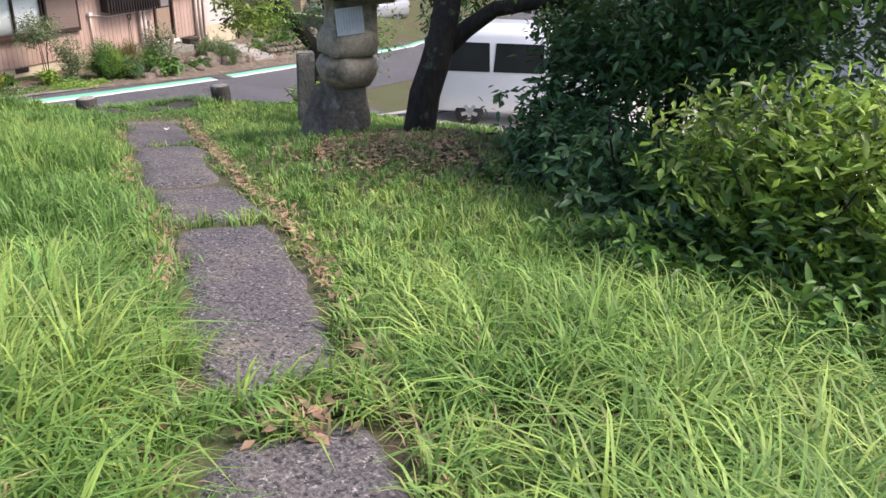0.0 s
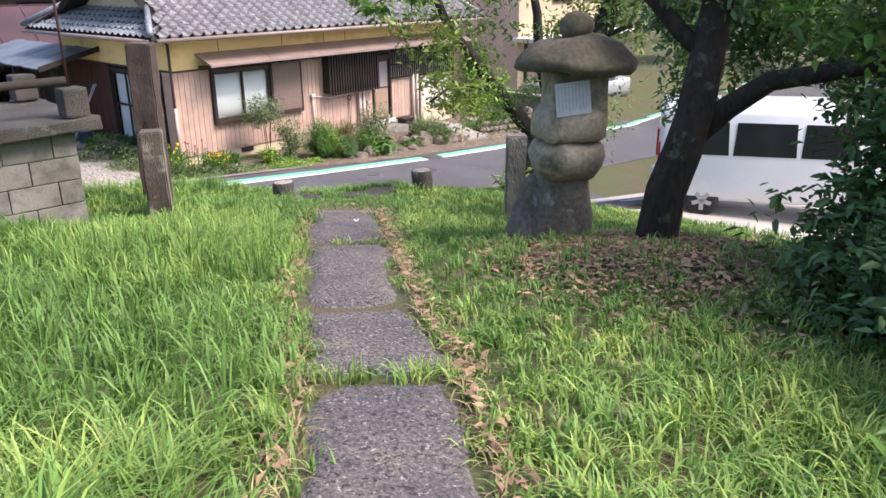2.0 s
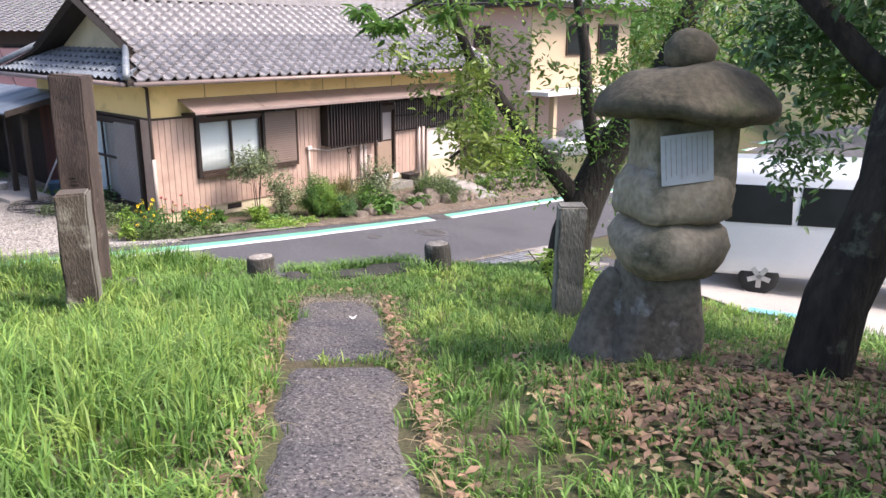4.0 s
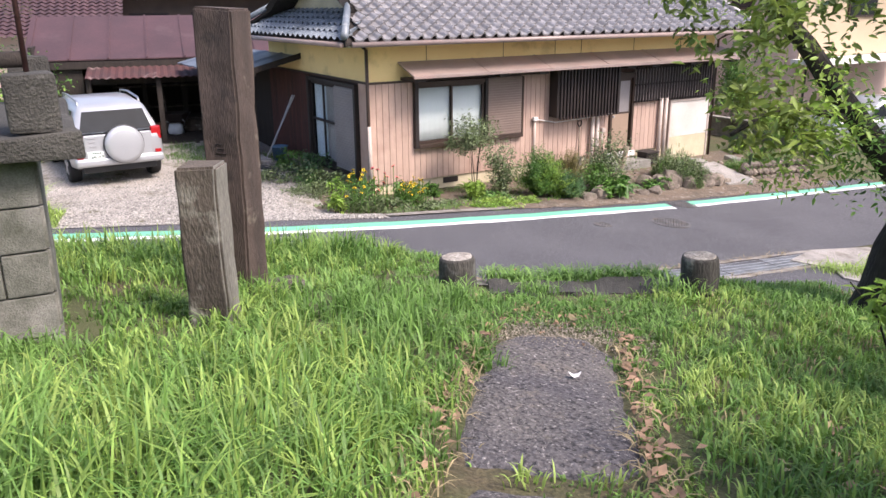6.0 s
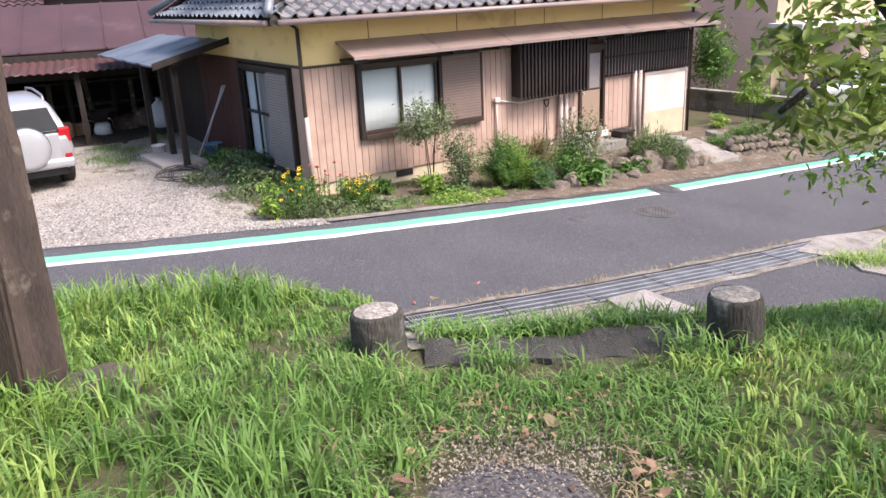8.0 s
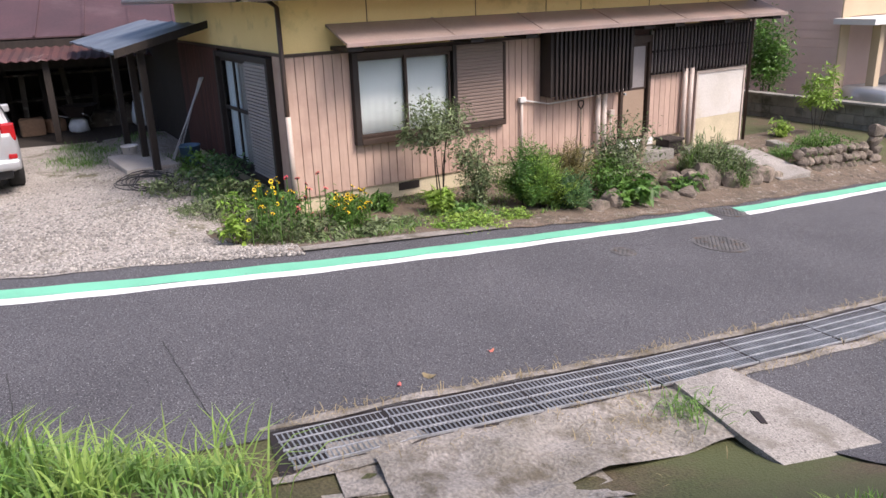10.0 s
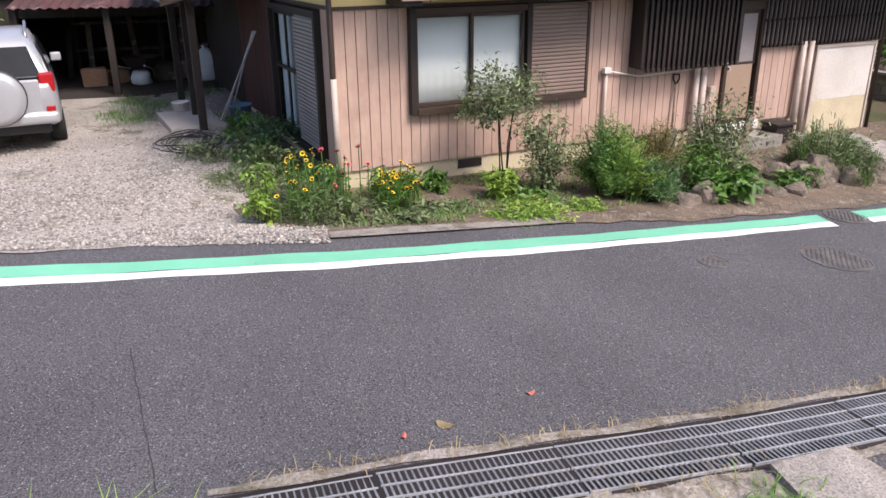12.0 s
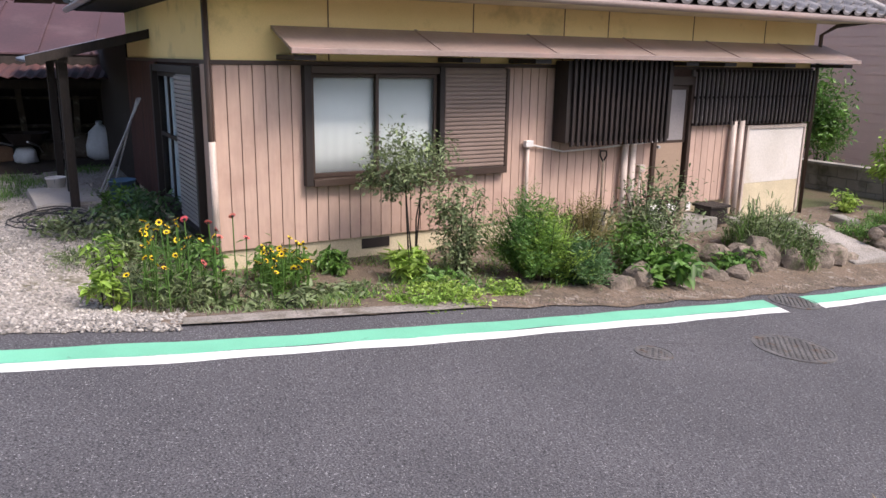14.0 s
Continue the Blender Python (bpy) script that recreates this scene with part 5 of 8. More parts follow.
# far houses on the other side
for i, (hx, hy, w, d, zt, m1, m2) in enumerate(((-40.0, 4.5, 12.0, 7.0, 0.95, M_BROWN, M_TILE), (-36.5, -3.0, 8.0, 6.0, -0.2, M_PINKW, M_MAROON))):
    fh = thing("far_house", pose(hx, hy, 0), "distant tiled-roof house with brown walls" if i == 0 else "distant low house with a maroon roof", "house")
    sbox("wall", -d / 2, -w / 2, -3.0, d / 2, w / 2, zt, m1, fh)
    tiled_plane("roof_front", -w / 2 - 0.6, w / 2 + 0.6, d / 2 + 0.7, zt - 0.05, 0, zt + 1.7, fh, m2, "y")
    tiled_plane("roof_back", -w / 2 - 0.6, w / 2 + 0.6, -d / 2 - 0.7, zt - 0.05, 0, zt + 1.7, fh, m2, "y")
    for k in range(4):
        w_ = part("window", bmesh.new(), None, fh)
        sbox("frame", d / 2, -w / 2 + 1 + 2.2 * k, zt - 1.4, d / 2 + 0.04, -w / 2 + 2.4 + 2.2 * k, zt - 0.5, M_DARK, w_)
        sbox("pane", d / 2 + 0.042, -w / 2 + 1.08 + 2.2 * k, zt - 1.33, d / 2 + 0.05, -w / 2 + 2.32 + 2.2 * k, zt - 0.57, M_CARGLASS, w_)
lower = thing("purple_wall", Matrix(), "dull purple sheet wall behind the shed", "wall")
sbox("sheet", -34.3, -6, -2.8, -34.1, 7, 0.35, M_MAROON, lower)
# a pale building past the driveway
pb = thing("garage_building", pose(-6, 24, 0, 0, 0, -25), "pale rendered building past the driveway", "building")
sbox("wall", -9, 0, -4, 9, 6, 2.2, M_WHITE, pb)
for k in range(5):
    w_ = part("window", bmesh.new(), None, pb)
    sbox("frame", -7.5 + 3.2 * k, -0.06, -1.6, -6.1 + 3.2 * k, -0.002, -0.3, M_BROWN, w_)
    sbox("pane", -7.42 + 3.2 * k, -0.075, -1.52, -6.18 + 3.2 * k, -0.062, -0.38, M_CARGLASS, w_)
tiled_plane("roof_front", -9.6, 9.6, -0.7, 2.2, 3, 3.6, pb, M_TILE)

# low block wall to the right of the house
lw = thing("block_wall", HOUSE, "low dark grey concrete block wall", "wall")
bm = bmesh.new()
box(bm, 0, -0.06, 0, 0.387, 0.06, 0.187, bevel=0.006)
me = finish("block", bm, M_BLOCK)
for r in range(5):
    for k in range(14):
        share("block", me, lw, pose(11.9, -1.6 + 0.395 * k + (0.19 if r % 2 else 0), -3.45 + 0.195 * r, 0, 0, 90))
bm = bmesh.new()
box(bm, 11.78, -1.65, -2.475, 12.02, 4.2, -2.42, bevel=0.01)
part("coping", bm, M_CONC, lw)


# ---------------------------------------------------------------- vehicles
def wheel(parent, x, y, r, w, side):
    hub = part("wheel", bmesh.new(), None, parent)
    bm = bmesh.new()
    lathe(bm, [(r * 0.62, -w / 2), (r * 0.95, -w / 2), (r, -w / 2 + 0.03), (r, w / 2 - 0.03), (r * 0.95, w / 2), (r * 0.62, w / 2)], 28)
    o = part("tyre", bm, M_TYRE, hub, smooth=True)
    bm = bmesh.new()
    lathe(bm, [(r * 0.6, -0.02), (r * 0.6, 0.02), (r * 0.2, 0.035), (r * 0.1, 0.04)], 24)
    for k in range(5):
        a = k * 2 * math.pi / 5
        box(bm, 0, -0.035, 0.02, r * 0.58, 0.035, 0.05, Matrix.Rotation(a, 4, "Z"))
    q = part("rim", bm, M_RIM, hub)
    q.matrix_local = Matrix.Translation((0, 0, w / 2 - 0.04))
    hub.matrix_local = pose(x, y, r, 0, 90 * side, 0)


def loft(bm, sections):
    """sections: lists of (x, z) half-profiles from the bottom centre up, at y; mirrored in x."""
    rings = []
    for y, prof in sections:
        pts = [(x, z) for x, z in prof] + [(-x, z) for x, z in reversed(prof)]
        rings.append([bm.verts.new((x, y, z)) for x, z in pts])
    for r0, r1 in zip(rings, rings[1:]):
        for k in range(len(r0)):
            j = (k + 1) % len(r0)
            bm.faces.new((r0[k], r0[j], r1[j], r1[k]))
    bm.faces.new(rings[0][::-1]), bm.faces.new(rings[-1])
    return rings


def suv(m):
    t = thing("car", m, "silver off-road estate car with a spare wheel cover, parked on gravel", "car")
    bm = bmesh.new()

    def lower(hw, z0, zb):
        return [(hw * 0.86, z0), (hw * 0.97, z0 + 0.06), (hw, z0 + 0.28), (hw * 0.985, zb - 0.14), (hw * 0.93, zb)]
    loft(bm, [(-2.22, lower(0.80, 0.46, 0.98)), (-2.14, lower(0.88, 0.40, 1.0)), (-1.9, lower(0.905, 0.34, 1.02)), (-0.6, lower(0.91, 0.30, 1.02)), (0.9, lower(0.91, 0.30, 1.0)), (1.7, lower(0.89, 0.32, 0.92)), (2.1, lower(0.80, 0.36, 0.82)), (2.22, lower(0.68, 0.42, 0.72))])
    bmesh.ops.subdivide_edges(bm, edges=bm.edges[:], cuts=1, use_grid_fill=True, smooth=0.3)
    body = part("body", bm, M_SILVER, t, smooth=True)
    bm = bmesh.new()

    def cabin(hb, hr, z0, z1):
        return [(hb, z0), (hb * 0.97, z0 + 0.12), ((hb + hr) / 2, (z0 + z1) / 2 + 0.05), (hr, z1 - 0.07), (hr * 0.86, z1)]
    loft(bm, [(-2.12, cabin(0.84, 0.80, 0.96, 1.08)), (-1.95, cabin(0.845, 0.66, 0.96, 1.55)), (-1.75, cabin(0.85, 0.655, 0.96, 1.63)), (-0.6, cabin(0.855, 0.67, 0.96, 1.67)), (0.2, cabin(0.85, 0.65, 0.96, 1.64)), (1.15, cabin(0.84, 0.76, 0.92, 1.0))])
    part("cabin", bm, M_SILVER, t, smooth=True)
    bm = bmesh.new()
    q = [bm.verts.new(p) for p in ((-0.70, -2.145, 1.10), (0.70, -2.145, 1.10), (0.585, -1.985, 1.50), (-0.585, -1.985, 1.50))]
    bm.faces.new(q)
    r = bmesh.ops.extrude_face_region(bm, geom=bm.faces[:])
    bmesh.ops.translate(bm, verts=[v for v in r["geom"] if isinstance(v, bmesh.types.BMVert)], vec=(0, 0.02, 0))
    part("rear_window", bm, M_CARGLASS, t, "dark tinted rear window")
    for s in (-1, 1):
        for y0, y1, yt0, yt1 in ((-1.75, -1.05, -1.65, -1.1), (-0.98, -0.1, -1.0, -0.15), (-0.03, 0.85, -0.08, 0.25)):
            bm = bmesh.new()
            q = [bm.verts.new(p) for p in ((s * 0.858, y0, 1.07), (s * 0.858, y1, 1.07), (s * 0.715, yt1, 1.50), (s * 0.715, yt0, 1.50))]
            bm.faces.new(q)
            r = bmesh.ops.extrude_face_region(bm, geom=bm.faces[:])
            bmesh.ops.translate(bm, verts=[v for v in r["geom"] if isinstance(v, bmesh.types.BMVert)], vec=(s * 0.012, 0, 0))
            part("side_window", bm, M_CARGLASS, t)
        bm = bmesh.new()
        box(bm, s * 0.66, -2.185, 0.86, s * 0.86, -2.06, 1.14, bevel=0.035)
        part("tail_light", bm, M_TAIL, t, "red tail light")
        bm = bmesh.new()
        box(bm, s * 0.70, -2.255, 0.60, s * 0.82, -2.2, 0.67, bevel=0.012)
        part("reflector", bm, M_TAIL, t)
        bm = bmesh.new()
        tube(bm, [(s * 0.60, -1.72, 1.60), (s * 0.60, -1.6, 1.69), (s * 0.61, -0.6, 1.735), (s * 0.60, 0.1, 1.70), (s * 0.60, 0.2, 1.62)], 0.022, 8)
        part("roof_rail", bm, M_RIM, t, smooth=True)
        bm = bmesh.new()
        box(bm, s * 0.90, 0.62, 0.99, s * 1.07, 0.74, 1.13, bevel=0.03)
        part("mirror", bm, M_SILVER, t)
        for y in (-1.35, 1.3):
            wheel(t, s * 0.80, y, 0.36, 0.23, s)
    bm = bmesh.new()
    box(bm, -0.86, -2.30, 0.42, 0.86, -2.0, 0.60, bevel=0.06)
    part("rear_bumper", bm, M_SILVER, t, smooth=True)
    bm = bmesh.new()
    box(bm, -0.72, -2.18, 0.28, 0.72, -1.9, 0.43, bevel=0.03)
    part("bumper_skirt", bm, M_BLACKP, t)
    bm = bmesh.new()
    box(bm, -0.66, -2.236, 0.58, 0.66, -2.18, 1.06, bevel=0.03)
    part("tailgate", bm, M_SILVER, t)
    bm = bmesh.new()
    lathe(bm, [(0.375, 0), (0.38, 0.12), (0.36, 0.165), (0.28, 0.185), (0.05, 0.19)], 36)
    o = part("spare_wheel_cover", bm, M_SILVER, t, "round silver spare wheel cover", True)
    o.matrix_local = pose(0.09, -2.235, 0.84, 90, 0, 0)
    bm = bmesh.new()
    lathe(bm, [(0.385, 0), (0.395, 0.02), (0.395, 0.07), (0.38, 0.08)], 36)
    o = part("cover_rim", bm, M_BLACKP, t)
    o.matrix_local = pose(0.09, -2.235, 0.84, 90, 0, 0)
    bm = bmesh.new()
    box(bm, -0.62, -2.262, 0.56, -0.29, -2.238, 0.725, bevel=0.006)
    plate = part("number_plate", bm, M_PLATE, t, "white number plate")
    fc = bpy.data.curves.new("plate_digits", "FONT")
    fc.body, fc.size, fc.extrude, fc.align_x = "49-02", 0.105, 0.001, "CENTER"
    fo = new("plate_digits", fc)
    dg = bpy.context.evaluated_depsgraph_get()
    me = bpy.data.meshes.new_from_object(fo.evaluated_get(dg))
    bpy.data.objects.remove(fo)
    me.materials.clear()
    me.materials.append(M_PLATEINK)
    d = new("plate_digits", me)
    d.parent = plate
    d.matrix_local = pose(-0.445, -2.266, 0.575, 90, 0, 0)
    bm = bmesh.new()
    for k in range(4):
        box(bm, -0.53 + 0.045 * k, -2.266, 0.685, -0.50 + 0.045 * k, -2.262, 0.71)
    part("plate_bars", bm, M_PLATEINK, plate)
    for x0, x1, z0, z1 in ((-0.60, -0.42, 0.98, 1.0), (-0.58, -0.46, 0.90, 0.925), (-0.56, -0.44, 0.81, 0.84)):
        bm = bmesh.new()
        box(bm, x0, -2.245, z0, x1, -2.236, z1)
        part("badge", bm, M_RIM, t, "plain chrome badge")
    return t


cz = zat(-22.0, 1.6) + 0.01
suv(Matrix.Translation((-23.0, 1.28, cz)) @ pose(0, 0, 0, 0, 0, 104) @ Matrix.Scale(0.965, 4))
small = thing("parked_car", HOUSE @ pose(16.4, 0.2, -3.45, 0, 0, 75), "silver car roof behind the low block wall", "car")
bm = bmesh.new()
loft(bm, [(y, [(w * 0.9, 0.3), (w, 0.5), (w, 0.85), (w * 0.9, 0.95)]) for y, w in ((-2.1, 0.7), (-1.9, 0.84), (1.8, 0.84), (2.1, 0.66))])
part("body", bm, M_SILVER, small, smooth=True)
bm = bmesh.new()
loft(bm, [(y, [(b, 0.9), (c, h - 0.05), (c * 0.85, h)]) for y, b, c, h in ((-1.6, 0.78, 0.75, 1.0), (-1.0, 0.8, 0.62, 1.42), (0.3, 0.8, 0.62, 1.46), (1.1, 0.78, 0.75, 1.0))])
part("cabin", bm, M_SILVER, small, smooth=True)
for s in (-1, 1):
    bm = bmesh.new()
    q = [bm.verts.new(p) for p in ((s * 0.80, -1.2, 1.0), (s * 0.80, 0.8, 1.0), (s * 0.685, 0.35, 1.34), (s * 0.685, -0.95, 1.34))]
    bm.faces.new(q)
    r = bmesh.ops.extrude_face_region(bm, geom=bm.faces[:])
    bmesh.ops.translate(bm, verts=[v for v in r["geom"] if isinstance(v, bmesh.types.BMVert)], vec=(s * 0.012, 0, 0))
    part("side_window", bm, M_CARGLASS, small)
    for y in (-1.3, 1.3):
        wheel(small, s * 0.74, y, 0.29, 0.18, s)

vy = 40.0
van = thing("van", Matrix.Translation((-9.74, 13.12, zat(-9.2, 12.6) + 0.02)) @ pose(0, 0, 0, 0, 0, vy - 90), "white van with dark windows parked on the driveway", "van")
bm = bmesh.new()


def vp(hw, top):
    return [(hw * 0.9, 0.28), (hw * 0.98, 0.36), (hw, 0.7), (hw * 0.99, 1.1), (hw * 0.9, top - 0.16), (hw * 0.78, top)]


loft(bm, [(y, vp(hw, top)) for y, hw, top in ((-0.75, 0.70, 1.80), (-0.66, 0.74, 1.88), (2.2, 0.74, 1.90), (2.75, 0.73, 1.75), (3.1, 0.70, 1.2), (3.3, 0.64, 1.0))])
for v in bm.verts:
    v.co.x += 0.66
part("body", bm, M_VAN, van, smooth=True)
for sx in (-0.085, 1.405):
    for y0, y1 in ((-0.55, 0.35), (0.42, 1.4), (1.47, 2.3)):
        bm = bmesh.new()
        sgn = 1 if sx < 0 else -1
        q = [bm.verts.new(p) for p in ((sx, y0, 1.08), (sx, y1, 1.08), (sx + sgn * 0.055, y1 - 0.03, 1.62), (sx + sgn * 0.055, y0 + 0.03, 1.62))]
        bm.faces.new(q)
        r = bmesh.ops.extrude_face_region(bm, geom=bm.faces[:])
        bmesh.ops.translate(bm, verts=[v for v in r["geom"] if isinstance(v, bmesh.types.BMVert)], vec=(sgn * 0.03, 0, 0))
        part("side_window", bm, M_CARGLASS, van, "dark tinted side window")
for x, s in ((0.02, -1), (1.30, 1)):
    for y in (0.0, 2.5):
        wheel(van, x, y, 0.28, 0.17, s)
for x in (-0.02, 1.22):
    bm = bmesh.new()
    box(bm, x, -0.785, 0.75, x + 0.12, -0.69, 1.25, bevel=0.02)
    part("tail_light", bm, M_TAIL, van, "red tail light")
bm = bmesh.new()
box(bm, 0.0, -0.84, 0.34, 1.32, -0.66, 0.55, bevel=0.03)
part("rear_bumper", bm, M_VAN, van)

# ---------------------------------------------------------------- drain grating, covers, kerb details
def grate_dir(y):
    return math.atan2(0.5, float(grate_x(y + 0.25) - grate_x(y - 0.25)))


GW = 0.40
y = 5.1
while y < 11.3:
    ln = 0.72 if y < 5.2 else 0.99
    ym = y + ln / 2
    xm = float(grate_x(ym)) + GW / 2 + 0.02
    g = thing("drain_grate", pose(xm, ym, zat(xm, ym) + 0.012, math.degrees(math.atan2(-0.08, 1)), 0, math.degrees(grate_dir(ym)) - 90), "galvanised steel drain grating beside the lane", "drain grate", group="drain gratings in a row")
    for x in (-GW / 2, -GW / 4, 0, GW / 4, GW / 2):
        bm = bmesh.new()
        box(bm, x - 0.0045, -ln / 2, -0.02, x + 0.0045, ln / 2, 0.012)
        part("bearing_bar", bm, M_STEEL, g)
    nb_ = int(ln / 0.034)
    bm = bmesh.new()
    box(bm, -GW / 2, -0.005, -0.03, GW / 2, 0.005, 0.010, Matrix.Rotation(0.6, 4, "X"))
    me = finish("cross_bar", bm, M_BARS)
    for k in range(nb_):
        share("cross_bar", me, g, pose(0, -ln / 2 + (k + 0.5) * ln / nb_, 0))
    y += ln + 0.002
chan = thing("drain_channel", Matrix(), "concrete edges of the drain channel", "drain", kind="structure")
for off, w, m in ((-0.09, 0.07, M_APRON), (0.46, 0.09, M_APRON)):
    o = new("channel_edge", strip("channel_edge", lambda y, off=off: grate_x(y) + off + 0.015 * np.sin(y * 9), lambda y, off=off, w=w: grate_x(y) + off + w + 0.012 * np.sin(y * 7 + 1), np.arange(5.0, 12.2, 0.12), m, 0.022))
    o.parent = chan
# flat dark strip stands for the shade in the hollow below the bars
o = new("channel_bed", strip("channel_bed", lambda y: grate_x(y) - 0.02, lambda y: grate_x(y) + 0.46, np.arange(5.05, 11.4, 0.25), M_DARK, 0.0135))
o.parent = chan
# broken concrete and slab beside the drain
ap = thing("rough_apron", Matrix(), "broken rough concrete apron with weeds beside the drain", "paving", kind="structure")
bm = bmesh.new()
grid = []
for i in range(22):
    yy = 5.6 + i * 0.115
    row = []
    for j in range(6):
        xx = float(grate_x(yy)) + 0.53 + j * 0.13
        row.append(bm.verts.new((xx, yy, float(road_z(xx, yy)) + 0.035 + 0.05 * noise.noise((xx * 3, yy * 3, 0)) )))
    grid.append(row)
for i in range(21):
    for j in range(5):
        bm.faces.new((grid[i][j], grid[i][j + 1], grid[i + 1][j + 1], grid[i + 1][j]))
part("concrete", bm, M_APRON, ap)
def flat_piece(name, poly, m, parent, dz, thick=0.05):
    bm = bmesh.new()
    lo = [bm.verts.new((x, y, float(road_z(x, y)) + dz - thick)) for x, y in poly]
    hi = [bm.verts.new((x, y, float(road_z(x, y)) + dz)) for x, y in poly]
    bm.faces.new(hi), bm.faces.new(lo[::-1])
    for i in range(len(poly)):
        j = (i + 1) % len(poly)
        bm.faces.new((lo[i], lo[j], hi[j], hi[i]))
    return part(name, bm, m, parent)


flat_piece("slab", [(-12.24, 7.88), (-12.34, 8.42), (-11.55, 8.66), (-10.9, 8.72), (-10.85, 7.9), (-11.5, 7.86)], M_FLAG, ap, 0.075)
flat_piece("slot", [(-11.75, 8.13), (-11.72, 8.18), (-11.58, 8.13), (-11.60, 8.09)], M_DARK, ap, 0.082, 0.01)
flat_piece("paver", [(-13.0, 11.2), (-13.42, 12.0), (-13.45, 13.2), (-12.6, 12.9), (-12.35, 12.1), (-12.6, 11.6)], M_FLAG, ap, 0.04)
flat_piece("paver", [(-12.5, 11.55), (-12.25, 12.1), (-12.0, 12.4), (-11.9, 11.6), (-12.2, 11.4)], M_FLAG, ap, 0.045)


def cover(x, y, r, label, rim=True):
    t = thing("manhole_cover", pose(x, y, zat(x, y) + 0.012, math.degrees(math.atan(-0.08)), math.degrees(math.atan(0.02)), 10), label, "manhole cover")
    bm = bmesh.new()
    lathe(bm, [(r, -0.03), (r, 0.006), (r * 0.94, 0.009), (r * 0.93, 0.004), (r * 0.5, 0.004)], 32)
    part("lid", bm, M_IRON, t)
    bm = bmesh.new()
    n = max(3, int(r / 0.035))
    for i in range(-n, n + 1):
        for j in range(-n, n + 1):
            a, b = i * r * 0.85 / n, j * r * 0.85 / n
            if math.hypot(a, b) < r * 0.85 and (i + j) % 2 == 0:
                box(bm, a - 0.012, b - 0.012, 0.003, a + 0.012, b + 0.012, 0.009)
    tagged(part("studs", bm, M_IRON, t), kind="stuff")


cover(-15.15, 10.65, 0.33, "round cast-iron manhole cover in the lane")
cover(-15.13, 9.31, 0.15, "small round iron hatch in the lane")
cover(-16.36, 11.74, 0.25, "round iron cover interrupting the green line")


def crack(pts, w):
    t = tagged(new("road_crack"), "thin dark sealed crack in the asphalt", "crack", kind="structure")
    bm = bmesh.new()
    prev = None
    P = []
    for (xa, ya), (xb, yb) in zip(pts, pts[1:]):
        n = max(2, int(math.hypot(xb - xa, yb - ya) / 0.06))
        P += [(xa + (xb - xa) * k / n, ya + (yb - ya) * k / n) for k in range(n)]
    P.append(pts[-1])
    for i, (x, y) in enumerate(P):
        d = (Vector(P[min(i + 1, len(P) - 1)]) - Vector(P[max(i - 1, 0)])).normalized()
        ww = w * (0.6 + 0.5 * random.random())
        jx, jy = random.uniform(-0.005, 0.005), random.uniform(-0.005, 0.005)
        a = bm.verts.new((x + jx - d.y * ww, y + jy + d.x * ww, zat(x, y) + 0.0165))
        b = bm.verts.new((x + jx + d.y * ww, y + jy - d.x * ww, zat(x, y) + 0.0165))
        if prev:
            bm.faces.new((prev[0], prev[1], b, a))
        prev = (a, b)
    part("seam", bm, M_SEAM, t)


crack([(-13.65, 3.46), (-13.2, 3.55), (-12.4, 3.7)], 0.005)
crack([(-13.94, 4.47), (-13.4, 4.58), (-12.5, 4.77)], 0.0045)
crack([(-15.5, 9.0), (-15.3, 9.6), (-15.25, 10.2)], 0.003)

# chalky blue mark on the driveway
bm = bmesh.new()
box(bm, -0.35, -0.12, 0, 0.35, 0.12, 0.004)
o = new("paint_mark", finish("paint_mark", bm, mat("blue_mark", (0.12, 0.45, 0.6), (0.3, 0.5, 0.55), 6, 0.8, 0.1)))
o.matrix_world = pose(-8.14, 11.4, zat(-8.14, 11.4) + 0.024, -4, 0, 30)
tagged(o, "faded light blue paint mark on the driveway", "paint mark")
# coiled hose on the gravel
hose = thing("garden_hose", pose(-20.6, 4.35, zat(-20.6, 4.35) + 0.03), "thin black hose coiled loosely on the gravel", "hose")
bm = bmesh.new()
tube(bm, [((0.5 + 0.22 * math.sin(k * 0.37)) * math.cos(k * 0.42) + 0.12 * math.sin(k * 0.11), (0.34 + 0.16 * math.cos(k * 0.29)) * math.sin(k * 0.42), 0.012 + 0.004 * (k % 5)) for k in range(110)], 0.008, 6)
part("hose", bm, M_BLACKP, hose, smooth=True)


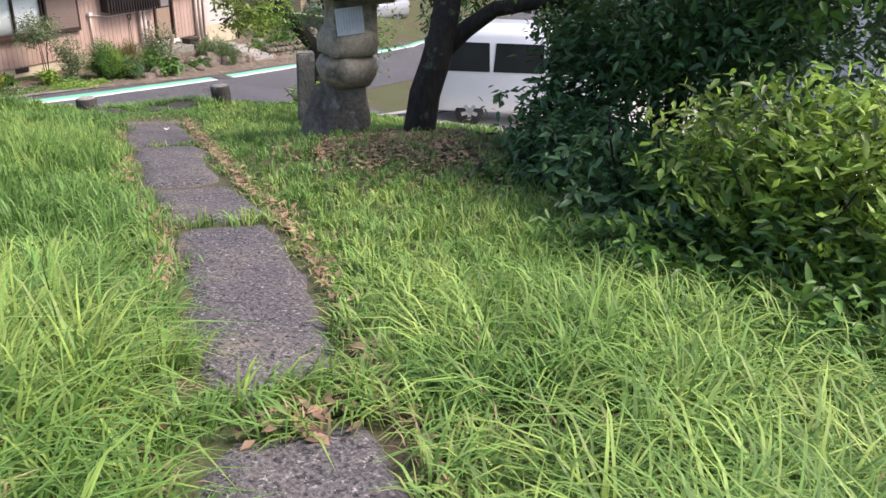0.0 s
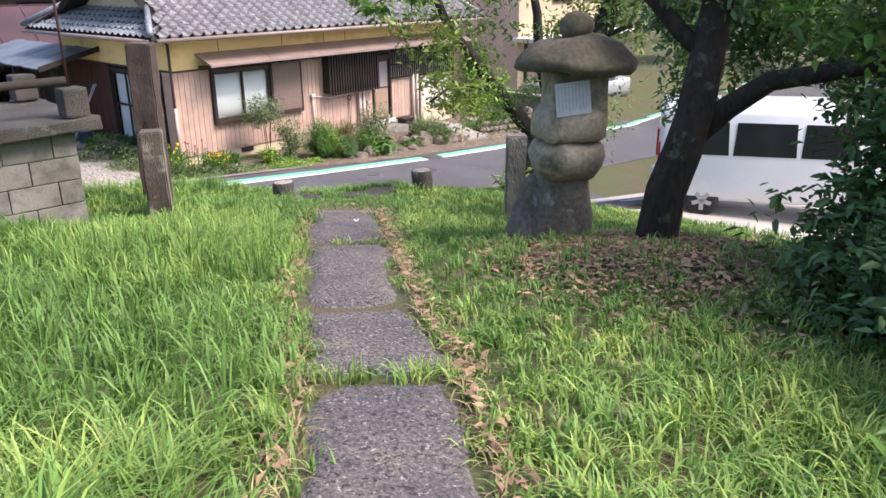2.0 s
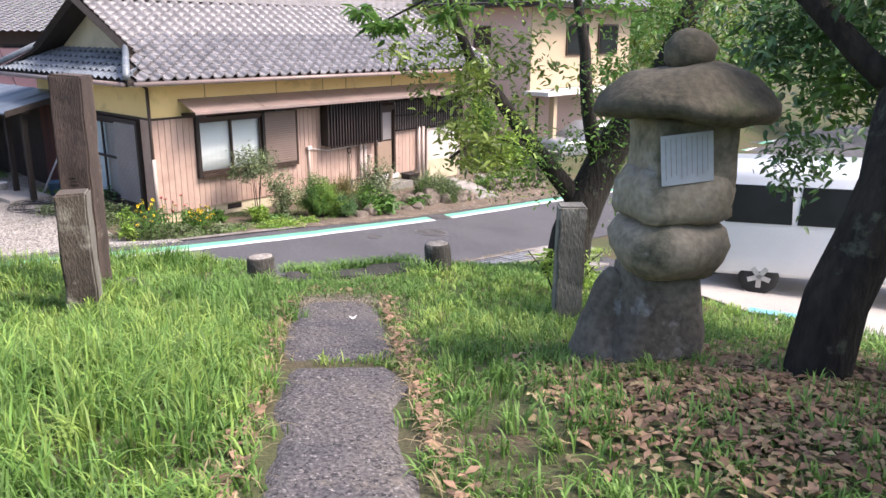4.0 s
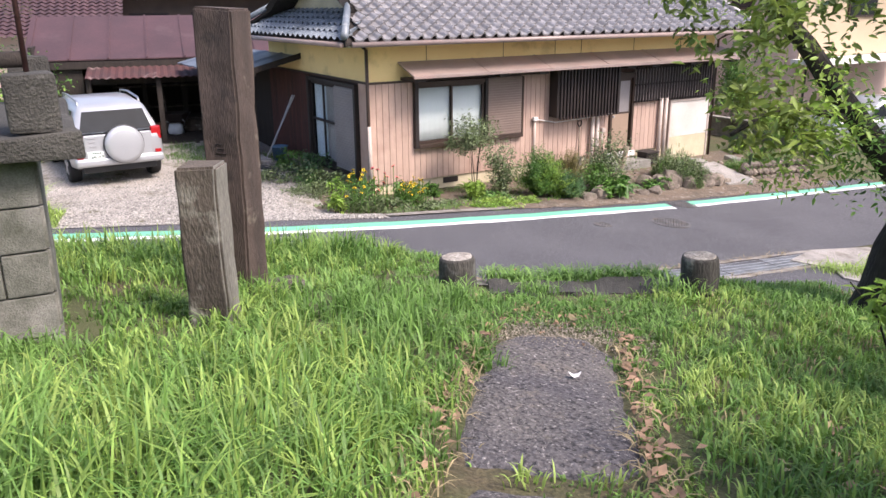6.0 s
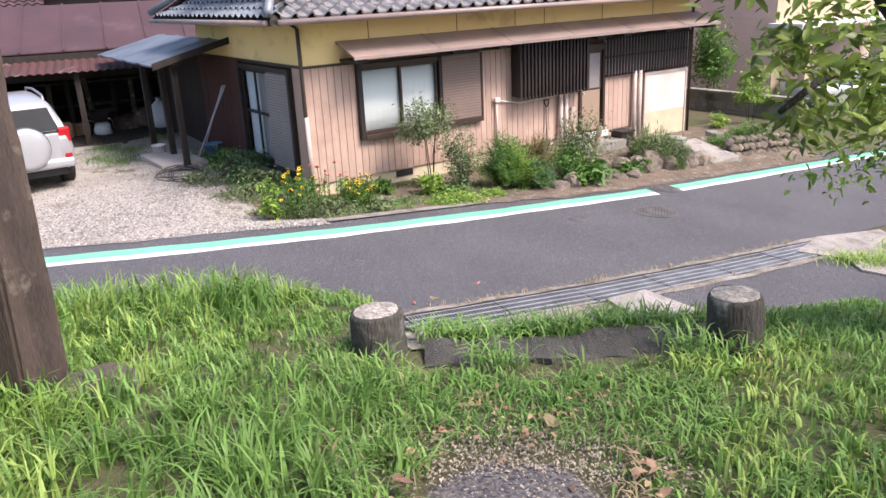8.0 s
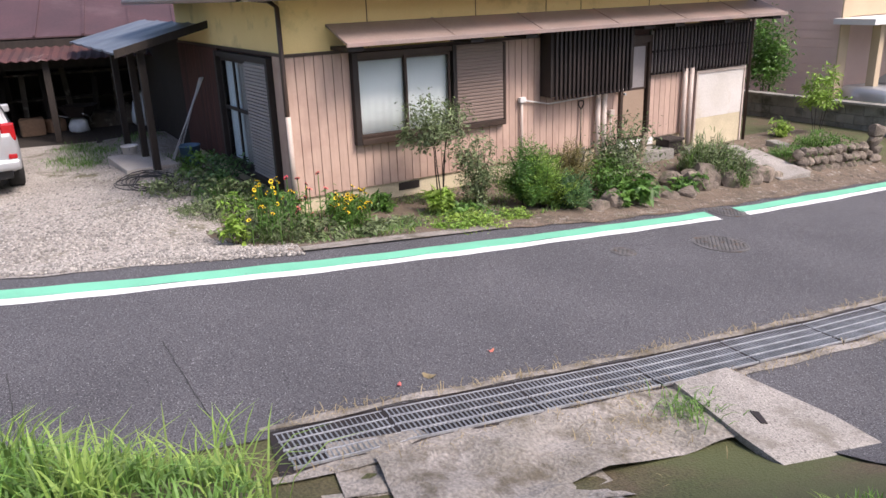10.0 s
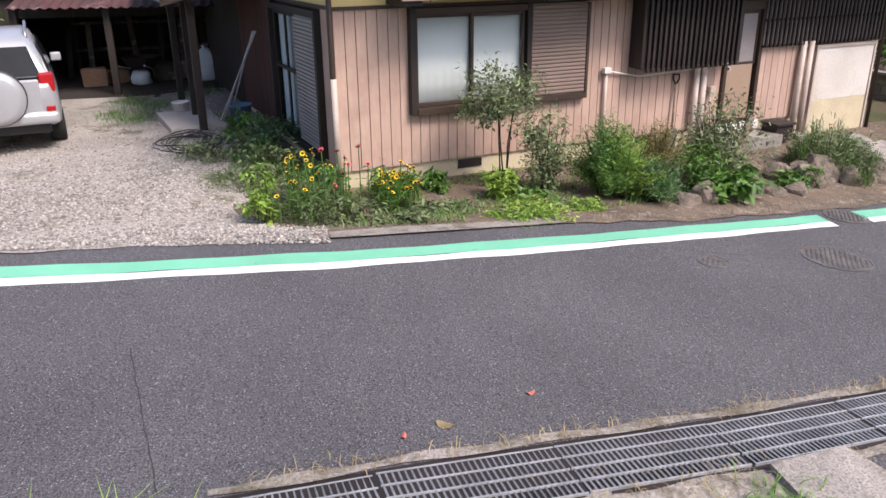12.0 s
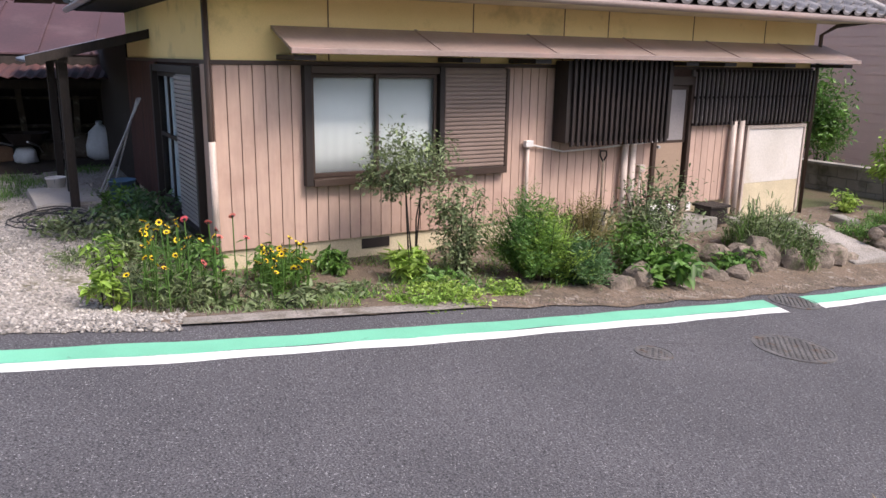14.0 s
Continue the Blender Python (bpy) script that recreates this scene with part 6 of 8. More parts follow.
# ---------------------------------------------------------------- plants
def leaf_cloud(clumps, size, n_scale=0.9, droop=0.35, ratio=0.42):
    """Leaves in uneven clumps (x, y, z, rx, ry, rz, count): pointed leaves folded along the midrib."""
    out = []
    for x, y, z, rx, ry, rz, n in clumps:
        n = int(n * n_scale)
        sub = max(4, n // 26)
        c = RNG.normal(size=(sub, 3))
        c /= np.linalg.norm(c, axis=1)[:, None]
        c *= (RNG.random(sub) ** 0.45)[:, None]
        c = c * np.array([rx, ry, rz]) * 0.9 + np.array([x, y, z])
        k = RNG.integers(0, sub, n)
        p = c[k] + RNG.normal(size=(n, 3)) * np.array([rx, ry, rz]) * 0.16
        d = RNG.normal(size=(n, 3))
        d[:, 2] = d[:, 2] * 0.5 - droop
        d /= np.linalg.norm(d, axis=1)[:, None]
        s = np.cross(d, RNG.normal(size=(n, 3)) * 0.5 + np.array([0, 0, 1.0]))
        s /= np.linalg.norm(s, axis=1)[:, None] + 1e-9
        up = np.cross(s, d)
        l = size * (0.6 + 0.8 * RNG.random(n))[:, None]
        w = l * ratio
        bend = up * l * -0.12
        q = np.stack([p, p + d * l * 0.28 + s * w * 0.46 + up * w * 0.15, p + d * l * 0.66 + s * w * 0.36 + up * w * 0.1 + bend * 0.4, p + d * l + bend,
                      p + d * l * 0.66 - s * w * 0.36 + up * w * 0.1 + bend * 0.4, p + d * l * 0.28 - s * w * 0.46 + up * w * 0.15], 1)
        out.append(q)
    V = np.concatenate(out).reshape(-1, 3)
    o = (np.arange(len(V) // 6) * 6)[:, None]
    return V, np.concatenate([o + np.array([0, 1, 2, 3]), o + np.array([0, 3, 4, 5])])


def crown(name, clumps, size, m, parent, label="", **k):
    V, Q = leaf_cloud(clumps, size, **k)
    ob = new(name, mesh_np(name, V, Q, [], m))
    ob.parent = parent
    if label:
        ob["label"] = label
    return ob


def limb(bm, pts, r0, r1, seed, sides=8, wander=0.06):
    P = []
    for a, b in zip(pts, pts[1:]):
        a, b = Vector(a), Vector(b)
        n = max(2, int((b - a).length / 0.25))
        P += [a.lerp(b, k / n) + noise.noise_vector((a.lerp(b, k / n) + Vector((seed, 0, 0))) * 1.7) * wander for k in range(n)]
    P.append(Vector(pts[-1]))
    R = [r0 + (r1 - r0) * (i / (len(P) - 1)) for i in range(len(P))]
    tube(bm, P, R, sides)


def tree(name, label, limbs, clump_sets, base):
    t = thing(name, Matrix(), label, "tree")
    for i, (pts, r0, r1) in enumerate(limbs):
        bm = bmesh.new()
        limb(bm, pts, r0, r1, i * 3.1 + base[0], 10 if r0 > 0.08 else 6)
        part("trunk" if i == 0 else "limb", bm, M_BARK, t, smooth=True)
    for cl, size, m in clump_sets:
        crown("crown", cl, size, m, t)
    return t


AX, AY = -8.25, 7.55
AZ = zat(AX, AY)
tree("tree", "dark-barked tree with yellow-green leaves beside the post",
     [([(AX - 0.1, AY - 0.05, AZ - 0.3), (AX, AY, AZ + 0.5), (AX + 0.12, AY + 0.25, AZ + 1.15), (AX + 0.35, AY + 0.7, AZ + 2.0), (AX + 0.6, AY + 1.2, AZ + 3.2)], 0.25, 0.07),
      ([(AX + 0.05, AY + 0.1, AZ + 0.7), (AX - 0.25, AY - 0.3, AZ + 1.35), (AX - 0.6, AY - 0.8, AZ + 2.1), (AX - 0.8, AY - 1.1, AZ + 3.0)], 0.11, 0.03),
      ([(AX + 0.1, AY + 0.2, AZ + 1.1), (AX + 0.1, AY - 0.05, AZ + 2.0), (AX + 0.05, AY - 0.2, AZ + 3.3)], 0.08, 0.025),
      ([(AX + 0.3, AY + 0.6, AZ + 1.9), (AX + 0.9, AY + 0.9, AZ + 2.2)], 0.05, 0.02),
      ([(AX - 0.25, AY - 0.3, AZ + 1.35), (AX - 0.3, AY - 0.9, AZ + 1.5), (AX - 0.2, AY - 1.4, AZ + 1.35)], 0.035, 0.012)],
     [([(-8.65, 7.08, -0.35, 0.55, 0.5, 0.42, 520), (-8.80, 6.83, 0.15, 0.55, 0.5, 0.35, 420), (-9.00, 6.78, 0.95, 0.7, 0.7, 0.5, 520), (-8.40, 7.33, 1.6, 0.9, 0.9, 0.5, 1000), (-8.20, 6.63, -0.02, 0.4, 0.35, 0.3, 420)], 0.055, M_LEAFL),
      ([(-8.50, 7.23, -0.2, 0.6, 0.6, 0.5, 700), (-7.80, 8.23, 1.2, 0.9, 0.8, 0.7, 1600), (-8.10, 7.73, 0.1, 0.5, 0.5, 0.5, 700), (-7.90, 8.23, -0.4, 0.6, 0.6, 0.6, 900), (-8.40, 7.73, 2.3, 1.2, 1.2, 0.6, 1800), (-7.60, 7.33, 0.55, 0.4, 0.4, 0.35, 350)], 0.052, M_LEAFM), ([(-8.35, 6.4, -0.1, 0.45, 0.4, 0.4, 480), (-8.6, 6.25, 0.45, 0.5, 0.45, 0.35, 420), (-8.9, 6.15, 0.95, 0.55, 0.5, 0.35, 380), (-8.2, 8.3, 0.3, 0.6, 0.6, 0.6, 700), (-7.7, 8.6, 0.9, 0.8, 0.7, 0.6, 800), (-8.9, 7.3, 0.6, 0.7, 0.6, 0.5, 480)], 0.085, M_LEAFT)], (AX, AY))

BX, BY = -4.5, 5.45
BZ = zat(BX, BY)
tree("tree", "dark crooked tree with dense dark leaves behind the lantern",
     [([(BX - 0.05, BY, BZ - 0.3), (BX, BY, BZ + 0.4), (BX + 0.1, BY + 0.12, BZ + 0.9), (BX + 0.05, BY + 0.3, BZ + 1.7), (BX - 0.1, BY + 0.3, BZ + 3.2)], 0.16, 0.06),
      ([(BX + 0.08, BY + 0.1, BZ + 0.75), (BX + 0.45, BY + 0.4, BZ + 1.15), (BX + 0.9, BY + 0.6, BZ + 1.25), (BX + 1.4, BY + 0.8, BZ + 1.5)], 0.09, 0.03),
      ([(BX + 0.05, BY + 0.2, BZ + 1.3), (BX - 0.6, BY - 0.1, BZ + 2.0), (BX - 1.3, BY - 0.7, BZ + 2.3)], 0.07, 0.02),
      ([(BX + 1.2, BY - 0.3, BZ - 0.15), (BX + 1.35, BY - 0.2, BZ + 0.35), (BX + 1.75, BY + 0.1, BZ + 0.65)], 0.06, 0.03)],
     [([(-5.0, 7.1, 0.85, 0.6, 0.5, 0.4, 1700), (-4.3, 7.0, 0.8, 0.6, 0.5, 0.4, 1700), (-3.75, 6.5, 0.7, 0.4, 0.4, 0.45, 1000), (-5.2, 7.0, 1.5, 1.0, 0.8, 0.4, 900), (-4.1, 6.7, 1.4, 0.8, 0.7, 0.45, 900), (-5.9, 7.0, 1.1, 0.6, 0.6, 0.45, 1100), (-5.75, 7.2, 0.25, 0.35, 0.35, 0.6, 700), (-5.5, 6.95, 1.0, 0.7, 0.4, 0.45, 1200), (-4.8, 6.95, 0.95, 0.5, 0.4, 0.4, 700), (-4.5, 5.65, 1.2, 0.45, 0.4, 0.28, 600), (-4.95, 5.85, 1.28, 0.4, 0.35, 0.22, 380)], 0.075, M_LEAFD),
      ([(-4.5, 6.5, 1.25, 0.8, 0.5, 0.3, 600), (-6.6, 5.9, 1.25, 0.55, 0.5, 0.25, 260), (-4.0, 6.0, 1.1, 0.5, 0.4, 0.35, 600), (-5.1, 6.9, 0.6, 0.5, 0.4, 0.3, 500)], 0.075, M_LEAFM)], (BX, BY))
# twig hanging over the path
tw = thing("branch", Matrix(), "leafy twig hanging over the path", "branch")
bm = bmesh.new()
limb(bm, [(-5.9, 5.9, 1.55), (-6.4, 4.9, 1.32), (-6.82, 4.45, 1.02)], 0.02, 0.006, 4, 6, 0.03)
part("twig", bm, M_BARK, tw)
crown("leaves", [(-6.82, 4.43, 1.0, 0.2, 0.2, 0.12, 150), (-6.4, 4.9, 1.28, 0.3, 0.3, 0.15, 130), (-6.75, 4.95, 1.08, 0.15, 0.15, 0.08, 70)], 0.085, M_LEAFM, tw)


def shrub(name, label, x, y, sets, stems=5, h=1.0, r=0.018, spread=0.35, m=None):
    t = thing(name, Matrix(), label, "shrub")
    z = zat(x, y)
    for i in range(stems):
        bm = bmesh.new()
        a = i * 2.4 + x
        limb(bm, [(x + 0.05 * math.cos(a), y + 0.05 * math.sin(a), z - 0.1), (x + spread * 0.5 * math.cos(a), y + spread * 0.5 * math.sin(a), z + h * 0.55), (x + spread * math.cos(a), y + spread * math.sin(a), z + h)], r, r * 0.4, i, 5, 0.04)
        part("stem", bm, M_BARK, t)
    for cl, size, mm in sets:
        crown("foliage", cl, size, mm, t)
    return t


# thicket to the right of the path's start
shrub("thicket_shrub", "light green leafy shrub in long grass", -0.75, 4.0, [([(-0.75, 4.0, 0.40, 0.8, 0.6, 0.43, 1700), (-1.25, 4.3, 0.15, 0.5, 0.4, 0.35, 400)], 0.066, M_LEAFT), ([(-0.8, 3.95, 0.42, 0.8, 0.62, 0.43, 1700), (-1.25, 4.25, 0.2, 0.5, 0.4, 0.35, 500)], 0.066, M_LEAFL), ([(-0.7, 4.1, -0.05, 0.9, 0.7, 0.5, 2600), (-1.3, 4.25, -0.1, 0.6, 0.45, 0.4, 1500), (-0.5, 3.5, -0.15, 0.6, 0.4, 0.3, 1100)], 0.085, M_LEAFM), ([(-0.6, 3.65, 0.1, 0.8, 0.45, 0.4, 900)], 0.075, M_LEAFD), ([(-0.6, 3.9, 0.62, 0.6, 0.5, 0.25, 700)], 0.07, M_LEAFL)], 6, 0.9)
shrub("thicket_shrub", "dark low undergrowth of broad leaves", -1.9, 4.5, [([(-1.9, 4.5, -0.1, 0.6, 0.6, 0.35, 1800), (-2.5, 5.0, -0.15, 0.6, 0.6, 0.4, 1800), (-3.2, 5.6, -0.2, 0.6, 0.6, 0.4, 1500), (-1.3, 3.75, -0.15, 0.45, 0.4, 0.22, 900), (-3.0, 4.9, -0.45, 0.5, 0.4, 0.18, 700)], 0.09, M_LEAFD)], 5, 0.7)
shrub("thicket_tree", "tall dark thicket tree with drooping leaves", -2.3, 6.1, [([(-3.0, 5.85, 0.35, 0.65, 0.5, 0.55, 2600), (-2.2, 5.5, 0.55, 0.6, 0.5, 0.6, 2400), (-3.6, 6.4, 1.2, 0.55, 0.45, 0.45, 800), (-2.7, 5.7, 1.3, 0.6, 0.45, 0.45, 800), (-1.6, 5.2, 0.9, 0.6, 0.5, 0.7, 2200), (-2.2, 6.1, 1.5, 0.8, 0.7, 0.8, 1700), (-3.0, 6.7, 1.3, 0.6, 0.6, 0.7, 1100), (-2.5, 6.6, 0.3, 0.9, 0.7, 0.8, 2600), (-3.5, 6.4, 0.55, 0.35, 0.4, 0.7, 900), (-1.2, 5.6, 1.4, 0.9, 0.8, 1.0, 3200), (-1.2, 6.0, 0.2, 0.9, 0.7, 0.8, 2200), (-3.4, 5.9, 1.75, 0.7, 0.6, 0.4, 900)], 0.09, M_LEAFD), ([(-1.0, 4.9, 1.45, 0.7, 0.5, 0.6, 900), (-2.2, 5.2, 1.6, 0.7, 0.4, 0.5, 900), (-3.25, 5.25, 1.15, 0.45, 0.35, 0.4, 700)], 0.085, M_LEAFM)], 6, 2.6, 0.05, 0.9)
shrub("thicket_tree", "tall dark thicket tree with drooping leaves", 0.6, 5.4, [([(0.4, 5.3, 1.2, 1.1, 0.8, 1.2, 3200), (1.6, 4.6, 1.0, 1.0, 0.9, 1.3, 2200)], 0.10, M_LEAFD)], 5, 2.4, 0.05, 0.8)
shrub("thicket_shrub", "low broad-leaved undergrowth at the edge of the grass", -1.2, 3.4, [([(-1.55, 3.5, -0.2, 0.45, 0.3, 0.2, 800), (-0.95, 3.15, -0.12, 0.5, 0.3, 0.22, 800), (-0.35, 3.0, -0.05, 0.5, 0.3, 0.22, 700)], 0.075, M_LEAFM)], 4, 0.3, 0.008)
# low leaves at the bank's right-hand edge and round the tree
shrub("bank_shrub", "small bright leafy shrub by the post", -7.35, 6.6, [([(-7.35, 6.6, -1.0, 0.3, 0.3, 0.25, 350)], 0.07, M_LEAFL)], 4, 0.4, 0.01)

# the bed in front of the house
def hp_(u, v):
    w = HOUSE @ Vector((u, -v, 0))
    return w.x, w.y


def bed(name, label, u, v, h, r, n, size, m, stems=4, base=0.0, squash=0.5, ratio=0.42):
    x, y = hp_(u, v)
    z = zat(x, y)
    n = int(n * 1.35)
    h, r = h * 1.1, r * 1.15
    return shrub(name, label, x, y, [([(x, y, z + base + h * 0.5, r, r, h * squash, n), (x + r * 0.3, y - r * 0.3, z + base + h * 0.35, r * 0.7, r * 0.7, h * squash * 0.6, n // 3)], size, m)], stems, h * 0.8, 0.008, r * 0.6)


x, y = hp_(1.78, 0.75)
z = zat(x, y)
shrub("slender_bush", "slender bush with thin bare stems and narrow grey-green leaves", x, y, [([(x, y, z + 1.2, 0.5, 0.5, 0.36, 2100), (x + 0.12, y + 0.3, z + 0.75, 0.25, 0.25, 0.4, 620), (x - 0.05, y - 0.25, z + 0.98, 0.28, 0.28, 0.2, 600)], 0.055, M_LEAFO)], 4, 1.1, 0.012, 0.16)
bed("leafy_bush", "dark leafy bush under the window", 2.2, 1.1, 0.95, 0.26, 1100, 0.055, M_LEAFO, 5)
bed("rose_bush", "loose bush with grey-green leaves", 4.35, 1.6, 1.05, 0.5, 1900, 0.055, M_LEAFO, 8)
bed("leafy_bush", "leafy dark green undergrowth beside the feathery bush", 4.0, 1.8, 0.55, 0.4, 900, 0.06, M_LEAFM, 5)
bed("leafy_bush", "low bush with broad bright leaves at the kerb", 4.1, 2.1, 0.34, 0.34, 300, 0.15, M_LEAFM, 3)
bed("leafy_bush", "low spreading green plant on the earth bank", 5.4, 2.0, 0.25, 0.3, 300, 0.09, M_LEAFM, 3)
bed("leafy_bush", "young plant with large leaves by the foundation", 1.6, 1.05, 0.42, 0.2, 180, 0.13, M_LEAFL, 3)
bed("leafy_bush", "small dark leafy plant at the foundation", 1.05, 0.45, 0.28, 0.2, 260, 0.08, M_LEAFM, 3)
bed("leafy_bush", "small upright leafy plant at the foundation", 0.62, 0.5, 0.34, 0.1, 120, 0.08, M_LEAFM, 3)
bed("leafy_bush", "small plant with white flowers near the kerb", 1.75, 1.6, 0.22, 0.25, 260, 0.07, M_LEAFM, 3)
bed("groundcover", "yellow-green mat of ground cover at the kerb", 1.35, 2.05, 0.12, 0.42, 900, 0.045, M_LEAFL, 2)
bed("groundcover", "yellow-green mat of ground cover at the kerb", 2.2, 1.95, 0.12, 0.22, 350, 0.045, M_LEAFL, 2)
bed("leafy_bush", "small shrub behind the stone edge", 9.9, 0.3, 0.3, 0.25, 350, 0.07, M_LEAFL, 4)
bed("young_tree", "young shrub with yellowish leaves by the block wall", 10.8, 0.5, 1.0, 0.38, 600, 0.09, M_LEAFL, 4, 0.25)
bed("tall_bush", "tall upright bright green bush behind the wall", 12.9, -2.3, 1.9, 0.5, 2200, 0.10, M_LEAFM, 6, 0.3)
for i, (u, v, h, r, n, mm) in enumerate(((-0.35, 0.45, 0.45, 0.3, 260, M_LEAFM), (-0.25, 1.2, 0.3, 0.3, 160, M_LEAFO), (-0.9, 0.5, 0.35, 0.4, 200, M_LEAFO), (0.35, 0.55, 0.45, 0.18, 260, M_LEAFM), (-0.75, -0.8, 0.40, 0.45, 420, M_LEAFO), (-0.5, -1.8, 0.5, 0.45, 500, M_LEAFD), (-1.1, -1.7, 0.3, 0.5, 300, M_LEAFO), (-1.2, 1.15, 0.6, 0.14, 260, M_LEAFL), (-0.6, -2.7, 0.4, 0.4, 400, M_LEAFM), (0.0, 1.75, 0.18, 0.35, 220, M_LEAFO), (0.8, 1.3, 0.12, 0.4, 260, M_LEAFO))):
    bed("leafy_bush", "green leafy garden plant beside the gravel" if u < 0 else "low green plant in the front bed", u, v, h, r, n, 0.075, mm, 4)


def flower(u, v, h, m, label, petals=9, r=0.046):
    x, y = hp_(u, v)
    z = zat(x, y)
    t = thing("flower", pose(x, y, z, random.uniform(-6, 6), random.uniform(-6, 6), random.uniform(0, 360)), label, "flower", group="flowers by the house corner")
    bm = bmesh.new()
    tube(bm, [(0, 0, 0), (0.015, 0.01, h * 0.5), (0, 0, h)], 0.006, 5)
    part("stem", bm, M_LEAFM, t)
    bm = bmesh.new()
    nod = Matrix.Rotation(random.uniform(0.3, 1.2), 4, "X")
    for k in range(petals):
        a = k * 2 * math.pi / petals
        m4 = Matrix.Translation((0, 0, h)) @ nod @ Matrix.Rotation(a, 4, "Z") @ Matrix.Rotation(-0.3, 4, "Y")
        q = [m4 @ Vector(p) for p in ((0.008, 0, 0), (r * 0.6, r * 0.28, 0.004), (r, 0, 0), (r * 0.6, -r * 0.28, 0.004))]
        bm.faces.new([bm.verts.new(p) for p in q])
    part("petals", bm, m, t)
    bm = bmesh.new()
    lathe(bm, [(0.014, h - 0.004), (0.015, h + 0.008), (0.006, h + 0.014)], 8)
    part("centre", bm, M_DARK, t, "dark flower centre")
    bm = bmesh.new()
    for k in range(5):
        a, zz = k * 2.2, h * (0.15 + 0.14 * k)
        m4 = Matrix.Translation((0, 0, zz)) @ Matrix.Rotation(a, 4, "Z") @ Matrix.Rotation(-0.5, 4, "Y")
        q = [m4 @ Vector(p) for p in ((0, 0, 0), (0.05, 0.018, 0), (0.11, 0, -0.02), (0.05, -0.018, 0))]
        bm.faces.new([bm.verts.new(p) for p in q])
    part("leaves", bm, M_LEAFM, t)


rr = random.Random(5)
for k in range(34):
    flower(0.35 + rr.triangular(-0.25, 0.25), 0.95 + rr.triangular(-0.25, 0.25), rr.uniform(0.26, 0.5), M_PETALY, "golden yellow daisy with a dark centre", 9, 0.036)
for k in range(24):
    flower(-0.75 + rr.triangular(-0.45, 0.45), 0.95 + rr.triangular(-0.5, 0.5), rr.uniform(0.3, 0.85), M_PETALY, "tall yellow daisy among green leaves", 9, 0.034)
for k in range(11):
    flower(-0.3 + rr.triangular(-0.5, 0.4), 0.9 + rr.triangular(-0.3, 0.6), rr.uniform(0.3, 0.85), M_PETALP, "pink zinnia among green leaves", 16, 0.038)


# rocks of the bed's edge
def rock(x, y, r, seed, up=0.15, label="lumpy brown garden rock edging the bed"):
    bm = bmesh.new()
    bmesh.ops.create_icosphere(bm, subdivisions=2, radius=r)
    cut = random.Random(seed)
    for _ in range(7):
        d = Vector((cut.uniform(-1, 1), cut.uniform(-1, 1), cut.uniform(-0.6, 1))).normalized()
        lim = r * cut.uniform(0.55, 0.85)
        for v in bm.verts:
            over = v.co.dot(d) - lim
            if over > 0:
                v.co -= d * over * 0.9
    for v in bm.verts:
        v.co.z *= 0.85
        v.co *= 1 + 0.22 * noise.noise(v.co / r * 1.6 + Vector((seed, 0, 0)))
    t = thing("edge_rock", pose(x, y, zat(x, y) + up, 0, 0, seed * 77), label, "rock", group="rocks along the bed")
    part("rock", bm, M_ROCK, t)


rr = random.Random(11)
for k in range(12):
    u = 3.4 + k * 0.36 + rr.uniform(-0.1, 0.1)
    rock(*hp_(u, 2.15 + rr.uniform(-0.1, 0.1) - 0.03 * (u - 4)), rr.uniform(0.10, 0.19), k * 1.7, 0.03)
for k in range(11):
    u = 5.5 + k * 0.17 + rr.uniform(-0.08, 0.08)
    rock(*hp_(u, 1.8 + rr.uniform(-0.14, 0.14)), rr.uniform(0.13, 0.24), k * 1.3 + 20, 0.06)
for k, (u, v, r) in enumerate(((5.55, 1.95, 0.24), (5.95, 1.85, 0.28), (6.2, 2.05, 0.2), (5.3, 1.7, 0.18), (6.75, 2.1, 0.2), (7.05, 2.0, 0.22), (3.72, 2.12, 0.2))):
    rock(*hp_(u, v), r, k * 4.7 + 400, 0.08, "large brown boulder in the earth bank")
# low wall of stacked stones with a pier
for row in range(3):
    for k in range(11):
        u = 8.15 + k * 0.19 + 0.09 * (row % 2)
        rock(*hp_(u, 1.98 - 0.05 * row + rr.uniform(-0.02, 0.02)), rr.uniform(0.095, 0.13), k * 2.3 + 40 + row * 31, 0.0 + 0.13 * row, "brown stone of the low garden wall")
for row in range(4):
    rock(*hp_(10.35 + rr.uniform(-0.02, 0.02), 1.95), 0.16, row * 5.1 + 200, 0.05 + 0.17 * row, "stone of the short stacked pier")
for k in range(14):
    rock(*hp_(5.0 + rr.uniform(0, 3.5), 0.9 + rr.uniform(0, 0.7)), rr.uniform(0.04, 0.09), k * 3.1 + 90, 0.01)
for k in range(16):
    rock(*hp_(7.9 + rr.uniform(0, 3.0), 2.2 + rr.uniform(0, 0.25)), rr.uniform(0.03, 0.07), k * 2.9 + 300, 0.0)
for u, v, w in ((7.35, 0.75, 0.34), (7.95, 0.8, 0.42), (7.3, 0.35, 0.3), (9.0, 0.9, 0.36)):
    x, y = hp_(u, v)
    t = thing("flat_stone", pose(x, y, zat(x, y), 3, -2, 100 + u * 9), "flat grey stone lying on the bare earth", "stone")
    bm = bmesh.new()
    box(bm, -w / 2, -w * 0.35, -0.05, w / 2, w * 0.35, 0.11, bevel=0.025)
    bmesh.ops.subdivide_edges(bm, edges=bm.edges[:], cuts=1, use_grid_fill=True)
    roughen(bm, 0.02, 5, u)
    part("stone", bm, M_CONC, t)
pl = thing("concrete_ramp", HOUSE, "sloping concrete slab by the stone edge", "slab")
bm = bmesh.new()
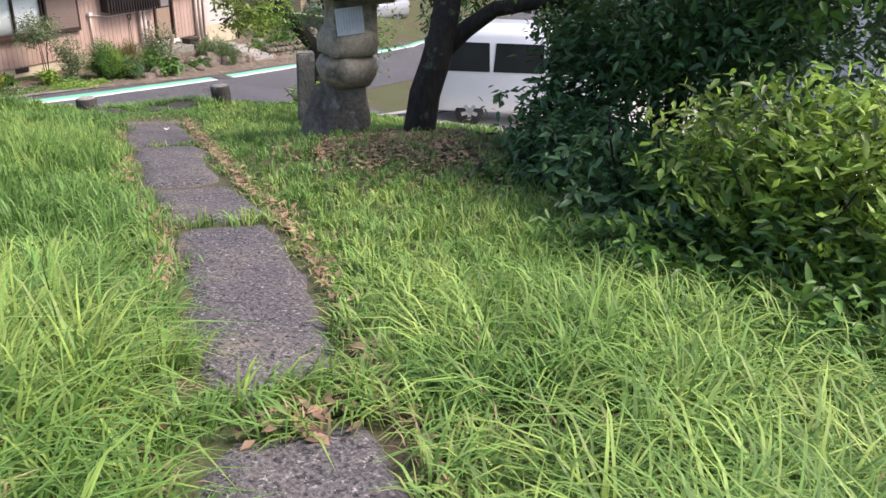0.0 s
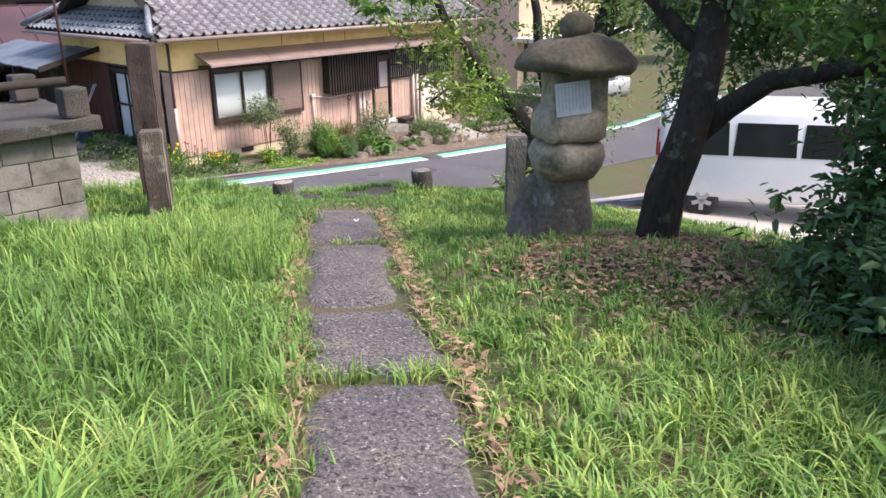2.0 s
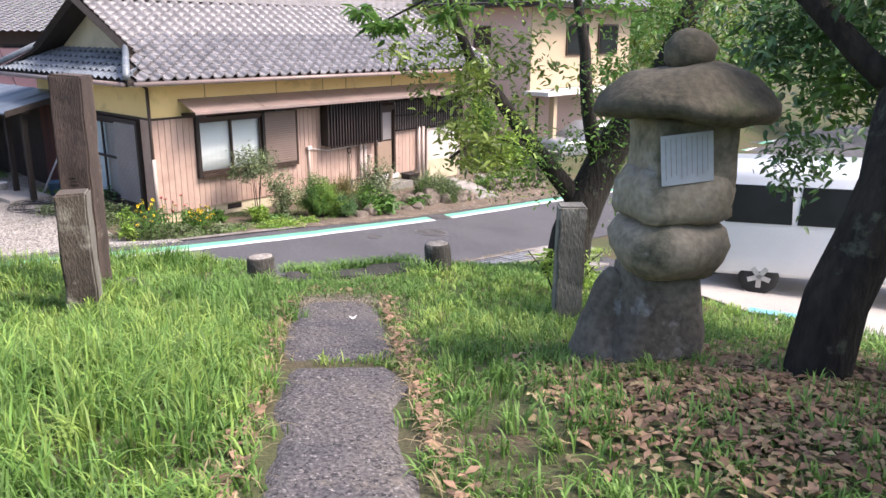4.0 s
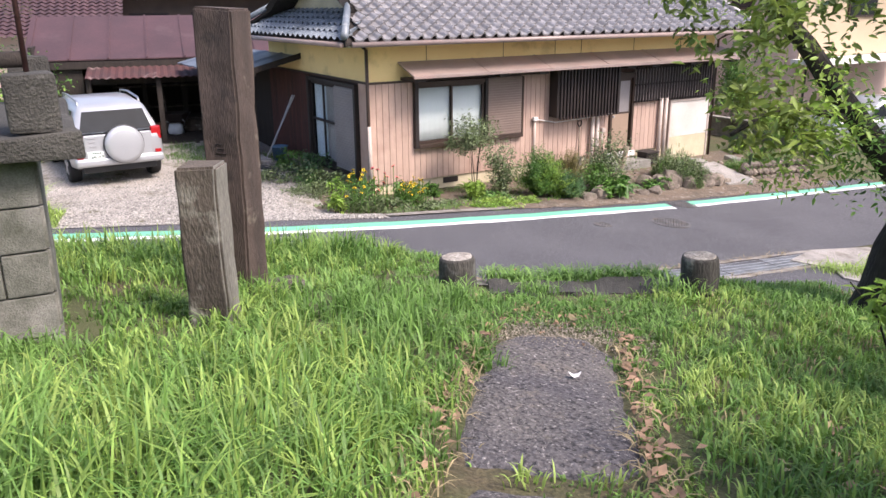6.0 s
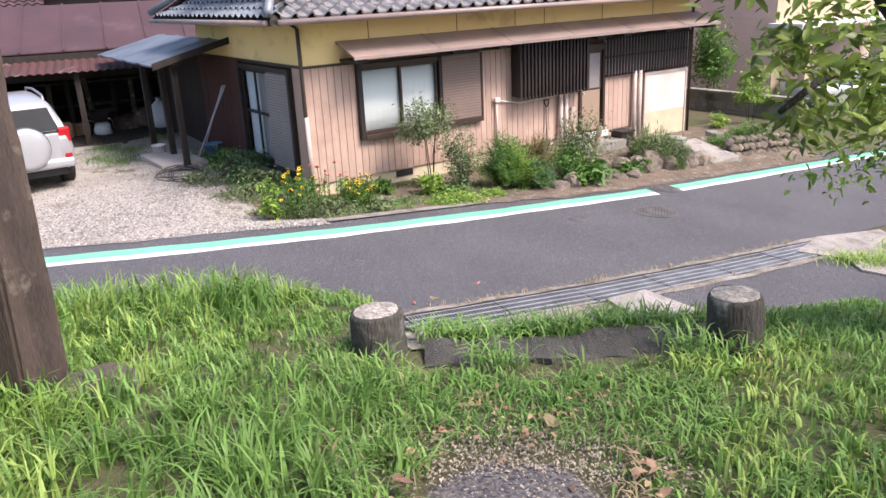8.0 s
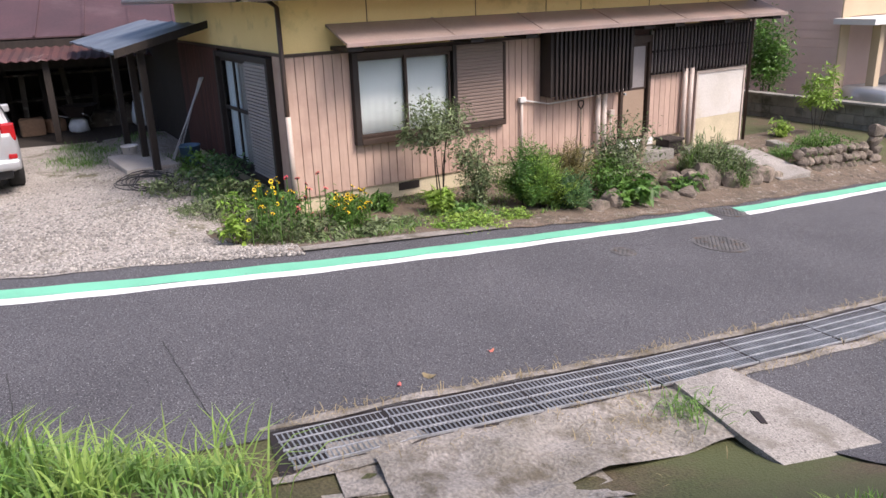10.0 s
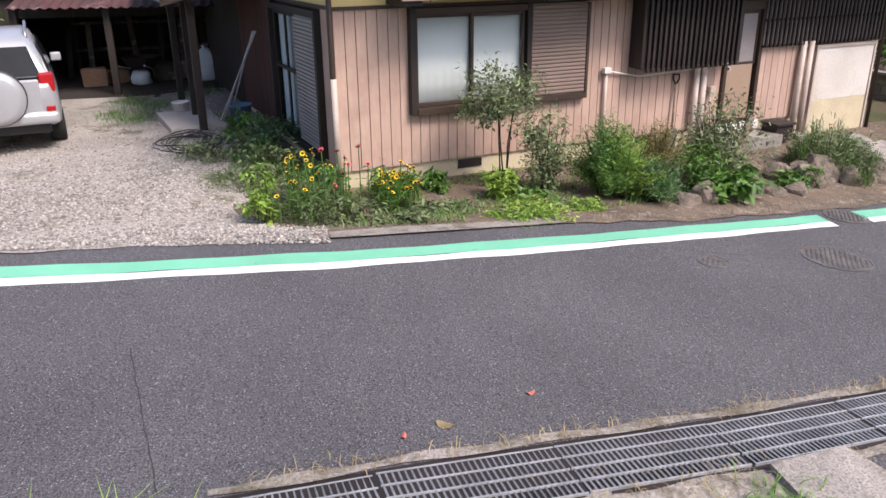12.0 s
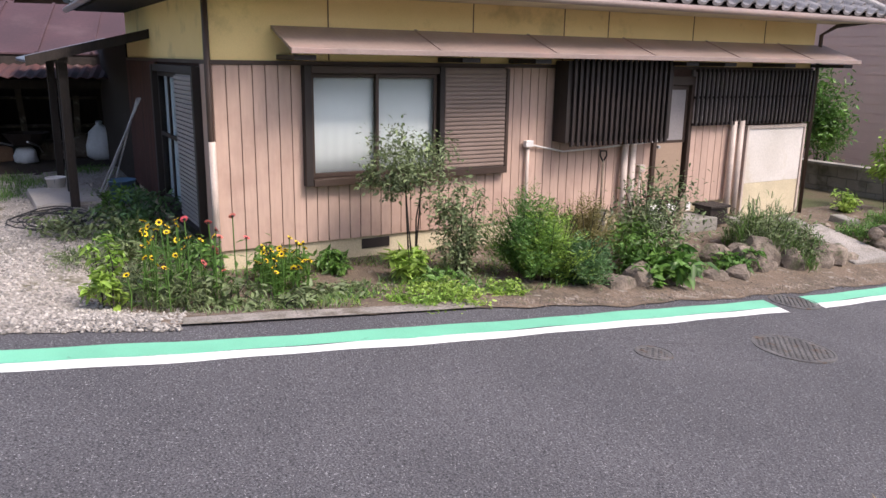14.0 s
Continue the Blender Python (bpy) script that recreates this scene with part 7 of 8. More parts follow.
box(bm, 7.3, -2.2, -3.3, 8.1, -1.1, -2.92, bevel=0.02)
bmesh.ops.subdivide_edges(bm, edges=bm.edges[:], cuts=2, use_grid_fill=True)
for v in bm.verts:
    if v.co.z > -3.1:
        v.co.z += 0.09 + 0.2 * (v.co.y + 1.3)
roughen(bm, 0.03, 3, 2)
part("slab", bm, M_FLAG, pl)
st = thing("bench_stone", HOUSE, "small dark box stand beside the door", "stand")
bm = bmesh.new()
box(bm, 6.68, -0.40, -2.84, 7.02, -0.1, -2.60, bevel=0.01)
part("box", bm, M_DARK, st)
bm = bmesh.new()
box(bm, 6.65, -0.43, -2.599, 7.05, -0.08, -2.56, bevel=0.008)
part("lid", bm, M_WOOD, st)
lg = thing("cut_trunk", Matrix(), "pale cut forked trunk standing in the bed", "tree stump")
x, y = hp_(5.1, 1.1)
z = zat(x, y)
bm = bmesh.new()
limb(bm, [(x, y, z - 0.1), (x + 0.05, y + 0.1, z + 0.35), (x + 0.05, y + 0.2, z + 0.72)], 0.07, 0.05, 1, 8, 0.02)
limb(bm, [(x + 0.04, y + 0.08, z + 0.3), (x + 0.05, y - 0.12, z + 0.62)], 0.045, 0.035, 2, 8, 0.02)
part("trunk", bm, M_CUT, lg, smooth=True)

# bushes beside and behind the car, woods behind
for i, (x, y, z, r, n, mm) in enumerate(((-20.3, -1.2, 0.5, 0.9, 1500, M_LEAFL), (-23.5, -1.6, 0.8, 1.2, 2600, M_LEAFM), (-26.5, -2.2, 1.2, 1.6, 3200, M_LEAFM), (-29.5, -3.2, 2.0, 2.2, 3600, M_LEAFM), (-24.9, 0.2, 0.9, 0.9, 1500, M_LEAFL), (-26.3, -0.6, 1.4, 1.2, 2400, M_LEAFM), (-25.0, -0.9, 1.0, 1.0, 1500, M_LEAFL), (-18.2, -1.4, 0.35, 0.6, 900, M_LEAFL))):
    zz = zat(x, y)
    shrub("yard_bush", "leafy green bush beside the parking yard", x, y, [([(x, y, zz + z * 0.7, r, r, z, n)], 0.10 if i else 0.07, mm)], 4, z, 0.015)
woods = []
for k in range(90):
    x, y = RNG.uniform(-62, -44), RNG.uniform(-45, 60)
    woods.append((x, y, zat(x, y) + 1.5, 2.8, 2.8, 2.4, 420))
wd = new("woods", mesh_np("woods", *leaf_cloud(woods, 0.55), [], M_LEAFM))
tagged(wd, "wooded hillside behind the houses", "woods", kind="stuff")
woods2 = [(RNG.uniform(-40, 30), RNG.uniform(34, 46), RNG.uniform(-1, 2), 3.0, 3.0, 3.0, 420) for k in range(34)]
wd = new("far_trees", mesh_np("far_trees", *leaf_cloud(woods2, 0.5), [], M_LEAFM))
tagged(wd, "distant trees past the driveway", "woods", kind="stuff")
woods3 = [(RNG.uniform(4, 14), RNG.uniform(-14, 12), RNG.uniform(1, 4), 2.4, 2.4, 2.2, 420) for k in range(24)]
wd = new("trees_behind", mesh_np("trees_behind", *leaf_cloud(woods3, 0.3), [], M_LEAFM))
tagged(wd, "trees at the upper end of the path", "woods", kind="stuff")


# ---------------------------------------------------------------- grass, litter, gravel
def blades(px, py, h, lean, width, heading, dz=0.0):
    n = len(px)
    base = np.stack([px, py, H(px, py) + dz], -1)
    d = np.stack([np.cos(heading), np.sin(heading), np.zeros(n)], -1)
    side = np.stack([-np.sin(heading), np.cos(heading), np.zeros(n)], -1)
    V = np.zeros((n, 7, 3))
    for i, (t, wf) in enumerate(((0, 0.8), (0.4, 1.0), (0.75, 0.7))):
        c = base + d * (h * lean * t * t)[:, None] + np.array([0, 0, 1.0]) * (h * (t - 0.42 * lean * t * t * t))[:, None]
        V[:, 2 * i] = c - side * (width * wf / 2)[:, None]
        V[:, 2 * i + 1] = c + side * (width * wf / 2)[:, None]
    V[:, 6] = base + d * (h * lean * 1.05)[:, None] + np.array([0, 0, 1.0]) * (h * (1 - 0.5 * lean))[:, None]
    o = (np.arange(n) * 7)[:, None]
    Q = np.concatenate([o + np.array([0, 1, 3, 2]), o + np.array([2, 3, 5, 4])])
    T = o + np.array([4, 5, 6])
    return V.reshape(-1, 3), Q, T


def grass_field(name, m, n_clumps, per, seed, hmul=1.0, keep=None):
    g = np.random.default_rng(seed)
    cx = g.uniform(-12.2, 1.2, n_clumps * 3)
    cy = g.uniform(-4.0, 9.6, n_clumps * 3)
    s, w = path_sw(cx, cy)
    edge = 0.33 + 0.05 * np.sin(s * 5.1) + 0.04 * np.sin(s * 11.3 + 1)
    on_slab = (np.abs(w) < edge) & (s > -2) & (s < 7.6) & ~((s > 0.25) & (s < 0.55)) & ~((np.abs(s - 5.86) < 0.08) & (w > -0.1)) & ~(np.abs(s - 2.82) < 0.05)
    near = np.exp(-np.maximum(0, np.abs(w) - 2.5) / 2.0)
    litter = np.maximum(np.exp(-((cx + 4.2) ** 2 + (cy - 5.7) ** 2) / 1.3), 0.85 * np.exp(-((cx + 4.6) ** 2 + (cy - 4.75) ** 2) / 0.5))
    kerb_x = -9.05 + 0.375 * (cy - 4.78)
    steps_ = (cy > 4.75) & (cy < 6.0) & (np.abs(cx - kerb_x) < 0.2) | (cx < kerb_x) & (cx > -12.2) & (cy > 4.8) & (cy < 6.45) | ((s > 7.5) & (s < 8.0) & (np.abs(w) < 0.3))
    keep_ = ~on_slab & (g.random(len(cx)) < near * (1 - 0.85 * litter)) & ~steps_ & (cx > np.interp(cy, [-4, 3, 4.8, 4.9, 7.8, 9.6], [-12.0, -12.0, -11.9, -10.2, -10.0, -9.6]))
    if keep is not None:
        keep_ &= keep(cx, cy, s, w)
    cx, cy, s, w = [v[keep_][:n_clumps] for v in (cx, cy, s, w)]
    k = np.repeat(np.arange(len(cx)), per)
    n = len(k)
    px, py = cx[k] + g.normal(0, 0.035, n), cy[k] + g.normal(0, 0.035, n)
    ps, pw = path_sw(px, py)
    tall = 0.16 + 0.25 * np.clip((2.2 - ps) / 3.0, 0, 1) + 0.10 * (pw < -0.3) * np.clip((8.4 - ps) / 3, 0.2, 1) + 0.06 * (px < -9.6) * (py < 4.85)
    tall *= np.where(np.abs(pw) < 0.55, 0.62, 1.0) * np.where((pw > 0.3) & (ps > 2.5), 0.72, 1.0)
    tall *= 0.85 + 0.25 * np.sin(px * 2.3 + 1) * np.sin(py * 1.9)
    tall *= np.where((px > -9.2) & (px < -8.0) & (py > 1.9) & (py < 2.9), 0.4, 1.0)
    tall *= np.where((px < -9.0) & (px > -9.9) & (py < 4.7), 0.72, 1.0)
    tall *= np.where((px < -9.0) & (py < 5.0), np.clip((4.85 - py) / 0.7, 0.35, 1), 1.0)
    h = tall * (0.55 + 0.75 * g.random(n)) * hmul
    lean = np.clip(g.normal(0.55, 0.3, n) + 0.35 * np.clip((2.4 - ps) / 2.5, 0, 1), 0.05, 1.4)
    heading = (g.random(len(cx)) * 2 * np.pi)[k] + g.normal(0, 0.9, n)
    width = 0.005 + 0.007 * g.random(n)
    V, Q, T = blades(px, py, h, lean, width, heading)
    ob = new(name, mesh_np(name, V, Q, T, m))
    return tagged(ob, "long arching green grass on the slope", "grass", kind="stuff")


grass_field("grass", M_GRASS, 9500, 13, 3)
# sun-bright copy of the grass, thicker towards the path's start
grass_field("yellow_green_grass", M_GRASSY, 4200, 12, 4, 1.08, lambda x, y, s, w: (np.sin(x * 1.7) + np.cos(y * 2.1) + 0.9 * np.clip(2.5 - s, 0, 2) > -0.3))
grass_field("short_grass", M_GRASS, 5200, 11, 12, 0.42)
grass_field("dry_grass", M_STRAW, 900, 6, 6, 0.7, lambda x, y, s, w: (np.abs(w) < 0.6) | (w > 0.6) | (s < 1.5))
def plume(name, label, u, v, h, r, n, m, seed, width=0.010, m2=None):
    """A bush of many narrow arching leaves on thin stems."""
    x, y = hp_(u, v)
    t = shrub(name, label, x, y, [], 7, h * 0.8, 0.006, r * 0.5)
    n = n // 2
    for k, mm in enumerate([m] + ([m2] if m2 else [])):
        g = np.random.default_rng(seed + k)
        a = g.random(n) * 6.28
        rim = r * (1 + 0.35 * np.sin(a * 3 + seed) * np.sin(a * 2 + 1.3 * seed))
        q = np.sqrt(g.random(n)) * rim
        lift = g.random(n) ** 1.2 * h * (0.75 + 0.35 * np.sin(a * 4 + q * 9 + seed)) * np.clip(1 - 0.55 * q / r, 0.1, 1)
        V, Q, T = blades(x + q * np.cos(a), y + q * np.sin(a), h * (0.10 + 0.20 * g.random(n)), 0.2 + 1.0 * g.random(n), np.full(n, width), a + g.normal(0, 1.1, n), lift)
        o = new("foliage", mesh_np("foliage", V, Q, T, mm))
        o.parent = t
    z = zat(x, y)
    crown("foliage", [(x, y, z + h * 0.42, r * 1.05, r * 1.05, h * 0.46, n), (x + r * 0.45, y + r * 0.4, z + h * 0.3, r * 0.7, r * 0.7, h * 0.35, n // 2)], 0.05 + 0.03 * h, m, t, ratio=0.26, droop=-0.25)


def fronds_mesh(x, y, z, h, r, fronds, m, seed, size, parent, thin=0.11, per=46):
    """Arching fronds from (x, y, z), each lined with many small narrow leaflets."""
    g = np.random.default_rng(seed)
    a = g.random(fronds) * 6.28
    reach = r * np.sqrt(g.random(fronds)) * (0.8 + 0.35 * np.sin(a * 3 + seed))
    top = h * (0.35 + 0.65 * g.random(fronds)) * (1 - 0.45 * reach / r)
    k = np.repeat(np.arange(fronds), per)
    f = np.tile(np.linspace(0.25, 1, per), fronds)
    along = reach[k] * f ** 1.4
    p = np.stack([x + along * np.cos(a[k]), y + along * np.sin(a[k]), z + top[k] * (1.15 * f - 0.15 * f ** 4)], -1) + g.normal(0, 0.018, (len(k), 3))
    side = np.where(np.arange(len(k)) % 2, 1.0, -1.0)
    d = np.stack([np.cos(a[k] + side * 1.1), np.sin(a[k] + side * 1.1), 0.55 + g.normal(0, 0.3, len(k))], -1) + g.normal(0, 0.3, (len(k), 3))
    d /= np.linalg.norm(d, axis=1)[:, None]
    l = (size * (0.6 + 0.8 * g.random(len(k))) * (1.15 - 0.5 * f))[:, None]
    s = np.cross(d, g.normal(size=(len(k), 3)))
    s /= np.linalg.norm(s, axis=1)[:, None]
    V = np.stack([p, p + d * l * 0.5 + s * l * thin, p + d * l, p + d * l * 0.5 - s * l * thin], 1).reshape(-1, 3)
    o = new("foliage", mesh_np("foliage", V, np.arange(len(V)).reshape(-1, 4), [], m))
    o.parent = parent


def feather_bush(label, u, v, h, r, fronds, m, seed, size=0.05):
    x, y = hp_(u, v)
    t = shrub("feathery_bush", label, x, y, [], 8, h * 0.75, 0.007, r * 0.5)
    fronds_mesh(x, y, zat(x, y), h, r, fronds, m, seed, size, t)


fern = shrub("fern_shrub", "light green shrub of ferny fronds above the undergrowth", -0.8, 3.8, [], 7, 0.7, 0.01, 0.4)
fronds_mesh(-0.8, 3.75, zat(-0.8, 3.8), 1.0, 0.75, 110, M_LEAFL, 41, 0.12, fern, 0.13, 26)
fronds_mesh(-0.2, 3.5, zat(-0.2, 3.5), 0.9, 0.6, 70, M_LEAFL, 42, 0.12, fern, 0.13, 26)
feather_bush("dark green feathery bush by the house", 2.75, 1.5, 1.08, 0.6, 420, M_LEAFM, 21, 0.06)
feather_bush("bright green feathery bush by the house", 2.85, 1.75, 0.9, 0.5, 170, M_LEAFL, 31, 0.06)
feather_bush("brownish feathery bush by the house", 3.5, 1.5, 1.0, 0.45, 330, M_LEAFB, 22, 0.05)
feather_bush("dark low feathery bush at the kerb", 3.1, 1.95, 0.6, 0.5, 220, M_LEAFD, 33, 0.06)
plume("round_bush", "rounded light green bush of fine upright leaves", 6.35, 1.6, 0.72, 0.55, 2200, M_LEAFO, 23, 0.011, M_LEAFM)
plume("fine_leaved_clump", "fine grassy green clump on the stone edge", 8.45, 1.55, 0.3, 0.4, 1500, M_LEAFM, 24, 0.010)
plume("fine_leaved_clump", "fine grassy green clump on the stone edge", 9.5, 1.45, 0.42, 0.5, 1800, M_LEAFM, 25, 0.010)
plume("fine_leaved_clump", "loose grey-green weeds beside the flowers", -0.7, 0.9, 0.42, 0.5, 1300, M_LEAFO, 26, 0.009)
plume("fine_leaved_clump", "loose green weeds beside the house wall", -0.6, -0.9, 0.4, 0.55, 1400, M_LEAFM, 27, 0.009)
plume("fine_leaved_clump", "loose grey-green weeds on the gravel", -1.1, -0.3, 0.25, 0.5, 900, M_LEAFO, 28, 0.008)
# dry stalks and litter along the slab edges
g = np.random.default_rng(9)
n = 1500
s = g.uniform(-1.6, 7.8, n)
w = (0.31 + np.abs(g.normal(0, 0.07, n))) * np.where(g.random(n) < 0.5, -1, 1)
px, py = path_xy(s, w)
V, Q, T = blades(px, py, 0.04 + 0.06 * g.random(n), 1.2 + 0.3 * g.random(n), np.full(n, 0.006), g.random(n) * 6.28, 0.02)
tagged(new("dry_edge_grass", mesh_np("dry_edge_grass", V, Q, T, M_STRAW)), "dry straw-coloured grass along the path's edges", "grass", kind="stuff")


def scatter_leaves(name, px, py, size, m, label, dz=0.012, seed=1):
    g = np.random.default_rng(seed)
    n = len(px)
    a = g.random(n) * 6.28
    l = size * (0.6 + 0.8 * g.random(n))
    d = np.stack([np.cos(a), np.sin(a), g.normal(0, 0.2, n)], -1) * l[:, None]
    sd = np.stack([-np.sin(a), np.cos(a), g.normal(0, 0.25, n)], -1) * (l * 0.5)[:, None]
    c = np.stack([px, py, H(px, py) + dz + 0.02 * g.random(n)], -1)
    q = np.stack([c - d * 0.5, c + sd * 0.5 + np.array([0, 0, 0.006]), c + d * 0.5, c - sd * 0.5 + np.array([0, 0, 0.006])], 1).reshape(-1, 3)
    ob = new(name, mesh_np(name, q, np.arange(len(q)).reshape(-1, 4), [], m))
    return tagged(ob, label, "leaf litter", kind="stuff")


n = 5200
lx, ly = g.normal(-4.2, 0.95, n), g.normal(5.75, 0.8, n)
lx[:1500], ly[:1500] = g.normal(-4.6, 0.5, 1500), g.normal(4.75, 0.4, 1500)
ok = path_sw(lx, ly)[1] > 0.9
scatter_leaves("leaf_litter", lx[ok], ly[ok], 0.06, M_LITTER, "brown fallen leaves under the trees", 0.015)
n = 3200
lx, ly = g.normal(-4.3, 1.0, n), g.normal(5.2, 0.8, n)
ok = path_sw(lx, ly)[1] > 0.8
scatter_leaves("straw_litter", lx[ok], ly[ok], 0.045, M_STRAW, "pale dry straw and leaf scraps under the trees", 0.02, 21)
n = 700
s = g.uniform(-1.6, 7.7, n)
w = (0.33 + np.abs(g.normal(0, 0.06, n))) * np.where(g.random(n) < 0.35, -1, 1)
scatter_leaves("path_litter", *path_xy(s, w), 0.05, M_LITTER, "brown fallen leaves along the path", 0.04, 2)
s, w = g.normal(0.36, 0.09, 130), g.normal(0.1, 0.15, 130)
scatter_leaves("path_litter", *path_xy(s, w), 0.05, M_LITTER, "reddish fallen leaves between two slabs", 0.03, 3)
n = 2600
s, w = 7.58 + g.normal(0, 0.16, n), g.normal(0.02, 0.24, n)
scatter_leaves("path_crumbs", *path_xy(s, w), 0.014, M_CRUMB, "pale crumbled dry litter at the path's end", 0.012, 14)
n = 1500
s, w = g.uniform(7.75, 8.35, n), g.uniform(-0.75, 0.75, n)
V, Q, T = blades(*path_xy(s, w), 0.04 + 0.07 * g.random(n), 0.7 + 0.4 * g.random(n), np.full(n, 0.006), g.random(n) * 6.28)
tagged(new("low_grass", mesh_np("low_grass", V, Q, T, M_GRASS)), "thin low grass between path and kerb", "grass", kind="stuff")
scatter_leaves("path_litter", g.normal(-8.25, 0.14, 160), g.normal(4.78, 0.26, 160), 0.03, M_LITTER, "brown fallen leaves at the path's end", 0.02, 4)


def single_leaf(x, y, size, m, label, seed, dz=0.02):
    bm = bmesh.new()
    ring = [bm.verts.new((size * (0.5 * math.cos(a)), size * 0.32 * math.sin(a), 0.012 * math.cos(2 * a) + 0.006)) for a in np.linspace(0, 2 * math.pi, 10)[:-1]]
    c = bm.verts.new((0, 0, 0.0))
    for i in range(9):
        bm.faces.new((c, ring[i], ring[(i + 1) % 9]))
    ob = new("fallen_leaf", finish("fallen_leaf", bm, m))
    ob.matrix_world = pose(x, y, zat(x, y) + dz, 0, 0, seed * 50)
    tagged(ob, label, "leaf")


single_leaf(-12.88, 6.25, 0.11, M_STRAW, "pale dry leaf on the asphalt", 1)
single_leaf(-13.15, 6.85, 0.06, M_PETALP, "small red leaf on the asphalt", 2)
single_leaf(-12.8, 6.0, 0.05, M_PETALP, "small red leaf on the asphalt", 3)
single_leaf(-8.13, 4.93, 0.09, M_STRAW, "pale dry leaf at the path's end", 4, 0.05)
single_leaf(-7.29, 4.47, 0.06, M_WHITE, "white petal on the path", 5, 0.05)

# pebbles of the yard
n = 22000
px = -15.75 - np.abs(g.normal(0, 2.6, n))
py = g.uniform(-1.5, 5.9, n)
ok = (px > -26) & (px < white_x(py) - 0.55) & ~((px < -17.3) & (py > 4.9))
px, py = px[ok], py[ok]
n = len(px)
ico = np.array([(1, 0, 0), (-1, 0, 0), (0, 1, 0), (0, -1, 0), (0, 0, 1), (0, 0, -1)], float)
face = np.array([(0, 2, 4), (2, 1, 4), (1, 3, 4), (3, 0, 4), (2, 0, 5), (1, 2, 5), (3, 1, 5), (0, 3, 5)])
r = (0.012 + 0.016 * g.random(n))[:, None, None]
P = ico[None] * r * (0.6 + 0.8 * g.random((n, 6, 1)))
a = g.random(n) * 6.28
ca, sa = np.cos(a)[:, None], np.sin(a)[:, None]
P = np.stack([P[..., 0] * ca - P[..., 1] * sa, P[..., 0] * sa + P[..., 1] * ca, P[..., 2] * 0.7], -1)
P += np.stack([px, py, H(px, py) + 0.016], -1)[:, None]
T = (np.arange(n) * 6)[:, None, None] + face[None]
tagged(new("pebbles", mesh_np("pebbles", P.reshape(-1, 3), [], T.reshape(-1, 3), M_PEBBLE)), "loose pale pebbles of the parking yard", "gravel", kind="stuff")
# green tufts beside the drain slab and behind the kerb
n = 2300
xx = np.concatenate([g.normal(-11.9, 0.1, 200), g.normal(-9.4, 0.09, 2100)])
yy = np.concatenate([g.normal(7.75, 0.12, 200), np.repeat(g.uniform(4.85, 6.0, 21), 100) + g.normal(0, 0.045, 2100)])
xx[200:] = -9.05 + 0.375 * (yy[200:] - 4.78) + np.where(np.arange(2100) % 1000 < 850, -0.24, 0.2) + g.normal(0, 0.06, 2100)
V, Q, T = blades(xx, yy, 0.04 + 0.13 * g.random(n) ** 2, 0.6 + 0.4 * g.random(n), np.full(n, 0.008), g.random(n) * 6.28, 0.04)
tagged(new("green_tufts", mesh_np("green_tufts", V, Q, T, M_GRASS)), "green grass tufts in the paving gaps", "weeds", kind="stuff")
n = 900
k = g.integers(0, 4, n)
px, py = np.array([-12.55, -12.4, -12.7, -12.3])[k] + g.normal(0, 0.1, n), np.array([11.6, 12.2, 12.7, 11.9])[k] + g.normal(0, 0.18, n)
V, Q, T = blades(px, py, 0.05 + 0.12 * g.random(n), 0.6 + 0.4 * g.random(n), np.full(n, 0.011), g.random(n) * 6.28, 0.03)
tagged(new("green_tufts", mesh_np("green_tufts", V, Q, T, M_GRASSY)), "yellow-green grass tufts between the broken pavers", "weeds", kind="stuff")
# tall grass at the foot of the bank
n = 420
yy = np.concatenate([g.uniform(3.3, 4.75, 240), np.repeat(np.array([3.75, 4.15, 4.2, 4.55, 4.7, 4.9]), 30) + g.normal(0, 0.05, 180)])
xx = -11.5 + g.normal(0, 0.07, n)
V, Q, T = blades(xx, yy, 0.25 + 0.4 * g.random(n), 0.35 + 0.5 * g.random(n), np.full(n, 0.012), g.random(n) * 6.28)
tagged(new("bank_grass", mesh_np("bank_grass", V, Q, T, M_GRASSY)), "tall sunlit grass at the foot of the bank", "grass", kind="stuff")
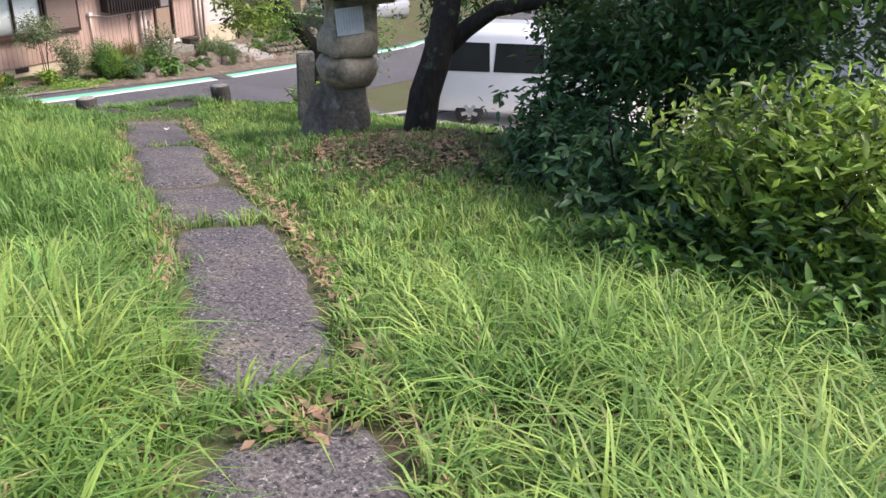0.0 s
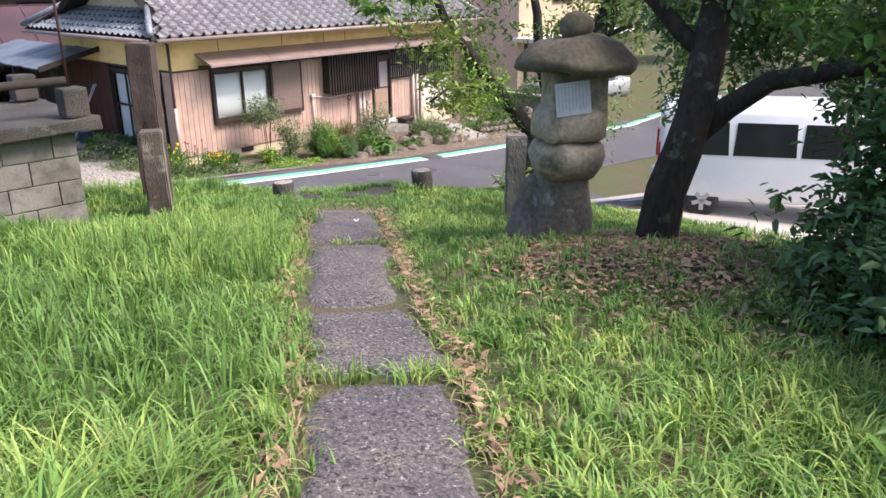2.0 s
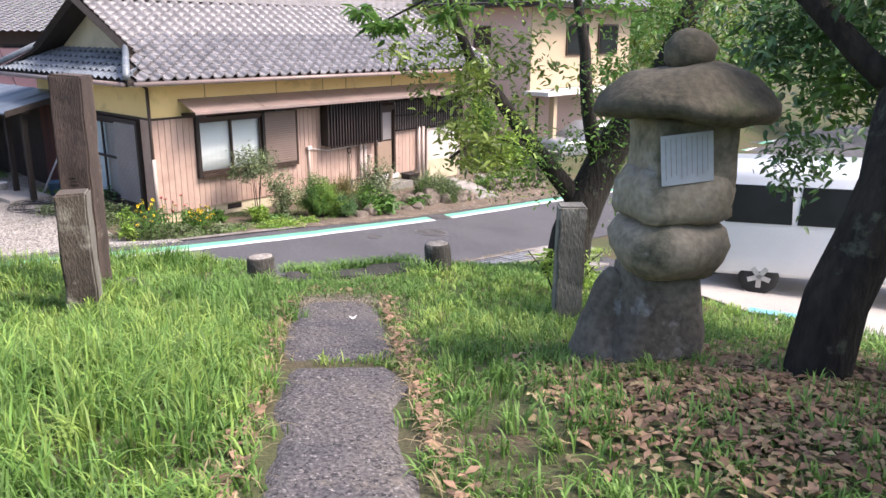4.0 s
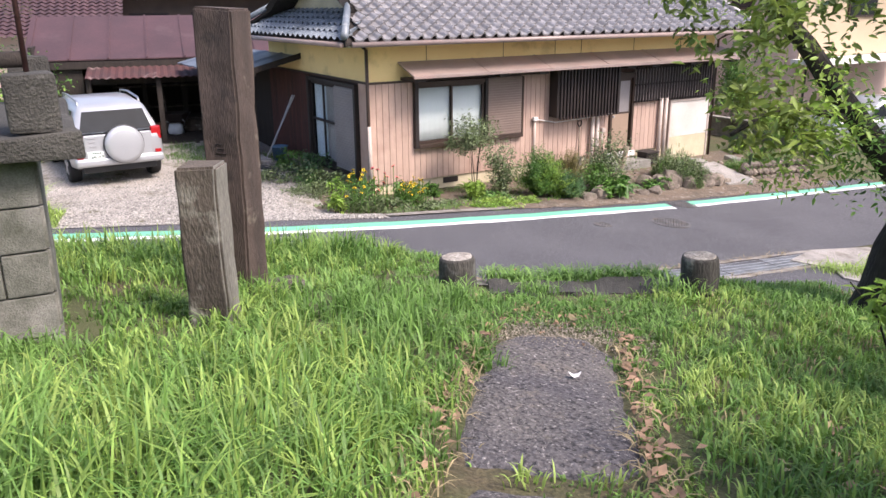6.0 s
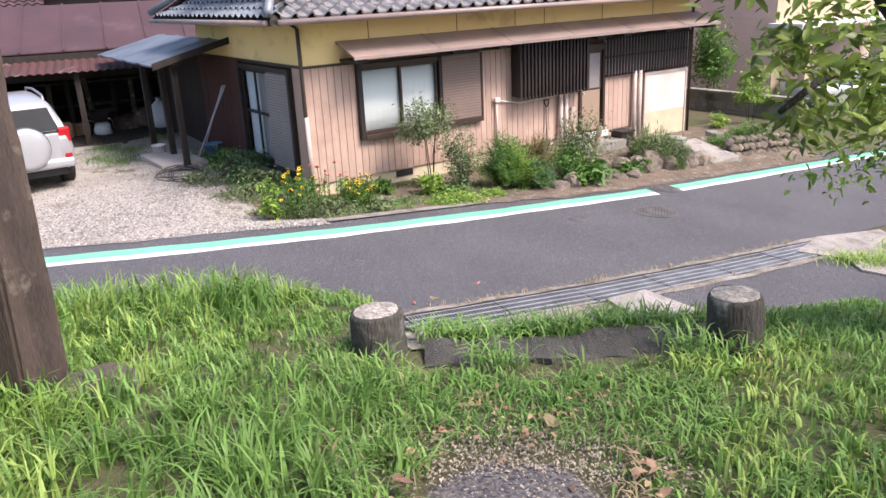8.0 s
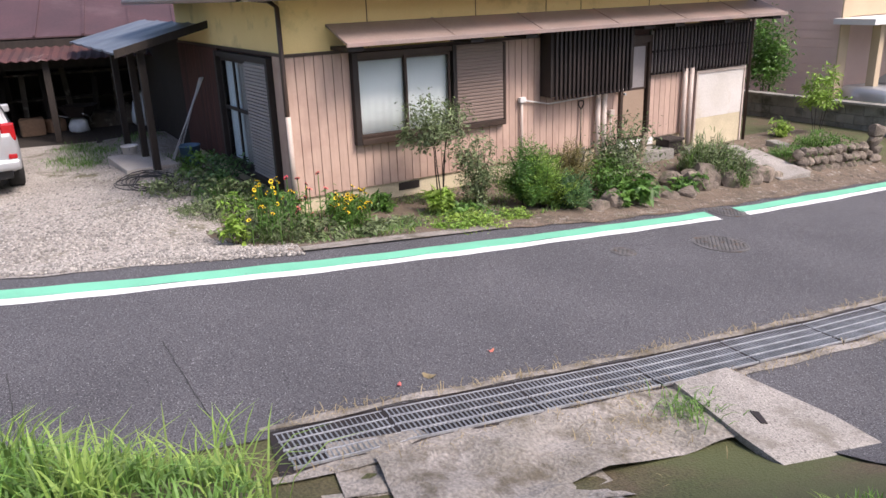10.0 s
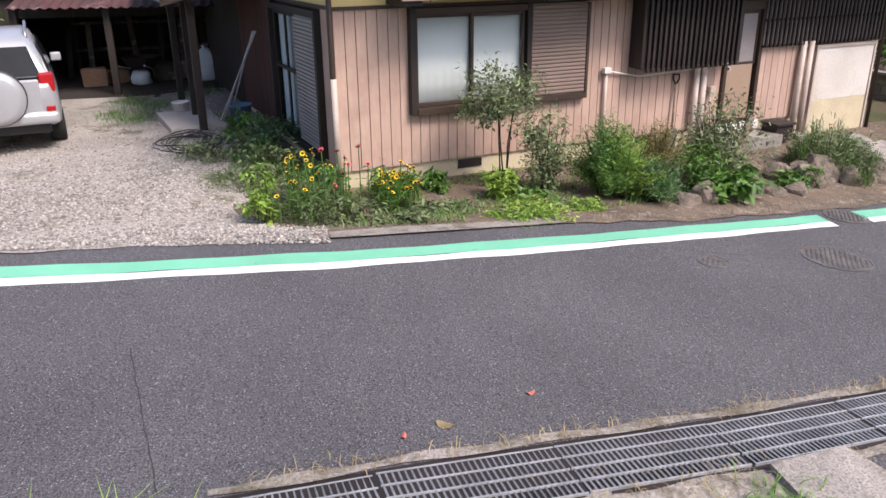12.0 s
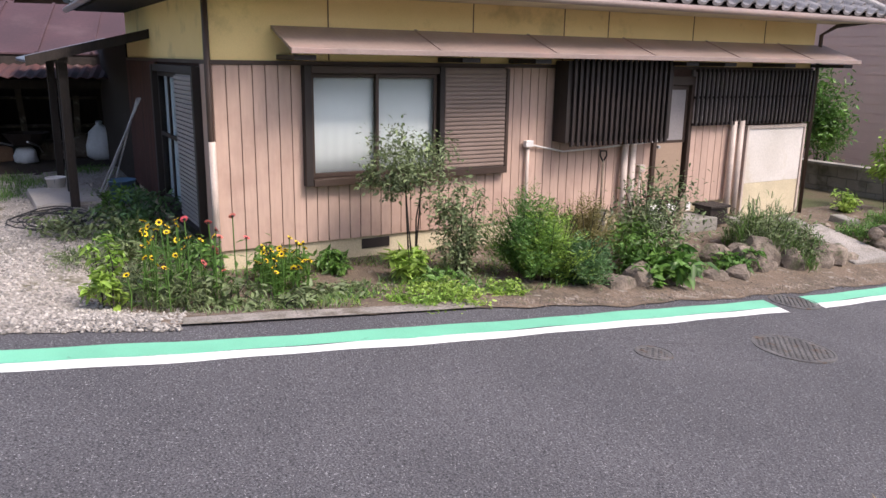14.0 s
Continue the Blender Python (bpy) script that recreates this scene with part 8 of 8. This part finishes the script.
# weeds along the drain, the kerb and the gravel's edge
n = 900
yy = np.concatenate([g.uniform(5.1, 11.5, 450), g.normal(7.3, 0.25, 200), g.uniform(5.0, 12.0, 250)])
xx = grate_x(yy) + np.concatenate([g.normal(-0.06, 0.03, 450), g.normal(0.75, 0.25, 200), g.normal(0.52, 0.04, 250)])
V, Q, T = blades(xx, yy, 0.03 + 0.06 * g.random(n), 0.9 + 0.4 * g.random(n), np.full(n, 0.005), g.random(n) * 6.28, 0.02)
tagged(new("drain_weeds", mesh_np("drain_weeds", V, Q, T, M_STRAW)), "dry weeds along the drain edges", "weeds", kind="stuff")
for m_, n, u0, u1, h0, lb in ((M_LEAFO, 2600, -0.6, 4.5, 0.10, "low grey-green weeds in the front bed"), (M_LEAFM, 3400, -0.4, 5.2, 0.12, "low green weeds in the front bed"), (M_LEAFL, 1500, 0.2, 4.0, 0.07, "yellow-green creeping weeds in the front bed"), (M_LEAFM, 700, 5.2, 9.5, 0.08, "sparse weeds on the bare bank")):
    uu, vv = g.uniform(u0, u1, n), g.uniform(0.05, 2.05, n)
    P = np.array([hp_(u, v) for u, v in zip(uu, vv)])
    ok = (P[:, 0] < white_x(P[:, 1]) - 0.75) & (np.sin(uu * 4.1) + np.sin(vv * 5.3 + uu) > -0.7)
    k = ok.sum()
    V, Q, T = blades(P[ok, 0], P[ok, 1], 0.04 + h0 * g.random(k), 0.7 + 0.4 * g.random(k), np.full(k, 0.010), g.random(k) * 6.28)
    tagged(new("bed_weeds", mesh_np("bed_weeds", V, Q, T, m_)), lb, "weeds", kind="stuff")
n = 2600
k = g.integers(0, 6, n)
px = np.array([-24.9, -24.2, -23.6, -25.2, -23.1, -22.4])[k] + g.normal(0, 0.3, n)
py = np.array([3.0, 3.5, 2.9, 4.2, 3.3, 4.9])[k] + g.normal(0, 0.22, n)
V, Q, T = blades(px, py, 0.03 + 0.09 * g.random(n), 0.6 + 0.4 * g.random(n), np.full(n, 0.009), g.random(n) * 6.28, 0.015)
tagged(new("yard_grass", mesh_np("yard_grass", V, Q, T, M_LEAFM)), "thin grass patches on the gravel before the shed", "grass", kind="stuff")
n = 11000
px, py = g.uniform(-19.9, -16.0, n), g.uniform(-1.8, 1.0, n)
py = np.where(px < -18.6, py - 0.5, py)
V, Q, T = blades(px, py, (0.15 + 0.45 * g.random(n)) * np.clip((1.1 - py) / 0.6, 0.3, 1), 0.5 + 0.3 * g.random(n), np.full(n, 0.014), g.random(n) * 6.28)
tagged(new("yard_weeds", mesh_np("yard_weeds", V, Q, T, M_GRASSY)), "tall yellow-green weeds beside the parking yard", "weeds", kind="stuff")

# grit and crumbs along the bed's edge
n = 2600
yy = g.uniform(8.0, 16.5, n)
xx = white_x(yy) - np.interp(yy, [8.2, 9.6, 17], [0.74, 0.5, 0.44]) + g.normal(-0.16, 0.06, n)
r = (0.006 + 0.014 * g.random(n) ** 2)[:, None, None]
P = ico[None] * r * (0.6 + 0.8 * g.random((n, 6, 1))) + np.stack([xx, yy, H(xx, yy) + 0.02], -1)[:, None]
T = (np.arange(n) * 6)[:, None, None] + face[None]
tagged(new("grit", mesh_np("grit", P.reshape(-1, 3), [], T.reshape(-1, 3), M_ROCK)), "brown grit and crumbled earth at the bed's edge", "gravel", kind="stuff")
